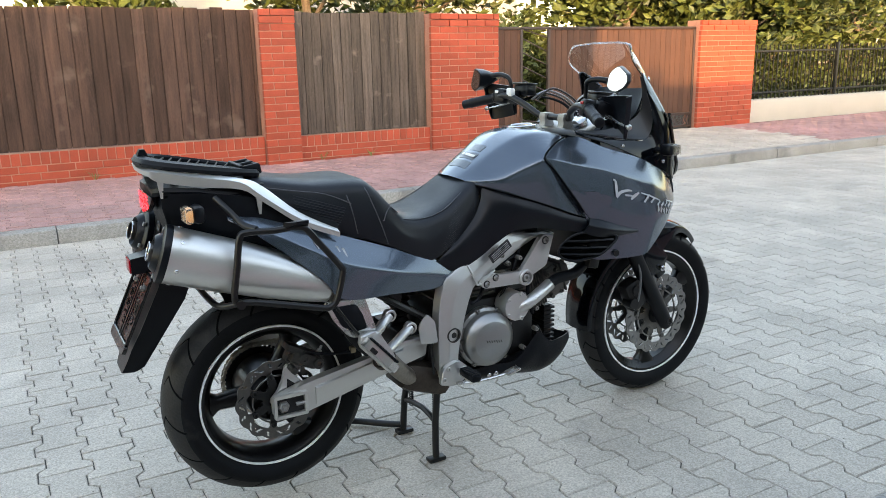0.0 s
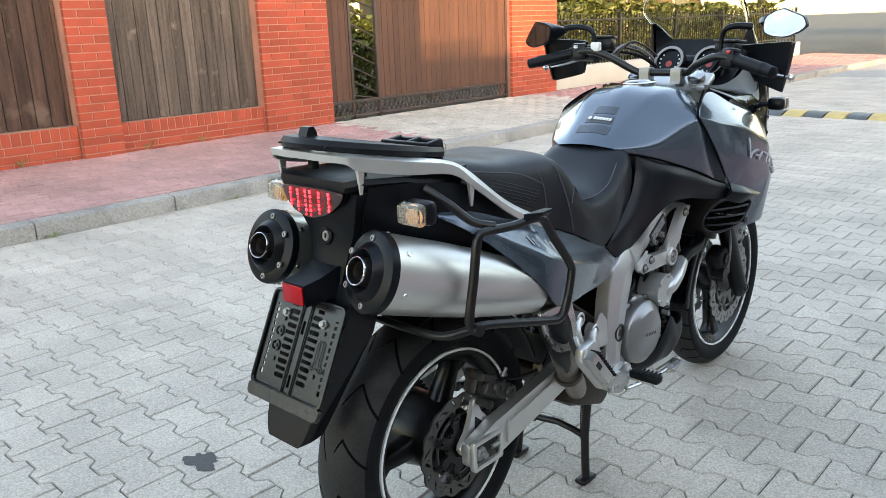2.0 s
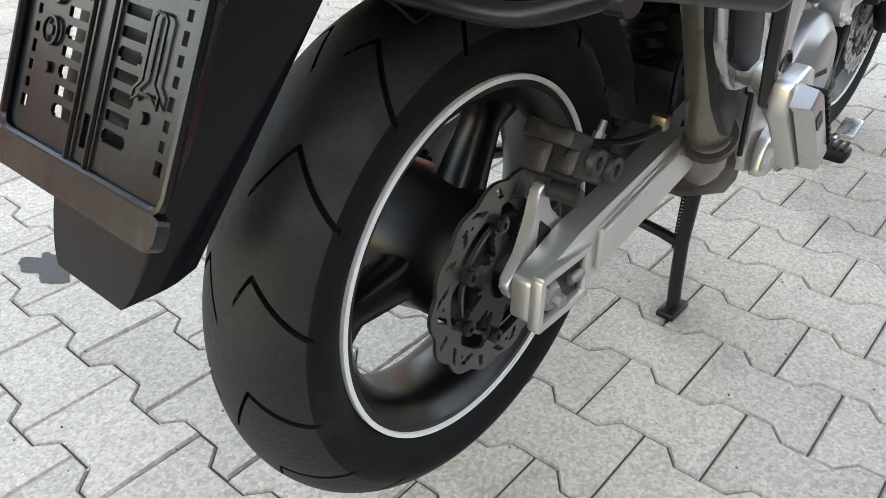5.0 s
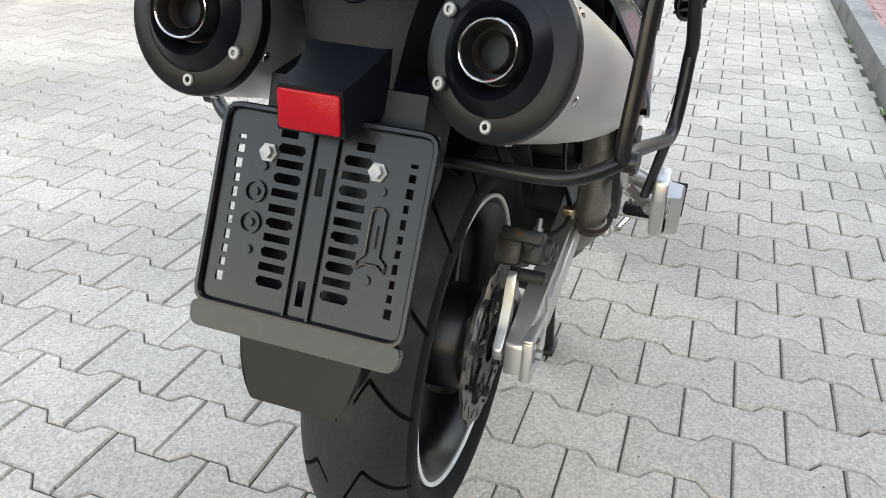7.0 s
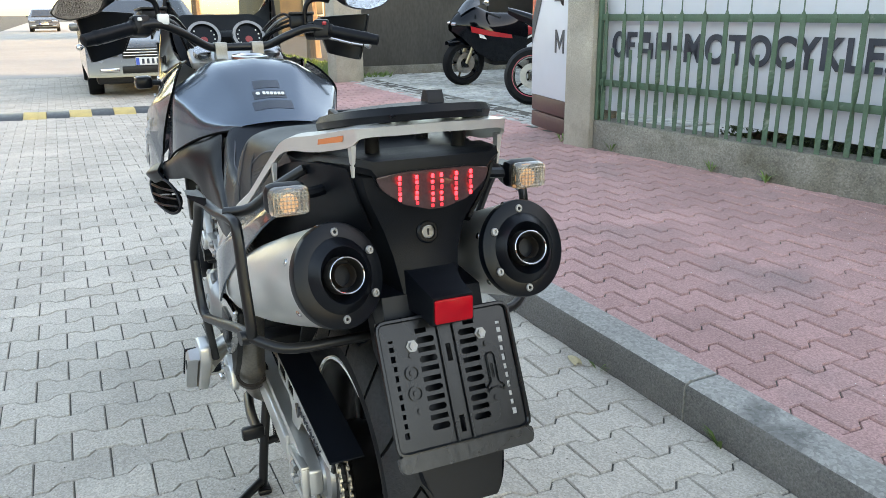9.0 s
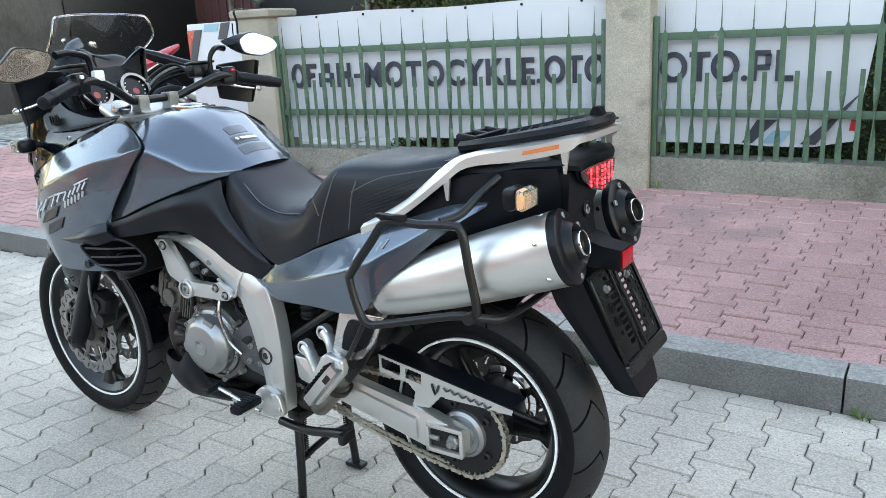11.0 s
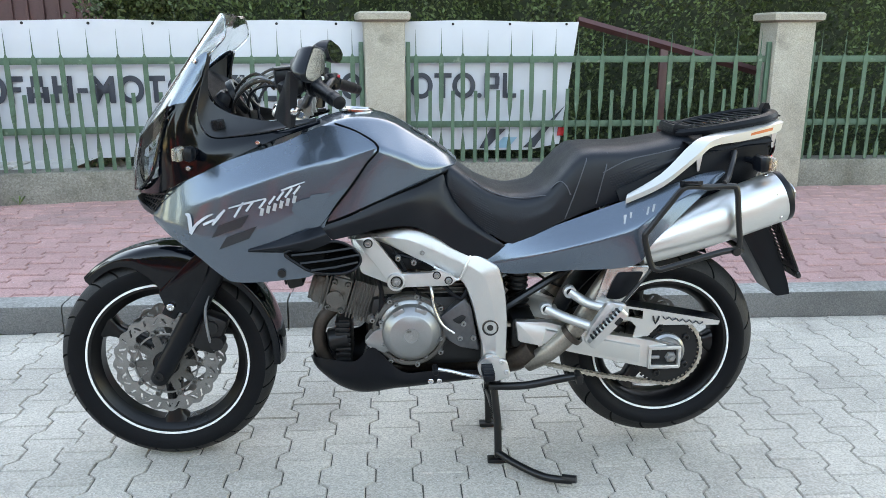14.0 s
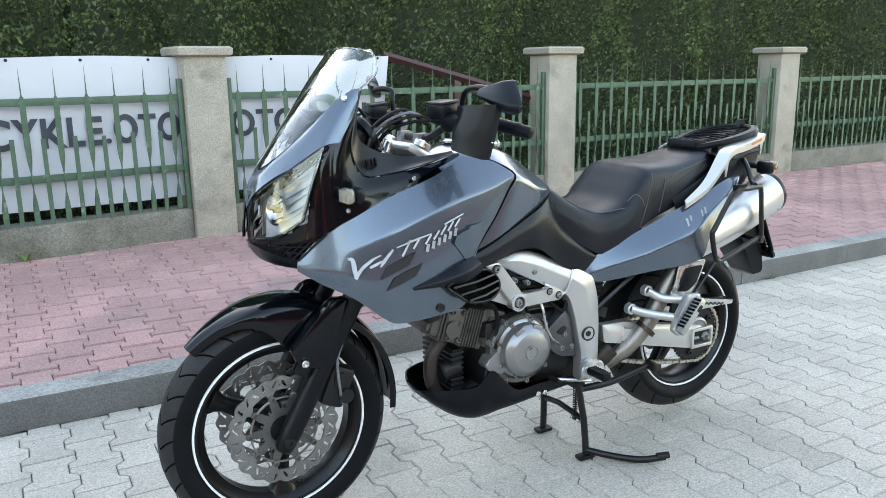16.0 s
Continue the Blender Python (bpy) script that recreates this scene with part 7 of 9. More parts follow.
cowl = both("front_cowl", cowl_shell, "gloss", moto, "gloss black front cowl", smooth=60)
both("cowl_panel", cowl_panel, "paint", moto, "dark grey metallic panel under the screen", smooth=60)
for s in (1, -1):
    hl = part("headlight", net(bmesh.new(), [[hl_at(u, v, s, 0.068 - 0.026 * abs(u * 2 - 1)) for v in (0, 0.5, 1)] for u in (0, 0.33, 0.66, 1)], 4, 4, 0.002), "reflector", moto, "twin headlight with a clear lens and bright reflector")
    refl = bmesh.new()
    for i in range(9):
        v0, v1 = i / 9, (i + 1) / 9
        wd = 0.52 + 0.20 * math.sin(math.pi * v0)
        net(refl, [[hl_at(u, v, s, 0.014 + 0.022 * u + (0.0 if q else 0.014)) for q, v in enumerate((v0, v1))] for u in (0.03, 0.5 * wd, wd)], 3, 2, 0.001)
    part("reflector", refl, "reflector", hl, "stepped bright reflector")
    part("headlight_bowl", lathe(bmesh.new(), hl_at(0.66, 0.55, s, 0.050), (0.95, s * 0.25, 0.1), [(0, 0), (0.002, 0.016), (0.012, 0.034), (0.026, 0.044), (0.026, 0.042), (0.012, 0.030), (0.004, 0.010), (0.004, 0)], 28), "chrome", hl)
    part("bulb_shade", lathe(bmesh.new(), hl_at(0.66, 0.55, s, 0.042), (0.95, s * 0.25, 0.1), [(0, 0), (0, 0.012), (0.020, 0.011), (0.024, 0)], 16), "dark", hl)
    part("parking_bulb", lathe(bmesh.new(), hl_at(0.10, 0.22, s, 0.016), (0.8, s * 0.6, 0.1), [(0, 0.010), (0.006, 0.008), (0.009, 0)], 12), "amber", hl)
    part("lamp_surround", tube(bmesh.new(), [V(p.x + 0.004, s * (p.y + 0.003), p.z) for p in EDGE], 0.0045, 6, True, 1), "gloss", hl)
    part("headlight_lens", net(bmesh.new(), [[(x + 0.007, s * (y * 1.02 + 0.006), z) for x, y, z in c] for c in HL], 5, 5, 0.002), "clear", hl)
part("beak", net(bmesh.new(), [[(1.515, s * 0.150, 0.812 if s else 0), (1.50, s * 0.140, 0.79), (1.45, s * 0.12, 0.775)] if abs(s) == 1 else [(1.597 - 0.03 * abs(s), s * 0.15, 0.845 - 0.01 * abs(s)), (1.575 - 0.03 * abs(s), s * 0.14, 0.80), (1.50, s * 0.12, 0.78)] for s in (1, 0.6, 0.2, -0.2, -0.6, -1)], 4, 4, 0.003), "black", moto)


def vent(bm):
    for i in range(7):
        a = i / 6
        tube(bm, [(1.455 + 0.10 * a, 0.200 - 0.13 * a, 0.890 - 0.035 * a), (1.515 + 0.055 * a, 0.156 - 0.09 * a, 0.818 + 0.012 * a)], 0.0022, 5, steps=1)
    for i in range(5):
        b = i / 4
        tube(bm, [(1.455 + 0.06 * b, 0.200 - 0.044 * b, 0.890 - 0.072 * b), (1.555 + 0.015 * b, 0.070 - 0.005 * b, 0.855 - 0.025 * b)], 0.0022, 5, steps=1)
    return bm


both("vent_mesh", vent, "black", moto)
SCR = [[(1.562, 0, 1.040), (1.49, 0, 1.140), (1.40, 0, 1.250), (1.322, 0, 1.347)], [(1.530, 0.055, 1.072), (1.465, 0.075, 1.150), (1.390, 0.086, 1.250), (1.318, 0.076, 1.346)],
       [(1.445, 0.110, 1.150), (1.405, 0.132, 1.195), (1.352, 0.148, 1.262), (1.304, 0.126, 1.341)], [(1.345, 0.162, 1.234), (1.322, 0.167, 1.250), (1.288, 0.171, 1.285), (1.290, 0.154, 1.333)]]
cols = [[(x, -y, z) for x, y, z in c] for c in SCR[:0:-1]] + SCR
screen = part("windscreen", net(bmesh.new(), cols, 6, 6, 0.004), "clear", moto, "clear plastic windscreen", smooth=60)
screen.visible_shadow = False
ed = [c[-1] for c in cols]
part("screen_edge", tube(bmesh.new(), [cols[0][0], cols[0][1], cols[0][2], *ed, cols[-1][2], cols[-1][1], cols[-1][0]], 0.0026, 6, steps=5), "clear", screen)
for s in (1, -1):
    part("screen_screw", bolt(bmesh.new(), (1.372, s * 0.157, 1.222), (0.6, s * 0.8, 0.3), 0.008), "chrome", screen)
# dash: inner cowl, panel and two round dials
part("inner_cowl", net(bmesh.new(), [[(1.352, s * 0.154, 1.160), (1.330, s * 0.150, 1.11), (1.270, s * 0.145, 1.060)] if abs(s) == 1 else [(1.40, s * 0.150, 1.185 + 0.0 * s), (1.335, s * 0.150, 1.12), (1.24, s * 0.140, 1.03)] for s in (1, 0.75, 0.3, -0.3, -0.75, -1)], 4, 4, 0.004), "matte", moto)


def dash_wing(bm):
    return net(bm, [[(1.350, 0.156, 1.228), (1.356, 0.156, 1.165), (1.345, 0.156, 1.098)], [(1.405, 0.118, 1.188), (1.385, 0.110, 1.140), (1.345, 0.12, 1.07)], [(1.455, 0.070, 1.150), (1.40, 0.070, 1.13), (1.34, 0.08, 1.06)], [(1.480, 0, 1.125), (1.41, 0, 1.10), (1.34, 0, 1.04)]], 4, 4, 0.003)


both("dash_wing", dash_wing, "matte", moto)
dash = part("instrument_panel", box(bmesh.new(), (1.325, 0, 1.100), (0.05, 0.23, 0.085), 0.02, rot(0, -28, 0)), "matte", moto, "instrument panel with two round dials")
for s in (1, -1):
    o = V(1.288, s * 0.068, 1.118)
    dn = V(-0.86, 0, 0.5)
    dial = part("dial", lathe(bmesh.new(), o, dn, [(0, 0.052), (0.014, 0.052), (0.018, 0.048), (0.018, 0.043), (0.010, 0.042), (0.010, 0.0)], 40), "black", dash, "round dial in a pale ring")
    part("dial_ring", lathe(bmesh.new(), o + dn * 0.0182, dn, [(0, 0.050), (0.0012, 0.050), (0.0012, 0.041), (0, 0.041)], 40, True), "engine", dial)
    part("dial_centre", lathe(bmesh.new(), o + dn * 0.0105 + V(-0.004, 0, -0.008), dn, [(0, 0.011), (0.001, 0.011), (0.001, 0)], 24), "gauge_red", dial)
    tk = bmesh.new()
    for q in range(11):
        a = radians(-40 + 26 * q)
        d_, u, w = frame_of(dn)
        p = o + dn * 0.011 + u * math.cos(a) * 0.033 + w * math.sin(a) * 0.033
        box(tk, p, (0.002, 0.004, 0.004))
    part("dial_tick", tk, "decal_white", dial)

# front fender
bm = bmesh.new()
cols = []
for i in range(25):
    a = 48 + (182 - 48) * i / 24
    r = 0.352 + 0.018 * math.sin(radians((a - 48) / 134 * 180))
    half = 0.020 + 0.062 * min(1, (a - 46) / 34) * (1 if a < 120 else max(0.75, 1 - (a - 120) / 240))
    skirt = 0.030 + 0.120 * math.exp(-((a - 100) / 17) ** 2)
    c, s = math.cos(radians(a)), math.sin(radians(a))
    col = []
    for y, d in ((-half, skirt), (-half * 0.98, skirt * 0.4), (-half * 0.80, 0.008), (-half * 0.4, 0.001), (0, 0.0), (half * 0.4, 0.001), (half * 0.80, 0.008), (half * 0.98, skirt * 0.4), (half, skirt)):
        col.append((FX + (r - d) * c, y, FZ + (r - d) * s))
    cols.append(col)
net(bm, cols, 2, 3, 0.003)
fender = part("front_fender", bm, "gloss", moto, "gloss black front mudguard", smooth=60)


# fork, calipers
FD = V(-0.20, 0, 0.348).normalized()
for s in (1, -1):
    lo = V(1.558, s * 0.100, 0.305)
    fk = part("fork_leg", lathe(bmesh.new(), lo - FD * 0.03, FD, [(0, 0), (0.0, 0.018), (0.01, 0.026), (0.06, 0.030), (0.445, 0.029), (0.455, 0.033), (0.480, 0.033), (0.480, 0.0)], 28), "black", moto, "black fork slider")
    part("fork_tube", lathe(bmesh.new(), lo + FD * 0.43, FD, [(0, 0.0215), (0.45, 0.0215)], 24), "steel", fk, "steel fork tube")
    part("axle_bolt", lathe(bmesh.new(), lo + V(0, s * 0.026, 0.005), (0, s, 0), [(0, 0.016), (0.006, 0.014), (0.006, 0.007), (0.002, 0.007), (0.002, 0)], 12), "dark", fk)
    part("fender_bolt", bolt(bmesh.new(), V(1.504, s * 0.128, 0.528), (0, s, 0), 0.011, 0.007), "chrome", fk)
    part("fender_stay", box(bmesh.new(), (1.500, s * 0.110, 0.525), (0.045, 0.022, 0.075), 0.008, rot(0, -30, 0)), "gloss", fk)
    part("fork_shield", plate(bmesh.new(), round_poly([(1.452, 0.500), (1.515, 0.515), (1.540, 0.570), (1.480, 0.628), (1.415, 0.690), (1.372, 0.690), (1.405, 0.600)], 0.012), *sorted((s * 0.090, s * 0.126)), 0.010), "gloss", fk, "gloss black fork shield")
    cb_ = bmesh.new()
    box(cb_, (1.405, s * 0.082, 0.432), (0.075, 0.060, 0.120), 0.016, rot(0, -24, 0))
    box(cb_, (1.445, s * 0.085, 0.440), (0.06, 0.030, 0.09), 0.010, rot(0, -24, 0))
    rod(cb_, (1.398, s * 0.075, 0.455), (1.398, s * 0.120, 0.455), 0.021)
    rod(cb_, (1.385, s * 0.075, 0.405), (1.385, s * 0.120, 0.405), 0.021)
    part("front_caliper", cb_, "dark", moto, "dark brake caliper")
    part("brake_hose", tube(bmesh.new(), [(1.395, s * 0.105, 0.380), (1.405, s * 0.120, 0.43), (1.408, s * 0.120, 0.52), (1.375, s * 0.12, 0.60), (1.33, s * 0.11, 0.68), (1.26, s * 0.09, 0.80)], 0.0042, 8), "grey_hose", moto)
part("lower_yoke", box(bmesh.new(), (1.335, 0, 0.80), (0.09, 0.27, 0.06), 0.02, rot(0, -30, 0)), "dark", moto)
yoke = part("upper_yoke", box(bmesh.new(), (1.145, 0, 1.068), (0.085, 0.27, 0.026), 0.010, rot(0, -28, 0)), "alloy", moto, "silver top yoke")
for s in (1, -1):
    part("fork_cap", lathe(bmesh.new(), (1.128, s * 0.100, 1.078), FD, [(0, 0.026), (0.016, 0.026), (0.020, 0.020), (0.020, 0)], 20), "polish", yoke)
    part("bar_riser", loft(bmesh.new(), [[V(1.10 + a, s * 0.052 + b, z) for a, b in ((-w, -0.016), (w, -0.016), (w, 0.016), (-w, 0.016))] for z, w in ((1.068, 0.022), (1.082, 0.017), (1.098, 0.021), (1.114, 0.017))]), "engine", yoke, "grey metal handlebar riser")
part("ignition_lock", lathe(bmesh.new(), (1.185, 0, 1.06), (-0.4, 0, 0.9), [(0, 0.024), (0.03, 0.024), (0.034, 0.018), (0.034, 0)], 24), "chrome", yoke)

# handlebar and controls
bar_pts = [(1.045, 0.275, 1.150), (1.054, 0.215, 1.160), (1.074, 0.150, 1.138), (1.094, 0.088, 1.104), (1.100, 0.050, 1.100), (1.100, 0.0, 1.100)]
part("handlebar", tube(bmesh.new(), [(x - 0.006 * (y > 0.1), y + 0.012 * (y > 0.1), z + 0.008 * (y > 0.1)) for x, y, z in bar_pts] + [(x - 0.014 * (y > 0.1), -y + 0.018 * (y > 0.1), z - 0.010 * (y > 0.1)) for x, y, z in bar_pts[-2::-1]], 0.0115, 12), "frameblk", moto, "black handlebar")
GD = V(-0.062, 0.125, -0.028).normalized()


def hand_set(s):
    g = V(GD.x, GD.y * s, GD.z)
    a = V(1.048, s * 0.272, 1.151)
    part("grip", lathe(bmesh.new(), a, g, [(0, 0.020), (0.004, 0.021), (0.010, 0.0175)] + [(0.012 + i * 0.008, 0.0172 + 0.0008 * (i % 2)) for i in range(12)] + [(0.112, 0.0185), (0.118, 0.0165), (0.120, 0.0165), (0.145, 0.0160), (0.148, 0.012), (0.148, 0)], 22), "matte", moto, "black rubber grip")
    sw = part("switch_block", box(bmesh.new(), a - g * 0.022, (0.040, 0.048, 0.055), 0.010, rot(0, 10, s * 20)), "black", moto)
    part("switch_button", box(bmesh.new(), a - g * 0.020 + V(-0.018, 0, 0.018), (0.014, 0.012, 0.010), 0.003), "redpaint" if s < 0 else "decal_white", sw)
    lv = tube(bmesh.new(), [(1.116, s * 0.238, 1.142), (1.114, s * 0.295, 1.128), (1.102, s * 0.355, 1.112), (1.093, s * 0.409, 1.103)], lambda t: 0.0085 - 0.003 * t, 10, flat=0.7)
    lathe(lv, (1.094, s * 0.400, 1.104), (-0.2, s, -0.15), [(0, 0), (0.002, 0.006), (0.009, 0.0095), (0.016, 0.006), (0.018, 0)], 14)
    part("lever", lv, "polish", moto, "silver hand lever with a ball end")
    part("lever_perch", box(bmesh.new(), a - g * 0.050 + V(0.022, 0, 0.0), (0.052, 0.036, 0.032), 0.008), "black", moto)
    part("guard_bracket", box(bmesh.new(), (1.118, s * 0.252, 1.150), (0.060, 0.070, 0.046), 0.014, rot(0, 20, s * 18)), "matte", moto)
    res = part("fluid_reservoir", box(bmesh.new(), a - g * 0.075 + V(0.056, s * 0.008, 0.010), (0.052, 0.070, 0.040), 0.008, rot(0, 6, s * 12)), "black", moto)
    part("reservoir_lid", box(bmesh.new(), a - g * 0.075 + V(0.056, s * 0.008, 0.033), (0.057, 0.075, 0.007), 0.002, rot(0, 6, s * 12)), "shoulder", res)
    gd = net(bmesh.new(), folded([[(1.090, s * 0.262, 1.182), (1.118, s * 0.272, 1.135), (1.140, s * 0.292, 1.086)], [(1.119, s * 0.268, 1.190), (1.142, s * 0.282, 1.135), (1.157, s * 0.302, 1.082)], [(1.106, s * 0.400, 1.197), (1.112, s * 0.391, 1.130), (1.114, s * 0.377, 1.062)], [(1.078, s * 0.410, 1.192), (1.085, s * 0.399, 1.130), (1.095, s * 0.384, 1.066)]], 4), 3, 1, 0.004, False)
    part("hand_guard", gd, "satin", moto, "black plastic hand guard")
    base, neck, mx, up = ((1.062, 0.215, 1.166), (1.048, 0.318, 1.238), 1.032, -0.02) if s > 0 else ((1.070, 0.193, 1.160), (1.092, 0.272, 1.228), 1.040, 0.27)
    yaw = 0.28 if s > 0 else -0.28
    bx, by, bz_ = base
    part("mirror_stalk", tube(bmesh.new(), [(bx, s * by, bz_), (bx, s * (by + 0.002), bz_ + 0.042), (bx - 0.004, s * (by + 0.016), bz_ + 0.066), (bx * 0.5 + neck[0] * 0.5, s * (by * 0.4 + neck[1] * 0.6), neck[2] + 0.004), (neck[0], s * neck[1], neck[2])],
                              lambda t: 0.0062 + 0.004 * t, 10), "black", moto)
    if s > 0:
        out = [(0.481, 1.199), (0.463, 1.223), (0.426, 1.263), (0.383, 1.258), (0.346, 1.244), (0.350, 1.224), (0.363, 1.199), (0.394, 1.188), (0.435, 1.179), (0.467, 1.185)]
        cy, cz = 0.415, 1.222
    else:
        out = [(0.442, 1.228), (0.428, 1.252), (0.366, 1.275), (0.338, 1.268), (0.312, 1.252), (0.314, 1.214), (0.337, 1.203), (0.381, 1.198), (0.421, 1.211)]
        cy, cz = 0.378, 1.236
    mh = bmesh.new()
    rings = []
    for dx, k, sh in ((-0.004, 1.0, 0.0), (0.006, 1.02, 0.0), (0.024, 0.92, 0.012), (0.036, 0.66, 0.036), (0.044, 0.22, 0.082)):
        rings.append([V(mx + 0.005 + dx + (z - cz) * up + (y - cy) * yaw, s * (cy + (y - cy) * k - sh), cz + (z - cz) * k + sh * 0.12) for y, z in round_poly(out, 0.008)])
    loft(mh, rings)
    mirror = part("mirror_shell", mh, "satin", moto, "black mirror housing")
    gm = bmesh.new()
    pts = [V(mx - 0.0005 + (z - cz) * up + (y - cy) * yaw, s * (cy + (y - cy) * 0.95), cz + (z - cz) * 0.93) for y, z in round_poly(out, 0.010)]
    gm.faces.new([gm.verts.new(p) for p in pts])
    fs = list(gm.faces)
    bmesh.ops.solidify(gm, geom=fs, thickness=0.001)
    part("mirror_glass", gm, "mirror", mirror, "mirror glass")


for s, shift in ((1, V(-0.006, 0.012, 0.008)), (-1, V(-0.014, 0.018, -0.010))):
    kept = set(bpy.data.objects)
    hand_set(s)
    for o in set(bpy.data.objects) - kept:
        if o.type == "MESH" and not o.name.startswith("mirror"):
            o.data.transform(Matrix.Translation(shift))
part("alarm_box", box(bmesh.new(), (1.052, 0.205, 1.180), (0.020, 0.030, 0.028), 0.004), "decal_white", moto, "small pale switch box")
cab = bmesh.new()
for s, o in ((1, 0.0), (1, 0.012), (-1, 0.0), (-1, -0.012)):
    tube(cab, [(1.09, s * 0.235, 1.130 + o * 0.5), (1.17, s * 0.20 + o, 1.16), (1.24, s * 0.12 + o, 1.13), (1.25, s * 0.06, 1.05), (1.2, s * 0.05, 0.95)], 0.0036, 6)
part("control_cable", cab, "matte", moto)
for s in (1, -1):
    for o in (0.0, 0.014, 0.028):
        part("control_cable", tube(bmesh.new(), [(1.135 + o, s * (0.225 - o), 1.150), (1.185 + o, s * (0.195 - o), 1.172 + o * 0.6), (1.245 + o, s * (0.150 - o), 1.150), (1.290, s * (0.120 - o), 1.090), (1.270, s * 0.09, 1.000)], 0.0042, 7), "grey_hose" if o == 0.014 else "frameblk", moto)

# frame and engine
BEAM = [((0.985, 0.735), (0.985, 0.726)), ((0.906, 0.742), (0.909, 0.722)), ((0.816, 0.758), (0.824, 0.679)), ((0.743, 0.736), (0.743, 0.637)), ((0.690, 0.712), (0.700, 0.615)), ((0.640, 0.690), (0.672, 0.603)),
        ((0.602, 0.673), (0.660, 0.594)), ((0.570, 0.655), (0.653, 0.583)), ((0.550, 0.636), (0.646, 0.566)), ((0.532, 0.564), (0.630, 0.518)), ((0.526, 0.486), (0.615, 0.455)), ((0.526, 0.425), (0.603, 0.403)), ((0.527, 0.361), (0.600, 0.360)), ((0.532, 0.305), (0.600, 0.303))]


def frame_beam(bm):
    """A flat-sided cast beam with a soft ridge along it between an upper and a lower facet."""
    cols = []
    for (ux, uz), (lx, lz) in BEAM:
        cx, cz = ux * 0.56 + lx * 0.44, uz * 0.56 + lz * 0.44
        cols.append([V(x, y - max(0.0, cz - 0.62) * 0.24, z) for x, y, z in ((ux, 0.130, uz), (ux * 0.97 + lx * 0.03, 0.168, uz * 0.97 + lz * 0.03), (cx, 0.179, cz), (lx * 0.97 + ux * 0.03, 0.169, lz * 0.97 + uz * 0.03), (lx, 0.130, lz))])
    return net(bm, creased(cols, 0.004), 2, 1, 0.004, False)


both("frame_beam", frame_beam, "alloy", moto, "cast aluminium frame beam", smooth=16)
both("frame_joint", lambda bm: tube(bm, [(0.742, 0.160, 0.644), (0.700, 0.167, 0.622), (0.685, 0.170, 0.612), (0.673, 0.171, 0.608), (0.664, 0.172, 0.618), (0.650, 0.172, 0.650), (0.633, 0.155, 0.688)], 0.0040, 8, steps=3), "alloy", moto)


def strut(bm):
    plate(bm, round_poly([(0.965, 0.735), (0.921, 0.740), (0.903, 0.722), (0.826, 0.621), (0.869, 0.600)], 0.005), 0.158, 0.177, 0.003)
    plate(bm, round_poly([(0.846, 0.630), (0.745, 0.631), (0.732, 0.640), (0.686, 0.620), (0.679, 0.605), (0.696, 0.593), (0.824, 0.590), (0.847, 0.587)], 0.004), 0.158, 0.178, 0.003)
    lathe(bm, (0.851, 0.148, 0.607), (0, 1, 0), [(0, 0.0), (0, 0.0265), (0.036, 0.0265), (0.039, 0.024), (0.039, 0.0195), (0.030, 0.0185), (0.030, 0)], 32)
    return bm


both("frame_gusset", lambda bm: plate(bm, round_poly([(0.980, 0.732), (0.950, 0.629), (0.875, 0.596), (0.858, 0.612), (0.925, 0.722)], 0.006), 0.148, 0.157, 0.003), "alloy", moto)
both("engine_strut", strut, "alloy", moto, "aluminium engine strut")


def frame_bolts(bm):
    lathe(bm, (0.578, 0.166, 0.460), (0, 1, 0), [(0, 0.024), (0.013, 0.024), (0.014, 0.022), (0.014, 0.020), (0.006, 0.019), (0.006, 0.010), (0.012, 0.009), (0.012, 0)], 28)
    return bm


both("frame_bolt", frame_bolts, "caliper", moto, "dark recessed pivot bolt")
for x, z, r in ((0.929, 0.721, 0.010), (0.851, 0.607, 0.013), (0.735, 0.624, 0.0085), (0.701, 0.608, 0.0085)):
    for s in (1, -1):
        part("strut_bolt", bolt(bmesh.new(), (x, s * 0.173, z), (0, s, 0), r, 0.010), "engine", moto)
        part("bolt_recess", lathe(bmesh.new(), (x, s * 0.1775, z), (0, s, 0), [(0, r + 0.0035), (0.0012, r + 0.0035), (0.0012, r), (0, r)], 20, True), "dark", moto)
part("warning_label", box(bmesh.new(), (0.745, -0.1885, 0.712), (0.085, 0.004, 0.030), 0, rot(0, -33, 0)), "decal_dark", moto, "black label with unreadable print")
lb = bmesh.new()
for i in range(4):
    box(lb, (0.745 - 0.0032 * (i - 1.5), -0.1910, 0.712 + 0.005 * (i - 1.5)), (0.07, 0.0012, 0.0018), 0, rot(0, -33, 0))
part("label_print", lb, "decal_grey", moto)
part("airbox", box(bmesh.new(), (0.83, 0, 0.80), (0.24, 0.26, 0.14), 0.03), "dark", moto)
# Plain dark box, added only to darken the openings in the frame.
part("frame_filler", box(bmesh.new(), (0.81, 0, 0.680), (0.26, 0.26, 0.12), 0.03), "dark", moto)
part("crankcase", box(bmesh.new(), (0.76, 0, 0.43), (0.36, 0.25, 0.24), 0.05), "dark", moto, "dark engine crankcase")
part("gearbox", box(bmesh.new(), (0.62, 0, 0.42), (0.22, 0.23, 0.22), 0.04), "dark", moto)


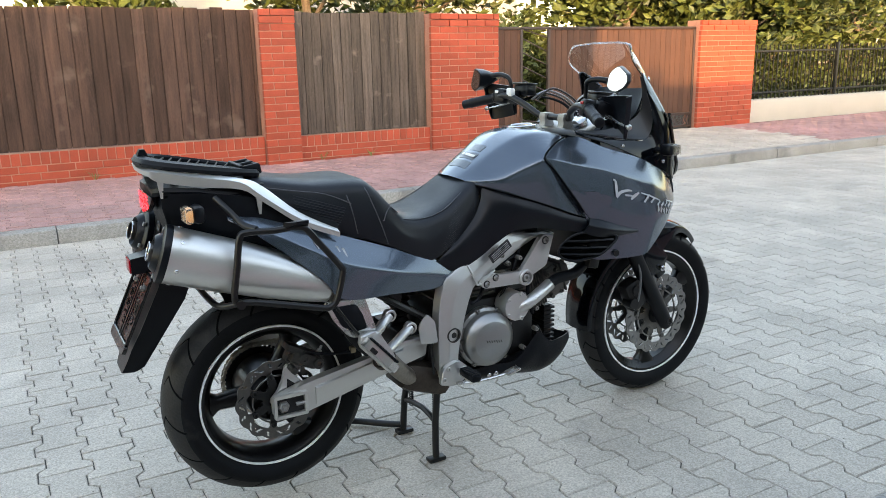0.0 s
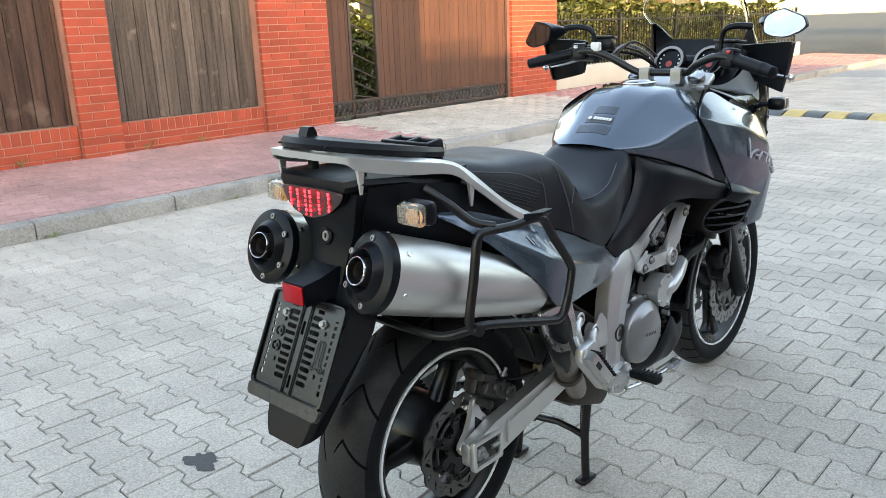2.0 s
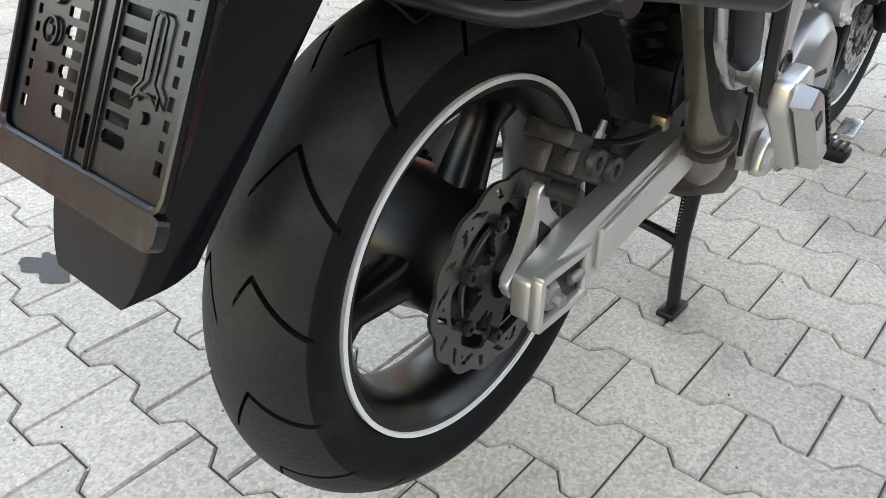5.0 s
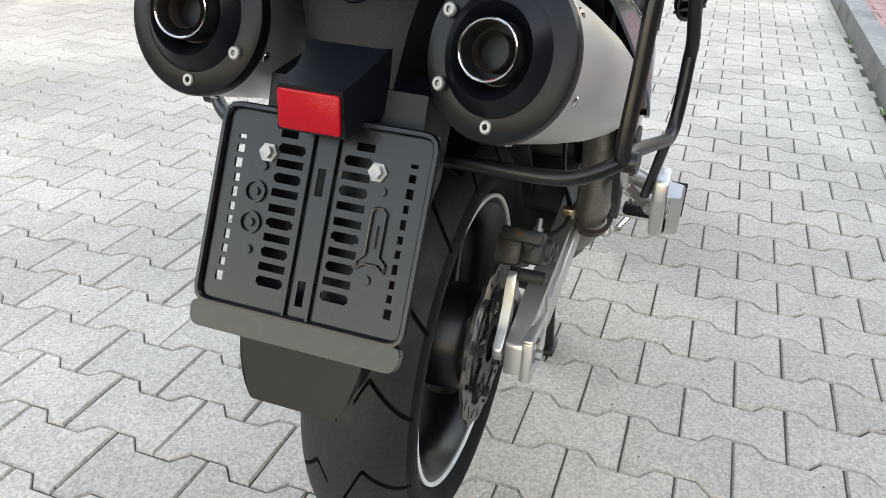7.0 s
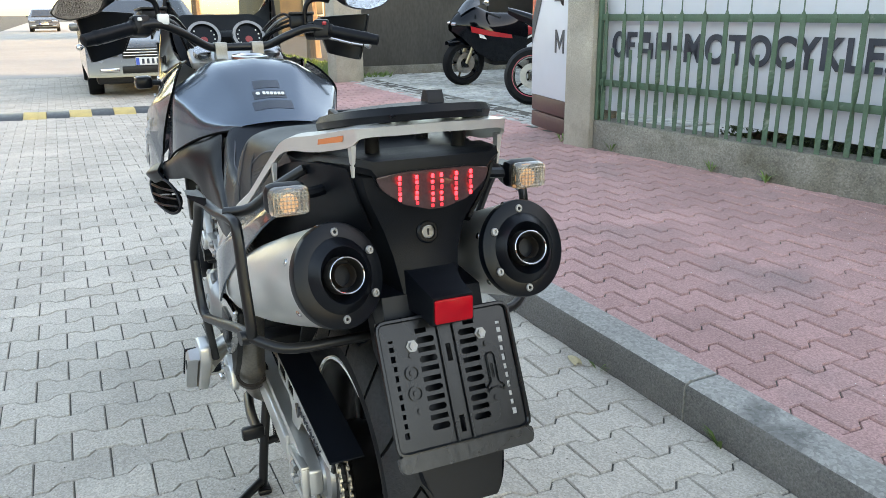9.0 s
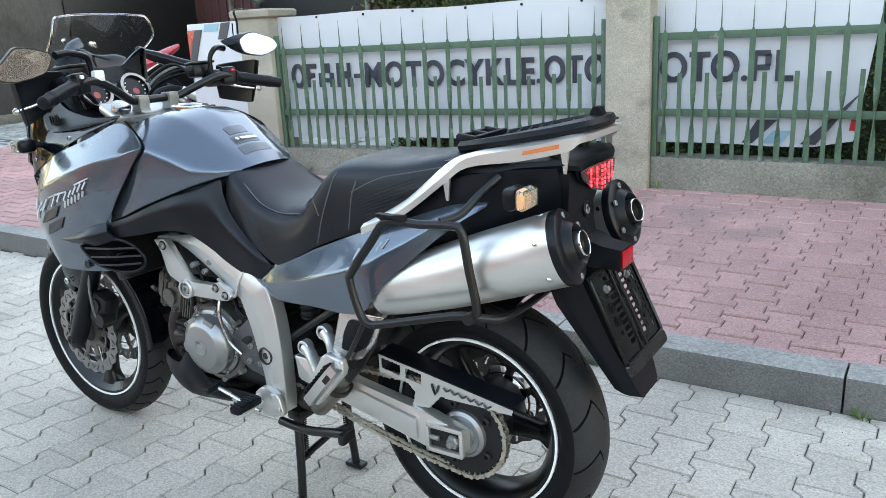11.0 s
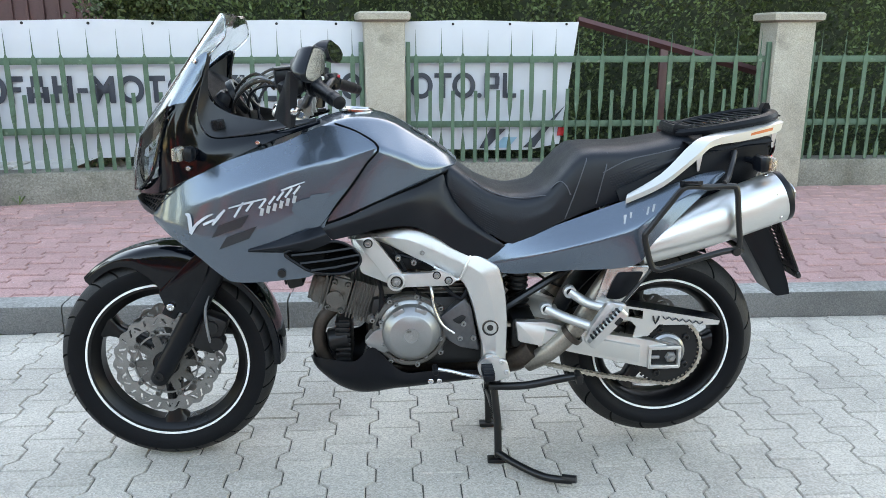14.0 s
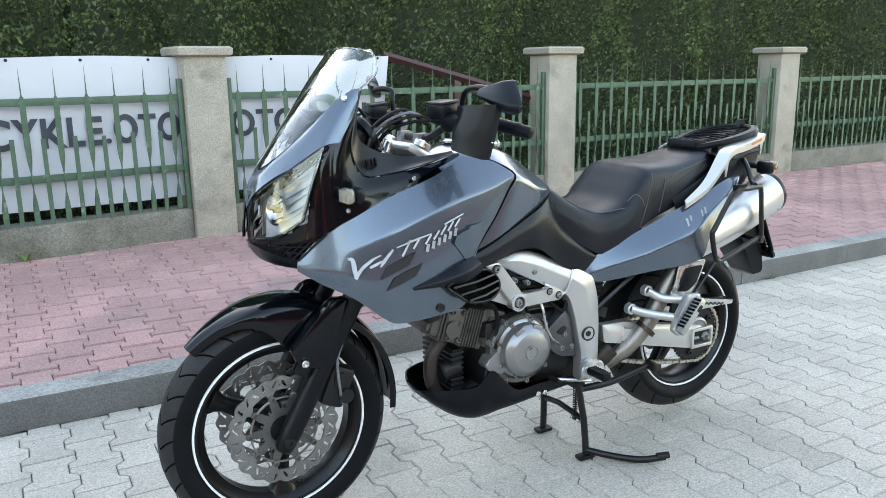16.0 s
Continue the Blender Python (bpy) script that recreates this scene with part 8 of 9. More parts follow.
def cover(bm, x, y, z, r, sgn):
    """A round engine cover: bolted flange, steep wall, chamfer and a flat face."""
    lathe(bm, (x, sgn * 0.115, z), (0, sgn, 0), [(0, r + 0.007), (0.028, r + 0.007), (0.031, r + 0.003), (0.033, r - 0.002), (y - 0.134, r * 0.985), (y - 0.128, r * 0.955), (y - 0.1135, r * 0.73), (y - 0.1115, r * 0.70), (y - 0.1115, 0)], 64)
    for q in range(8):
        a = q * math.tau / 8 + 0.3
        bolt(bm, (x + (r + 0.006) * math.cos(a), sgn * 0.143, z + (r + 0.006) * math.sin(a)), (0, sgn, 0), 0.007, 0.008)
    return bm


gc = part("generator_cover", cover(bmesh.new(), 0.810, 0.190, 0.446, 0.086, 1), "cover", moto, "round grey generator cover")
part("timing_plug", lathe(bmesh.new(), (0.810, 0.1935, 0.446), (0, 1, 0), [(0, 0.0235), (0.0035, 0.0225), (0.0035, 0.0195), (0.0015, 0.019), (0.0015, 0.007), (0.0035, 0.006), (0.0035, 0)], 32), "engine", gc, "round screw plug")
for a in (62, 112):
    ca, sa = math.cos(radians(a)), math.sin(radians(a))
    part("cover_notch", box(bmesh.new(), (0.810 + 0.074 * ca, 0.178, 0.446 + 0.074 * sa), (0.036, 0.014, 0.022), 0.004, rot(0, 90 - a, 0)), "cover", gc)
part("cover_lobe", plate(bmesh.new(), round_poly([(0.950, 0.412), (0.926, 0.440), (0.872, 0.470), (0.850, 0.40), (0.880, 0.375), (0.932, 0.394)], 0.010), 0.100, 0.148, 0.008), "cover", gc)
part("clutch_cover", cover(bmesh.new(), 0.714, 0.190, 0.418, 0.092, -1), "cover", moto, "round grey clutch cover")
sm = bmesh.new()
for i in range(7):
    tube(sm, [(0.690 + i * 0.009, -0.1938, 0.424 - i * 0.0012), (0.694 + i * 0.009, -0.1938, 0.416 - i * 0.0012)], 0.0016, 5, steps=1)
part("cover_marking", sm, "case", moto, "embossed script mark as plain strokes")
part("sprocket_cover", plate(bmesh.new(), round_poly([(0.728, 0.482), (0.652, 0.545), (0.634, 0.518), (0.606, 0.378), (0.668, 0.394), (0.705, 0.418)], 0.010), 0.10, 0.152, 0.008), mat("dark_grey_cover", (0.10, 0.102, 0.106), 0.34, 0.6), moto, "dark grey sprocket cover")
part("cover_slot", plate(bmesh.new(), round_poly([(0.690, 0.478), (0.660, 0.495), (0.645, 0.487), (0.668, 0.464)], 0.008), 0.152, 0.156, 0.002), "dark", moto)
CD, CN, CO = V(0.955, 0, 0.297), V(-0.297, 0, 0.955), V(0.862, 0, 0.492)
CR = rot(0, -17.3, 0)


def barrel(bm):
    box(bm, CO + CD * 0.030, (0.085, 0.185, 0.135), 0.014, CR)
    box(bm, CO + CD * 0.095, (0.075, 0.160, 0.112), 0.010, CR)
    for e in (1, -1):
        box(bm, CO + CD * 0.030 + V(0, e * 0.094, 0) + CN * 0.012, (0.050, 0.016, 0.060), 0.006, CR)
        rod(bm, CO + CD * 0.052 - CN * 0.035 + V(0, e * 0.085, 0), CO + CD * 0.052 - CN * 0.035 + V(0, e * 0.112, 0), 0.016)
    return bm


fcyl = part("front_cylinder", barrel(bmesh.new()), "case", moto, "finned front cylinder")
for i in range(7):
    part("cooling_fin", box(bmesh.new(), CO + CD * (0.072 + i * 0.0098) - CN * 0.002, (0.0045, 0.182, 0.121), 0.002, CR), "case", fcyl)
hd = bmesh.new()
box(hd, CO + CD * 0.168, (0.065, 0.196, 0.112), 0.012, CR)
box(hd, CO + CD * 0.172 + CN * 0.038, (0.055, 0.180, 0.050), 0.012, CR)
for e in (1, -1):
    rod(hd, CO + CD * 0.176 - CN * 0.012 + V(0, e * 0.09, 0), CO + CD * 0.176 - CN * 0.012 + V(0, e * 0.108, 0), 0.026)
    for a, b in ((0.150, 0.042), (0.150, -0.042), (0.190, 0.040), (0.190, -0.040)):
        bolt(hd, CO + CD * a + CN * b + V(0, e * 0.098, 0), (0, e, 0), 0.009, 0.010)
part("cylinder_head", hd, "case", moto, "grey cast cylinder head")
cc = bmesh.new()
box(cc, CO + CD * 0.222, (0.050, 0.188, 0.092), 0.016, CR)
box(cc, CO + CD * 0.244, (0.026, 0.165, 0.070), 0.011, CR)
for a in (0.203, 0.216):
    box(cc, CO + CD * a, (0.006, 0.200, 0.108), 0.0025, CR)
for e in (1, -1):
    for b in (0.036, -0.036):
        bolt(cc, CO + CD * 0.245 + CN * b + V(0, e * 0.060, 0), CD, 0.009, 0.008)
part("cam_cover", cc, "case", moto, "cast cam cover with raised ribs")
rcyl = bmesh.new()
for i in range(9):
    box(rcyl, (0.715 - i * 0.002, 0, 0.545 + i * 0.013), (0.150, 0.190, 0.006), 0.002)
box(rcyl, (0.71, 0, 0.60), (0.13, 0.17, 0.16), 0.02)
part("rear_cylinder", rcyl, "case", moto)
def hoses(bm):
    for pts, r in (([(0.93, 0.10, 0.62), (0.90, 0.125, 0.585), (0.895, 0.130, 0.53), (0.91, 0.135, 0.46)], 0.007), ([(0.88, 0.12, 0.68), (0.80, 0.140, 0.665), (0.74, 0.145, 0.64), (0.70, 0.14, 0.60)], 0.006),
                   ([(0.86, 0.13, 0.700), (0.83, 0.142, 0.640), (0.80, 0.140, 0.580), (0.78, 0.135, 0.54)], 0.005), ([(0.72, 0.13, 0.59), (0.69, 0.15, 0.56), (0.66, 0.15, 0.545), (0.64, 0.14, 0.58)], 0.006),
                   ([(0.93, 0.13, 0.41), (0.945, 0.14, 0.36), (0.93, 0.135, 0.31), (0.86, 0.13, 0.29)], 0.009)):
        tube(bm, pts, r, 8)
    return bm


both("engine_hose", hoses, "matte", moto)


def case_bolts():
    """Where the bolts sit round the cast rim and on the covers."""
    ring = [(0.812 + 0.118 * math.cos(radians(20 + i * 40)), 0.122, 0.441 + 0.108 * math.sin(radians(20 + i * 40))) for i in range(9)]
    return ring + [(x, 0.135, z) for x, z in ((0.845, 0.668), (0.80, 0.655), (0.775, 0.685), (0.655, 0.465), (0.665, 0.42), (0.625, 0.42))]


for x, y, z in case_bolts():
    for s in (1, -1):
        part("case_bolt", bolt(bmesh.new(), (x, s * y, z), (0, s, 0), 0.0085, 0.018), "engine", moto)
part("case_rim", lathe(bmesh.new(), (0.812, 0.100, 0.441), (0, 1, 0), [(0, 0.112), (0.034, 0.112), (0.040, 0.107), (0.040, 0.096), (0.030, 0.096)], 48), "case", moto, "cast engine rim with bolts")
part("water_hose", tube(bmesh.new(), [(0.752, 0.150, 0.592), (0.748, 0.165, 0.560), (0.742, 0.168, 0.522), (0.720, 0.168, 0.472), (0.684, 0.162, 0.440)], 0.0045, 8), "polish", moto)
wp = bmesh.new()
tube(wp, [(0.83, -0.168, 0.505), (0.86, -0.178, 0.518), (0.91, -0.172, 0.540), (0.965, -0.155, 0.560)], 0.021, 14)
rod(wp, (0.815, -0.12, 0.515), (0.815, -0.185, 0.515), 0.048)
for i in range(5):
    bolt(wp, (0.815 + 0.043 * math.cos(i * 1.2566), -0.185, 0.515 + 0.043 * math.sin(i * 1.2566)), (0, -1, 0), 0.007)
part("water_pump", wp, "alloy", moto, "silver water pump and pipe")
part("pump_hose", tube(bmesh.new(), [(0.955, -0.158, 0.556), (1.00, -0.155, 0.575), (1.08, -0.15, 0.582), (1.15, -0.13, 0.62)], 0.019, 12), "matte", moto)
rad = bmesh.new()
box(rad, (1.165, 0, 0.72), (0.045, 0.36, 0.26), 0.008, rot(0, 14, 0))
rad = part("radiator", rad, "dark", moto)
for i in range(26):
    part("radiator_fin", box(bmesh.new(), (1.192, -0.165 + i * 0.0132, 0.715), (0.006, 0.002, 0.235), 0, rot(0, 14, 0)), "dark", rad)
oc = part("oil_cooler", box(bmesh.new(), (1.010, 0, 0.385), (0.03, 0.17, 0.15)), "dark", moto)
for i in range(9):
    part("cooler_fin", box(bmesh.new(), (1.014, 0, 0.318 + i * 0.0165), (0.046, 0.185, 0.009), 0.002), "dark", oc)
of = lathe(bmesh.new(), (1.0, 0.06, 0.40), (0.9, 0, -0.2), [(0, 0.036), (0.055, 0.036), (0.060, 0.030), (0.060, 0)], 28)
part("oil_filter", of, "dark", moto)
SEC = [(1.116, 0.322, 0.014, 0.050), (1.095, 0.296, 0.052, 0.098), (1.035, 0.252, 0.098, 0.132), (0.975, 0.231, 0.122, 0.146), (0.925, 0.231, 0.165, 0.151), (0.876, 0.238, 0.112, 0.151), (0.826, 0.244, 0.068, 0.148), (0.74, 0.251, 0.062, 0.142), (0.60, 0.262, 0.046, 0.132)]
bm = bmesh.new()
net(bm, [[(x, w, z + h), (x, w * 1.02, z + h * 0.5), (x, w * 0.75, z + 0.006), (x, 0, z), (x, -w * 0.75, z + 0.006), (x, -w * 1.02, z + h * 0.5), (x, -w, z + h)] for x, z, h, w in SEC], 5, 4, 0.004)
part("belly_pan", bm, "matte", moto, "black plastic belly pan", smooth=60)
both("belly_screw", lambda bm: bolt(bolt(bm, (0.752, 0.147, 0.282), (0, 1, 0), 0.009), (0.726, 0.146, 0.282), (0, 1, 0), 0.008), "chrome", moto)

# rear frame, shock, footrests, stands
both("subframe_tube", lambda bm: tube(bm, [(0.53, 0.115, 0.500), (0.40, 0.120, 0.585), (0.27, 0.130, 0.670), (0.10, 0.125, 0.78), (-0.10, 0.10, 0.87)], 0.016, 8, steps=2, flat=0.7), "frameblk", moto)
part("rear_shock", lathe(bmesh.new(), (0.46, 0.0, 0.38), (0.1, 0.0, 0.99), [(0, 0.030)] + [(0.02 + i * 0.012, 0.036 if i % 2 else 0.026) for i in range(18)] + [(0.26, 0.030), (0.28, 0.030)], 20), "dark", moto)
part("battery_box", box(bmesh.new(), (0.40, 0, 0.68), (0.28, 0.20, 0.16), 0.03), "dark", moto)
part("rear_hugger", net(bmesh.new(), [[(RX + 0.345 * math.cos(radians(a)), y, RZ + 0.345 * math.sin(radians(a)) - (y / 0.07) ** 2 * 0.02) for y in (-0.07, -0.04, 0, 0.04, 0.07)] for a in (20, 35, 50, 65, 80, 95, 110)], 3, 3, 0.004), "matte", moto)
sr = bmesh.new()
rod(sr, (0.485, 0.09, 0.555), (0.485, 0.09, 0.625), 0.026, n=20)
for i in range(4):
    lathe(sr, (0.485, 0.09, 0.560 + i * 0.016), (0, 0, 1), [(0, 0.026), (0.004, 0.030), (0.008, 0.026)], 20, True)
part("shock_reservoir", sr, "dark", moto)
kn = lathe(bmesh.new(), (0.40, -0.10, 0.600), (0, -1, 0), [(0, 0.030), (0.02, 0.030), (0.024, 0.026), (0.024, 0)], 10)
part("preload_knob", kn, "dark", moto)


def hanger(bm):
    tube(bm, [(0.418, 0.190, 0.521), (0.388, 0.204, 0.509), (0.350, 0.232, 0.500), (0.300, 0.268, 0.492), (0.285, 0.276, 0.490)], 0.0150, 12, flat=0.95)
    tube(bm, [(0.351, 0.190, 0.572), (0.326, 0.200, 0.556), (0.300, 0.222, 0.545), (0.255, 0.262, 0.545), (0.242, 0.272, 0.546)], 0.0150, 12, flat=0.95)
    for x, z in ((0.418, 0.521), (0.351, 0.572)):
        lathe(bm, (x, 0.180, z), (0, 1, 0), [(0, 0.0185), (0.020, 0.0185), (0.022, 0.0165), (0.022, 0.012), (0.016, 0.0115), (0.016, 0)], 24)
    plate(bm, round_poly([(0.265, 0.572), (0.213, 0.566), (0.211, 0.532), (0.300, 0.434), (0.327, 0.456), (0.309, 0.502)], 0.008), 0.274, 0.296, 0.005)
    return bm


both("passenger_hanger", hanger, "alloy", moto, "polished passenger footrest hanger")


def ppeg(bm):
    d_ = V(0.090, 0, -0.100)
    o = V(0.221, 0.300, 0.552)
    n_ = V(0.72, 0, 0.69) * 0.014
    loft(bm, [[o + d_ * t + n_ + V(0, y, 0), o + d_ * t - n_ + V(0, y, 0), o + d_ * t - n_ * 0.8 + V(0, y + 0.020, 0), o + d_ * t + n_ * 0.8 + V(0, y + 0.020, 0)] for t, y in ((0, -0.004), (0.06, 0.0), (0.94, 0.0), (1, -0.004))])
    return bm


both("peg_hole", lambda bm: plate(bm, round_poly([(0.237, 0.538), (0.227, 0.530), (0.243, 0.512), (0.253, 0.520)], 0.003), 0.318, 0.3215), "dark", moto)
both("passenger_peg", ppeg, "polish", moto)


for x, z in ((0.418, 0.521), (0.351, 0.572)):
    both("hanger_bolt", lambda bm: lathe(bm, (x, 0.1965, z), (0, 1, 0), [(-0.002, 0.0112), (0.003, 0.0108), (0.003, 0.006), (0.000, 0.0055), (0.000, 0)], 16), "dark", moto)
for i in range(9):
    t = 0.10 + i * 0.095
    both("peg_rubber", lambda bm: tube(bm, [V(0.221 + 0.090 * t + 0.012, y, 0.552 - 0.100 * t + 0.012) for y in (0.298, 0.322)], 0.0040, 6, steps=1), "matte", moto)
both("peg_base", lambda bm: box(bm, (0.592, 0.238, 0.340), (0.030, 0.075, 0.012), 0.004), "alloy", moto)


def peg(bm):
    box(bm, (0.592, 0.250, 0.350), (0.034, 0.085, 0.022), 0.007)
    return bm


pegs = both("footpeg", peg, "matte", moto, "black rubber footpeg")
for ob, s in zip(pegs, (1, -1)):
    for i in range(7):
        part("rubber_rib", rod(bmesh.new(), (0.576, s * (0.218 + i * 0.011), 0.362), (0.608, s * (0.218 + i * 0.011), 0.362), 0.003, n=6), "matte", ob)


def peg_plate(bm):
    plate(bm, round_poly([(0.515, 0.310), (0.530, 0.365), (0.585, 0.382), (0.618, 0.352), (0.610, 0.318), (0.570, 0.296)], 0.012), 0.178, 0.196, 0.004)
    for x, z in ((0.530, 0.326), (0.545, 0.360), (0.600, 0.350)):
        bolt(bm, (x, 0.196, z), (0, 1, 0), 0.008)
    return bm


both("peg_bracket", peg_plate, "alloy", moto, "aluminium footrest bracket")
part("gear_lever", tube(bmesh.new(), [(0.590, 0.205, 0.315), (0.64, 0.208, 0.325), (0.70, 0.210, 0.342), (0.745, 0.212, 0.352)], 0.007, 10, flat=0.8), "polish", moto, "silver gear lever")
part("gear_lever_rubber", lathe(bmesh.new(), (0.742, 0.200, 0.352), (0, 1, 0), [(0, 0.009), (0.045, 0.009), (0.047, 0.007), (0.047, 0)], 12), "matte", moto)
bp = tube(bmesh.new(), [(0.570, -0.205, 0.310), (0.64, -0.215, 0.305), (0.71, -0.235, 0.315), (0.745, -0.245, 0.325)], 0.007, 10, flat=0.8)
box(bp, (0.748, -0.252, 0.330), (0.05, 0.030, 0.010), 0.003, rot(0, -15, 0))
part("brake_pedal", bp, "polish", moto, "silver brake pedal")
part("heel_guard", plate(bmesh.new(), round_poly([(0.462, 0.452), (0.522, 0.446), (0.512, 0.520), (0.484, 0.548), (0.455, 0.512)], 0.01), -0.176, -0.170, 0.001), "alloy", moto)
part("master_cylinder", lathe(bmesh.new(), (0.510, -0.165, 0.34), (-0.1, 0, 1), [(0, 0.004), (0.10, 0.004), (0.10, 0.010), (0.15, 0.010), (0.15, 0)], 10), "dark", moto)
st = bmesh.new()
tube(st, [(0.560, 0.105, 0.265), (0.545, 0.125, 0.14), (0.542, 0.138, 0.015)], 0.012, 10, steps=2)
tube(st, [(0.560, -0.095, 0.265), (0.550, -0.092, 0.14), (0.545, -0.100, 0.015)], 0.012, 10, steps=2)
tube(st, [(0.547, 0.120, 0.135), (0.552, 0.0, 0.150), (0.551, -0.092, 0.135)], 0.010, 10, steps=2)
tube(st, [(0.542, 0.140, 0.030), (0.49, 0.20, 0.022), (0.42, 0.270, 0.020), (0.345, 0.305, 0.026)], 0.0115, 10)
tube(st, [(0.372, 0.294, 0.030), (0.335, 0.312, 0.034)], 0.012, 8, steps=1)
for y in (0.138, -0.100):
    box(st, (0.545, y, 0.008), (0.062, 0.034, 0.014), 0.004)
box(st, (0.56, 0.0, 0.265), (0.05, 0.24, 0.03), 0.008)
part("centre_stand", st, "frameblk", moto, "black centre stand with a side pedal")
sd = bmesh.new()
tube(sd, [(0.575, 0.150, 0.262), (0.47, 0.165, 0.268), (0.36, 0.175, 0.292), (0.315, 0.178, 0.300)], 0.012, 10)
box(sd, (0.313, 0.190, 0.302), (0.020, 0.05, 0.030), 0.006)
part("side_stand", sd, "frameblk", moto, "folded black side stand")
for y in (-0.082, 0.09):
    helix = [(0.555 + 0.008 * math.cos(i * 1.2566), y + 0.008 * math.sin(i * 1.2566), 0.265 - i * 0.0013) for i in range(110)]
    part("stand_spring", tube(bmesh.new(), helix, 0.0018, 5, steps=1), "dark", moto)

# grab rail and luggage rack
GO = [(0.205, 0.202, 0.846), (0.10, 0.196, 0.892), (0.0, 0.178, 0.966), (-0.05, 0.163, 1.004), (-0.15, 0.143, 1.023), (-0.245, 0.121, 1.042), (-0.272, 0.107, 1.046), (-0.282, 0.055, 1.048), (-0.284, 0.0, 1.049)]
GI = [(0.198, 0.188, 0.856), (0.10, 0.172, 0.910), (0.01, 0.142, 0.988), (-0.04, 0.122, 1.010), (-0.13, 0.104, 1.026), (-0.215, 0.088, 1.042), (-0.228, 0.080, 1.044), (-0.236, 0.045, 1.046), (-0.238, 0.0, 1.047)]
bm = bmesh.new()
cols = []
for o, i in zip(GO, GI):
    o, i = Vector(o), Vector(i)
    n_ = V(0, 0, -0.015 - 0.010 * max(0, min(1, (0.02 - i.x) / 0.15))) if i.x > -0.22 else V(0.004, 0, -0.014)
    cols.append([i, (o + i) / 2 + V(0, 0, 0.003), o, o + n_])
cols = cols + [[V(p.x, -p.y, p.z) for p in c] for c in cols[-2::-1]]
net(bm, cols, 4, 2, 0.005, smooth_v=False)
rail = part("grab_rail", bm, "silverplastic", moto, "silver passenger grab rail", smooth=35)
for s in (1, -1):
    for x, y, z in ((-0.242, 0.115, 1.020), (-0.006, 0.172, 0.962)):
        part("rail_prong", loft(bmesh.new(), [[V(x + a * k, s * (y + b * k), z - h) for a, b in ((-0.008, -0.004), (0.008, -0.004), (0.008, 0.004), (-0.008, 0.004))] for h, k in ((0, 1), (0.046, 0.35))]), "silverplastic", rail)
    if s > 0:
        part("rail_sticker", net(bmesh.new(), [[(-0.165, s * 0.1405, 1.019), (-0.163, s * 0.1410, 1.011)], [(-0.235, s * 0.1245, 1.033), (-0.233, s * 0.1250, 1.024)]], 3, 2), "orange", rail, "small orange sticker")
    for x in (-0.20, -0.06):
        part("rack_mount", lathe(bmesh.new(), (x, s * 0.07, 0.98), (0, 0, 1), [(0, 0.016), (0.012, 0.016), (0.012, 0.011), (0.018 - x * 0.17, 0.011), (0.026 - x * 0.17, 0.016), (0.026 - x * 0.17, 0)], 16), "dark", rail)


def rz(x):
    """Height of the rack's underside."""
    return 1.006 - x * 0.17


RO = round_poly([(0.030, 0.060), (0.022, 0.078), (-0.06, 0.112), (-0.14, 0.122), (-0.225, 0.112), (-0.275, 0.070), (-0.287, 0.0), (-0.275, -0.070), (-0.225, -0.112), (-0.14, -0.122), (-0.06, -0.112), (0.022, -0.078), (0.030, -0.060)], 0.02, 2)
rk = bmesh.new()
k = len(RO)
cx = -0.128
ring = []
for q, (a, dz) in enumerate(((1.0, 0.0), (1.02, 0.010), (0.98, 0.020), (0.84, 0.022), (0.80, 0.016), (0.80, 0.002))):
    ring.append([rk.verts.new((cx + (x - cx) * a, y * a, rz(x) + dz)) for x, y in RO])
for a, b in zip(ring, ring[1:] + ring[:1]):
    for j in range(k):
        rk.faces.new((a[j], a[(j + 1) % k], b[(j + 1) % k], b[j]))
rack = part("luggage_rack", rk, "matte", moto, "black plastic luggage rack plate with a grille")
gr = bmesh.new()
for i in range(11):
    x = 0.0 - i * 0.025
    w = 0.088 if -0.21 < x < -0.06 else 0.070
    for e in (1, -1):
        tube(gr, [(x + 0.028, -e * w, rz(x) + 0.012), (x - 0.028, e * w, rz(x) + 0.012)], 0.0024, 5, steps=1)
part("rack_grille", gr, "matte", rack)
fbk = bmesh.new()
for y in (0.058, 0.0, -0.058):
    box(fbk, (0.008, y, 1.022), (0.052, 0.012, 0.026), 0.003, rot(0, -8, 0))
for x in (-0.016, 0.032):
    box(fbk, (x, 0, 1.022), (0.010, 0.128, 0.026), 0.003, rot(0, -8, 0))
part("rack_front", fbk, "matte", rack)
kb = loft(bmesh.new(), [[V(-0.262 + a, b, rz(-0.26) + h) for a, b in ((-w, -0.012), (w, -0.012), (w, 0.012), (-w, 0.012))] for h, w in ((0.015, 0.014), (0.030, 0.012), (0.042, 0.006))])
part("rack_latch", kb, "black", rack)

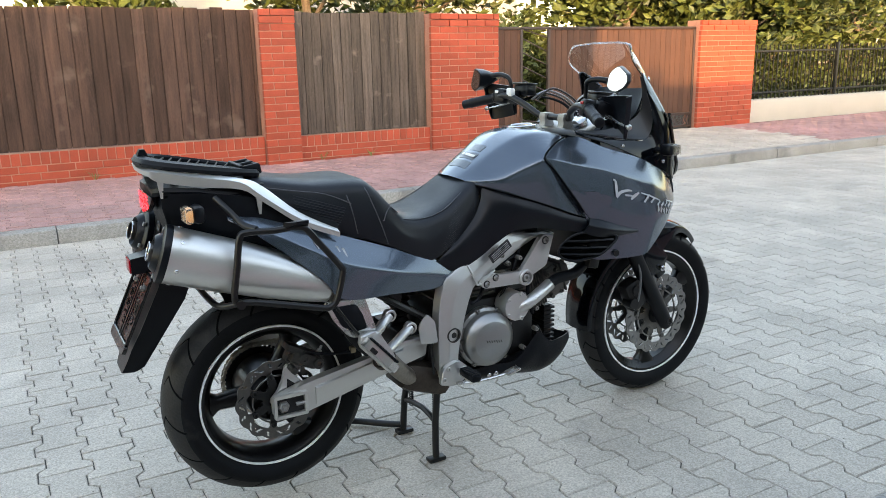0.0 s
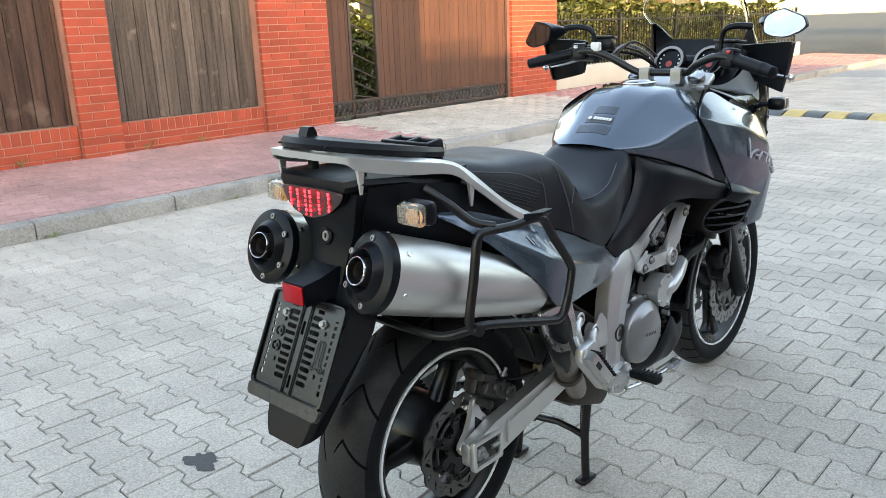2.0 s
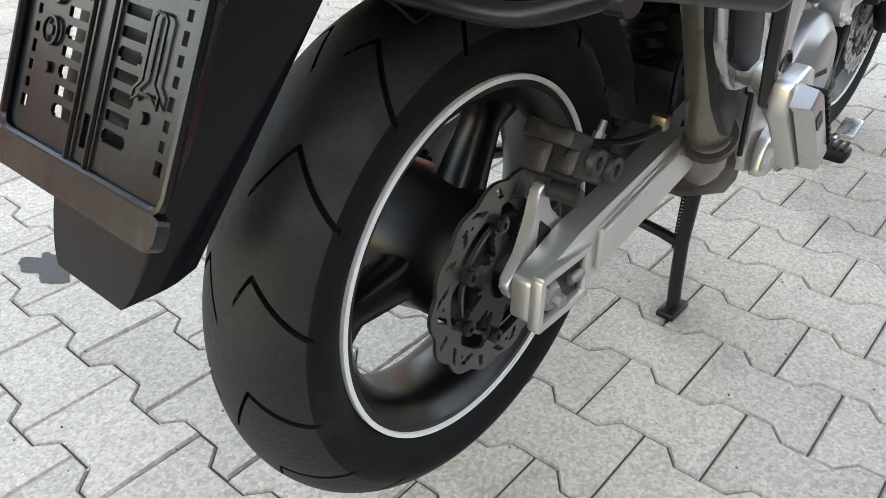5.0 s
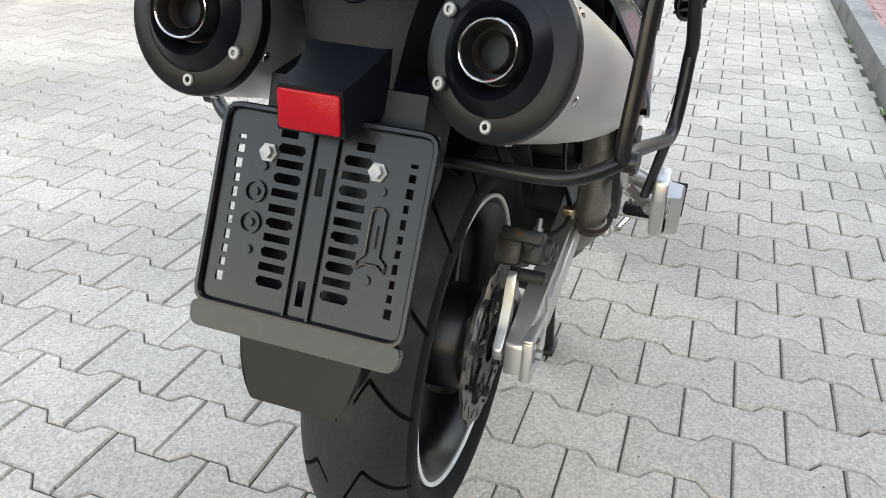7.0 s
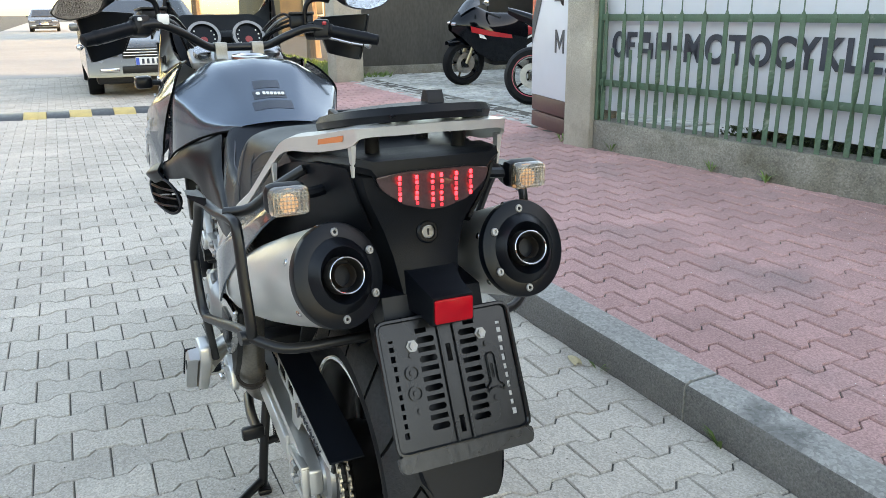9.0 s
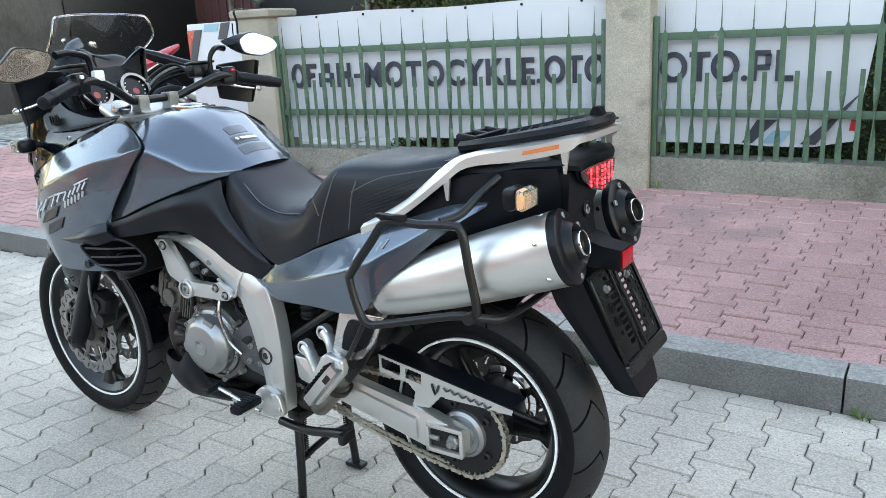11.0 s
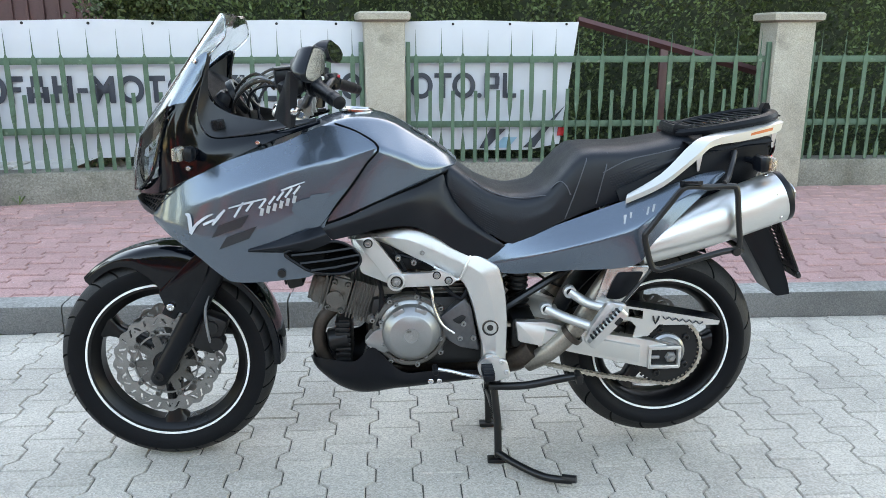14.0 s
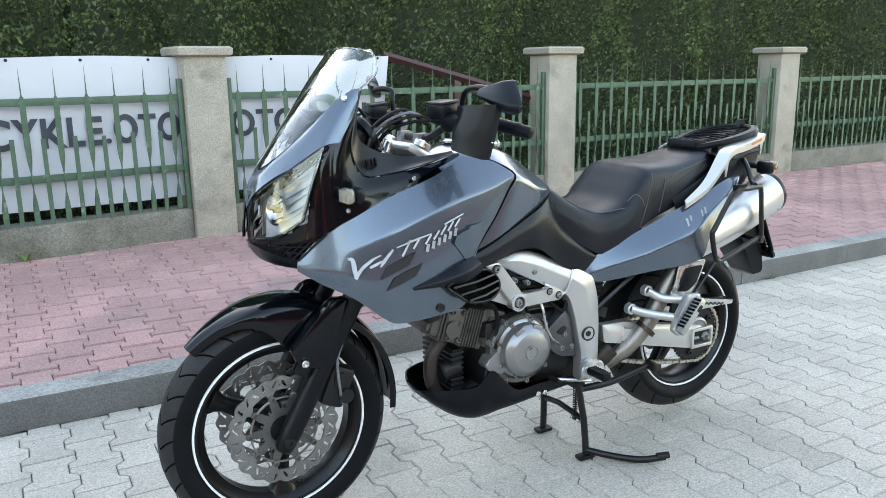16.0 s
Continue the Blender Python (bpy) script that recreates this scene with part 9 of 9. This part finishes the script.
# ---- small things on the ground ----
def weeds(name, x, y, z, n, h, label):
    """A tuft of thin bent blades that spring from one root."""
    rng = random.Random(int(abs(x * 131 + y * 17) * 10))
    bm = bmesh.new()
    root = bm.verts.new((x, y, z - 0.004))
    for i in range(n):
        a, l = rng.uniform(0, 6.28), h * rng.uniform(0.5, 1.2)
        q = V(x + math.cos(a) * (l * 0.7 + 0.04), y + math.sin(a) * (l * 0.5 + 0.015), z + l)
        w = V(-math.sin(a), math.cos(a), 0) * 0.0045
        mid = V(x, y, z) * 0.5 + q * 0.5 + V(0, 0, l * 0.25)
        bm.faces.new([root, bm.verts.new(mid + w), bm.verts.new(q), bm.verts.new(mid - w)])
    return tagged(link(name, bm, M["weed"], None, 0), label, "weed", "weeds in the joints")


weeds("weed", 0.175, KY + 0.010, -0.006, 7, 0.055, "small green sprout in the kerb joint")
for x, n in ((-0.72, 14), (2.9, 12), (0.75, 6), (-1.9, 8), (-3.4, 10), (4.4, 10)):
    weeds("weed", x, KY + 0.02, -0.006, n, 0.03, "flat tuft of weeds along the kerb")
for x, n in ((1.02, 20), (1.4, 9), (2.6, 8), (3.2, 10), (4.4, 8), (4.9, 10), (0.2, 8), (5.2, 8)):
    weeds("weed", x, WY - 0.03, far_z(WY) - 0.01, n, 0.10, "green weeds at the foot of the brick wall")
for x, n in ((0.7, 8), (2.1, 16), (2.5, 12), (3.4, 12), (3.95, 18), (-1.2, 8), (-3.0, 10)):
    weeds("weed", x, bend(Vector((x, FY + 0.03, 0))).y, pave_z(FY) - 0.005, n, 0.07, "green weeds at the foot of the concrete plinth")
for x, n in ((0.8, 9), (2.2, 9), (3.4, 7)):
    weeds("weed", x, LY - 0.02, -0.006, n, 0.04, "weeds along the far kerb")
# dark oil stain, an uneven thin film
sb_ = bmesh.new()
rs = random.Random(4)
loop = []
for i in range(40):
    a = i * math.tau / 40
    r = 1 + 0.25 * math.sin(3 * a + 1) + 0.14 * math.sin(7 * a) + rs.uniform(-0.12, 0.12)
    loop.append(sb_.verts.new((-0.105 + 0.040 * r * math.cos(a), 0.862 + 0.062 * r * math.sin(a), 0.0022)))
sb_.faces.new(loop)
tagged(link("oil_stain", sb_, M["stain"], None, 0), "dark uneven oil stain on the grey pavers", "stain", "", "stuff")
lf = bmesh.new()
net(lf, [[(0.80, KY + 0.05, 0.004), (0.805, KY + 0.066, 0.012), (0.80, KY + 0.08, 0.005)], [(0.84, KY + 0.035, 0.006), (0.845, KY + 0.055, 0.018), (0.84, KY + 0.075, 0.007)], [(0.875, KY + 0.05, 0.004), (0.88, KY + 0.056, 0.006), (0.875, KY + 0.062, 0.004)]], 3, 3, 0.0008)
tagged(link("fallen_leaf", lf, mat("dry_leaf", (0.42, 0.34, 0.20), 0.7)), "dry curled leaf beside the kerb", "leaf")
def scatter(name, n, seed, tone, big, label):
    """Crumbs lying on both pavements and the street, more of them near the walk."""
    rg = np.random.default_rng(seed)
    street = rg.random(n) < 0.72
    x = np.where(street, rg.normal(0.7, 1.6, n), rg.uniform(-3.0, 4.5, n))
    y = np.where(street, rg.uniform(KY + 0.03, 3.2, n), rg.uniform(FY + 0.05, KY - 0.15, n))
    z = np.where(street, 0.0, 0.120 + (KY - 0.13 - y) * 0.030)
    r = big * rg.uniform(0.35, 1.0, n) ** 2
    a = rg.uniform(0, 6.28, n)
    pts = []
    for k, h in ((0, -0.4), (1, -0.4), (2, -0.4)):
        q = a + k * 2.1 + rg.uniform(-0.4, 0.4, n)
        pts.append(np.stack([x + r * np.cos(q), y + r * np.sin(q), z + 0.0012 + 0 * r], 1))
    pts.append(np.stack([x, y, z + 0.0022 + r * 0.5], 1))
    co = np.stack(pts, 1).reshape(-1, 3)
    i = np.arange(n) * 4
    fc = np.concatenate([np.stack([i + p, i + q, i + 3], 1) for p, q in ((0, 1), (1, 2), (2, 0))])
    me = bpy.data.meshes.new(name)
    me.from_pydata(co.tolist(), [], fc.tolist())
    me.materials.append(M[tone])
    return tagged(new(name, me), label, "grit", "", "stuff")


scatter("grit", 3600, 11, "decal_white", 0.0030, "scattered pale grit and crumbs on the pavers")
scatter("soil_crumbs", 1500, 12, "soil", 0.0032, "dark soil crumbs lying on the pavers")

# ---- bricks of the wall ----
def brick_wall(name, x0, x1, z0, z1, label, proud, base):
    """A brick pier or low wall with its own bricks on a mortar body."""
    t = thing(name, label, "brick wall", "", "structure", at=(x0, WY, 0))
    w = x1 - x0
    part("mortar_body", box(bmesh.new(), (w / 2, 0.14 - proud, (z0 + z1) / 2), (w - 0.012, 0.27, z1 - z0 - 0.006), 0.0), "mortar", t, smooth=0)
    meshes = {}
    ch_ = 0.0755

    def lay(x, z, bw, bh, dy=0.0):
        key = (round(bw, 3), round(bh, 3))
        if key not in meshes:
            o = part("brick", box(bmesh.new(), (0, 0, 0), (bw - 0.010, 0.05, bh - 0.010), 0.003), "brick", t, smooth=0)
            meshes[key] = o.data
        else:
            o = new("brick", meshes[key])
            o.parent = t
        o.location = (x + bw / 2, 0.024 - proud + random.uniform(-0.002, 0.002) + dy, z + bh / 2)
    rows = int(round((z1 - z0) / ch_))
    hh = (z1 - z0) / rows
    if base:
        n = max(1, int(round(w / 0.085)))
        for i in range(n):
            lay(i * w / n, z1 - 0.125, w / n, 0.125)
        rows = max(1, int(round((z1 - 0.125 - z0) / ch_)))
        hh = (z1 - 0.125 - z0) / rows
    for r in range(rows):
        x = 0.0
        first = (0.25, 0.125, 0.19)[r % 3 if base else r % 2]
        top = (not base) and r >= rows - 2
        while x < w - 0.01:
            bw = min(first if x == 0 else 0.25, w - x)
            if w - x - bw < 0.05:
                bw = w - x
            lay(x, z0 + r * hh, bw, hh, -0.014 if top else 0)
            x += bw
    return t


brick_wall("wall_pier_1", 1.955, 2.355, 0.14, 1.825, "red clinker brick pier", 0.06, False)
brick_wall("wall_pier_2", 4.015, 4.975, 0.12, 1.790, "broad red clinker brick pier", 0.06, False)
brick_wall("wall_pier_3", 8.49, 9.66, 0.10, 1.725, "broad red clinker brick gate pier in evening sun", 0.04, False)
brick_wall("wall_pier_4", -3.3, -2.9, 0.14, 1.825, "red clinker brick pier", 0.06, False)
brick_wall("wall_base_1", -2.9, 1.955, 0.14, 0.485, "low red brick wall base with a soldier course", 0.0, True)
brick_wall("wall_base_2", 2.355, 4.015, 0.14, 0.465, "low red brick wall base with a soldier course", 0.0, True)
brick_wall("wall_base_3", -7.0, -3.3, 0.14, 0.485, "low red brick wall base with a soldier course", 0.0, True)

# ---- cobbles of the yard and a strip of grass beyond it ----
crng = random.Random(5)
cpts, cfaces = [], []
cy = -8.4
while cy < -3.28:
    cxx = 4.2
    while cxx < 10.9:
        w, dpt = crng.uniform(0.09, 0.13), 0.052
        z = 0.172 + crng.uniform(-0.006, 0.006)
        bb = len(cpts)
        for k, zz in ((1.0, -0.03), (0.92, 0.004), (0.62, 0.014)):
            for ax, ay in ((-1, -1), (1, -1), (1, 1), (-1, 1)):
                cpts.append((cxx + w / 2 + ax * w / 2 * k * 0.94 + crng.uniform(-0.004, 0.004), cy + ay * dpt * k * 0.94 + crng.uniform(-0.004, 0.004), z + zz))
        for q in (0, 4):
            cfaces += [(bb + q + j, bb + q + (j + 1) % 4, bb + q + 4 + (j + 1) % 4, bb + q + 4 + j) for j in range(4)]
        cfaces.append((bb + 8, bb + 9, bb + 10, bb + 11))
        cxx += w
    cy += 0.108
cme = bpy.data.meshes.new("cobbles")
cme.from_pydata(cpts, [], cfaces)
cme.materials.append(M["gravel"])
tagged(new("cobbles", cme), "uneven grey cobble stones of the yard entrance", "cobbles", "", "stuff")


def grass_place(rng, n):
    x, y = rng.uniform(10.5, 22, n), rng.uniform(-4.2, -2.5, n)
    return np.stack([x, y, 0.17 + rng.uniform(0, 0.05, n)], 1), np.tile([0.0, 0.0, 1.6], (n, 1))


leaf_cloud("grass", 9000, grass_place, 0.09, "weed", "strip of rough green grass beside the pavement", "grass", flat=0.12)

# ---- pavers: wavy-edged concrete blocks, the nearest ones single ----
PX, PYW = 0.1405, 0.197


def paver_outline(shrink):
    hx, a, hy = PX / 2, 0.0142, PYW / 2
    edge = [(-hy, a), (-0.062, a), (-0.038, -a), (0.038, -a), (0.062, a), (hy, a)]
    up = [(hx + e - shrink, min(max(y, -hy + shrink), hy - shrink)) for y, e in edge]
    return up + [(-x, y) for x, y in up[::-1]]


OUT = [paver_outline(0.0016), paver_outline(0.0016), paver_outline(0.0045)]
pbm = bmesh.new()
loft(pbm, [[V(x, y, z) for x, y in o] for o, z in zip(OUT, (-0.03, -0.005, 0.0))], False)
pbm.faces.new([v for v in pbm.verts][-12:])
pm = bpy.data.meshes.new("paver")
bmesh.ops.recalc_face_normals(pbm, faces=pbm.faces)
pbm.to_mesh(pm)
pbm.free()
pm_red = pm.copy()
pm.materials.append(M["paver"])
pm_red.materials.append(M["redpaver"])
PV_, PF_ = [tuple(v.co) for v in pm.vertices], [tuple(p.vertices) for p in pm.polygons]


def lay_pavers(owner, x0, x1, y0, y1, height, mesh, material, near, label, skip=None):
    pts, faces, mats = [], [], []
    i0, i1 = int(math.floor(x0 / PX)), int(math.ceil(x1 / PX))
    rng = random.Random(int(x0 * 10 + y0 * 100))
    for i in range(i0, i1):
        off = PYW / 2 * (i % 2) - 0.0055 + 0.008 * (i * PX - 0.6)
        j = math.floor((y0 - off) / PYW)
        while True:
            cy = j * PYW + off
            j += 1
            if cy - PYW / 2 > y1:
                break
            if cy + PYW / 2 < y0:
                continue
            cx = i * PX + 0.023
            lo, hi = max(cy - PYW / 2, y0), min(cy + PYW / 2, y1)
            if hi - lo < 0.03 or (skip and skip(cx, cy)):
                continue
            z = height(cy) + rng.uniform(-0.0014, 0.0014)
            tx, ty = rng.uniform(-0.010, 0.010), rng.uniform(-0.008, 0.008)
            cut = hi - lo < PYW - 0.002
            if not cut and near(cx, cy):
                o = new("paver", mesh)
                o.parent = owner
                o.location, o.rotation_euler = (cx, cy, z), (tx, ty, rng.uniform(-0.008, 0.008))
                continue
            b = len(pts)
            for px, py, pz in PV_:
                yy = min(max(cy + py, lo + 0.002), hi - 0.002)
                pts.append((cx + px, yy, z + pz + (yy - cy) * tx - px * ty))
            faces += [tuple(b + q for q in f) for f in PF_]
    me = bpy.data.meshes.new("pavers")
    me.from_pydata(pts, [], faces)
    me.materials.append(M[material])
    ob = new("pavers", me)
    ob.parent = owner
    return tagged(ob, label, "", "", "stuff")


lay_pavers(ground, -7.5, 16.0, KY + 0.004, LY - 0.004, lambda y: 0.0, pm, "paver", lambda x, y: -1.0 < x < 1.7 and -1.05 < y < 1.15, "many grey wavy-edged concrete pavers")
lay_pavers(near_pave, -8.0, 10.2, FY + 0.0, KY - 0.127, pave_z, pm_red, "redpaver", lambda x, y: -0.6 < x < 1.5 and -2.6 < y < -1.2, "many faded red wavy-edged pavers", lambda x, y: x > 3.95 and y < FY + 0.1)
lay_pavers(far_pave, -4.0, 22.0, LY + 0.127, WY - 0.0, far_z, pm_red, "redpaver", lambda x, y: 0.2 < x < 3.0 and y < 5.2, "many faded red wavy-edged pavers", lambda x, y: 5.0 < x < 9.0)
lay_pavers(far_pave, 5.0, 9.0, LY + 0.127, WY - 0.0, far_z, pm, "paver", lambda x, y: False, "grey pavers of the gate's driveway")
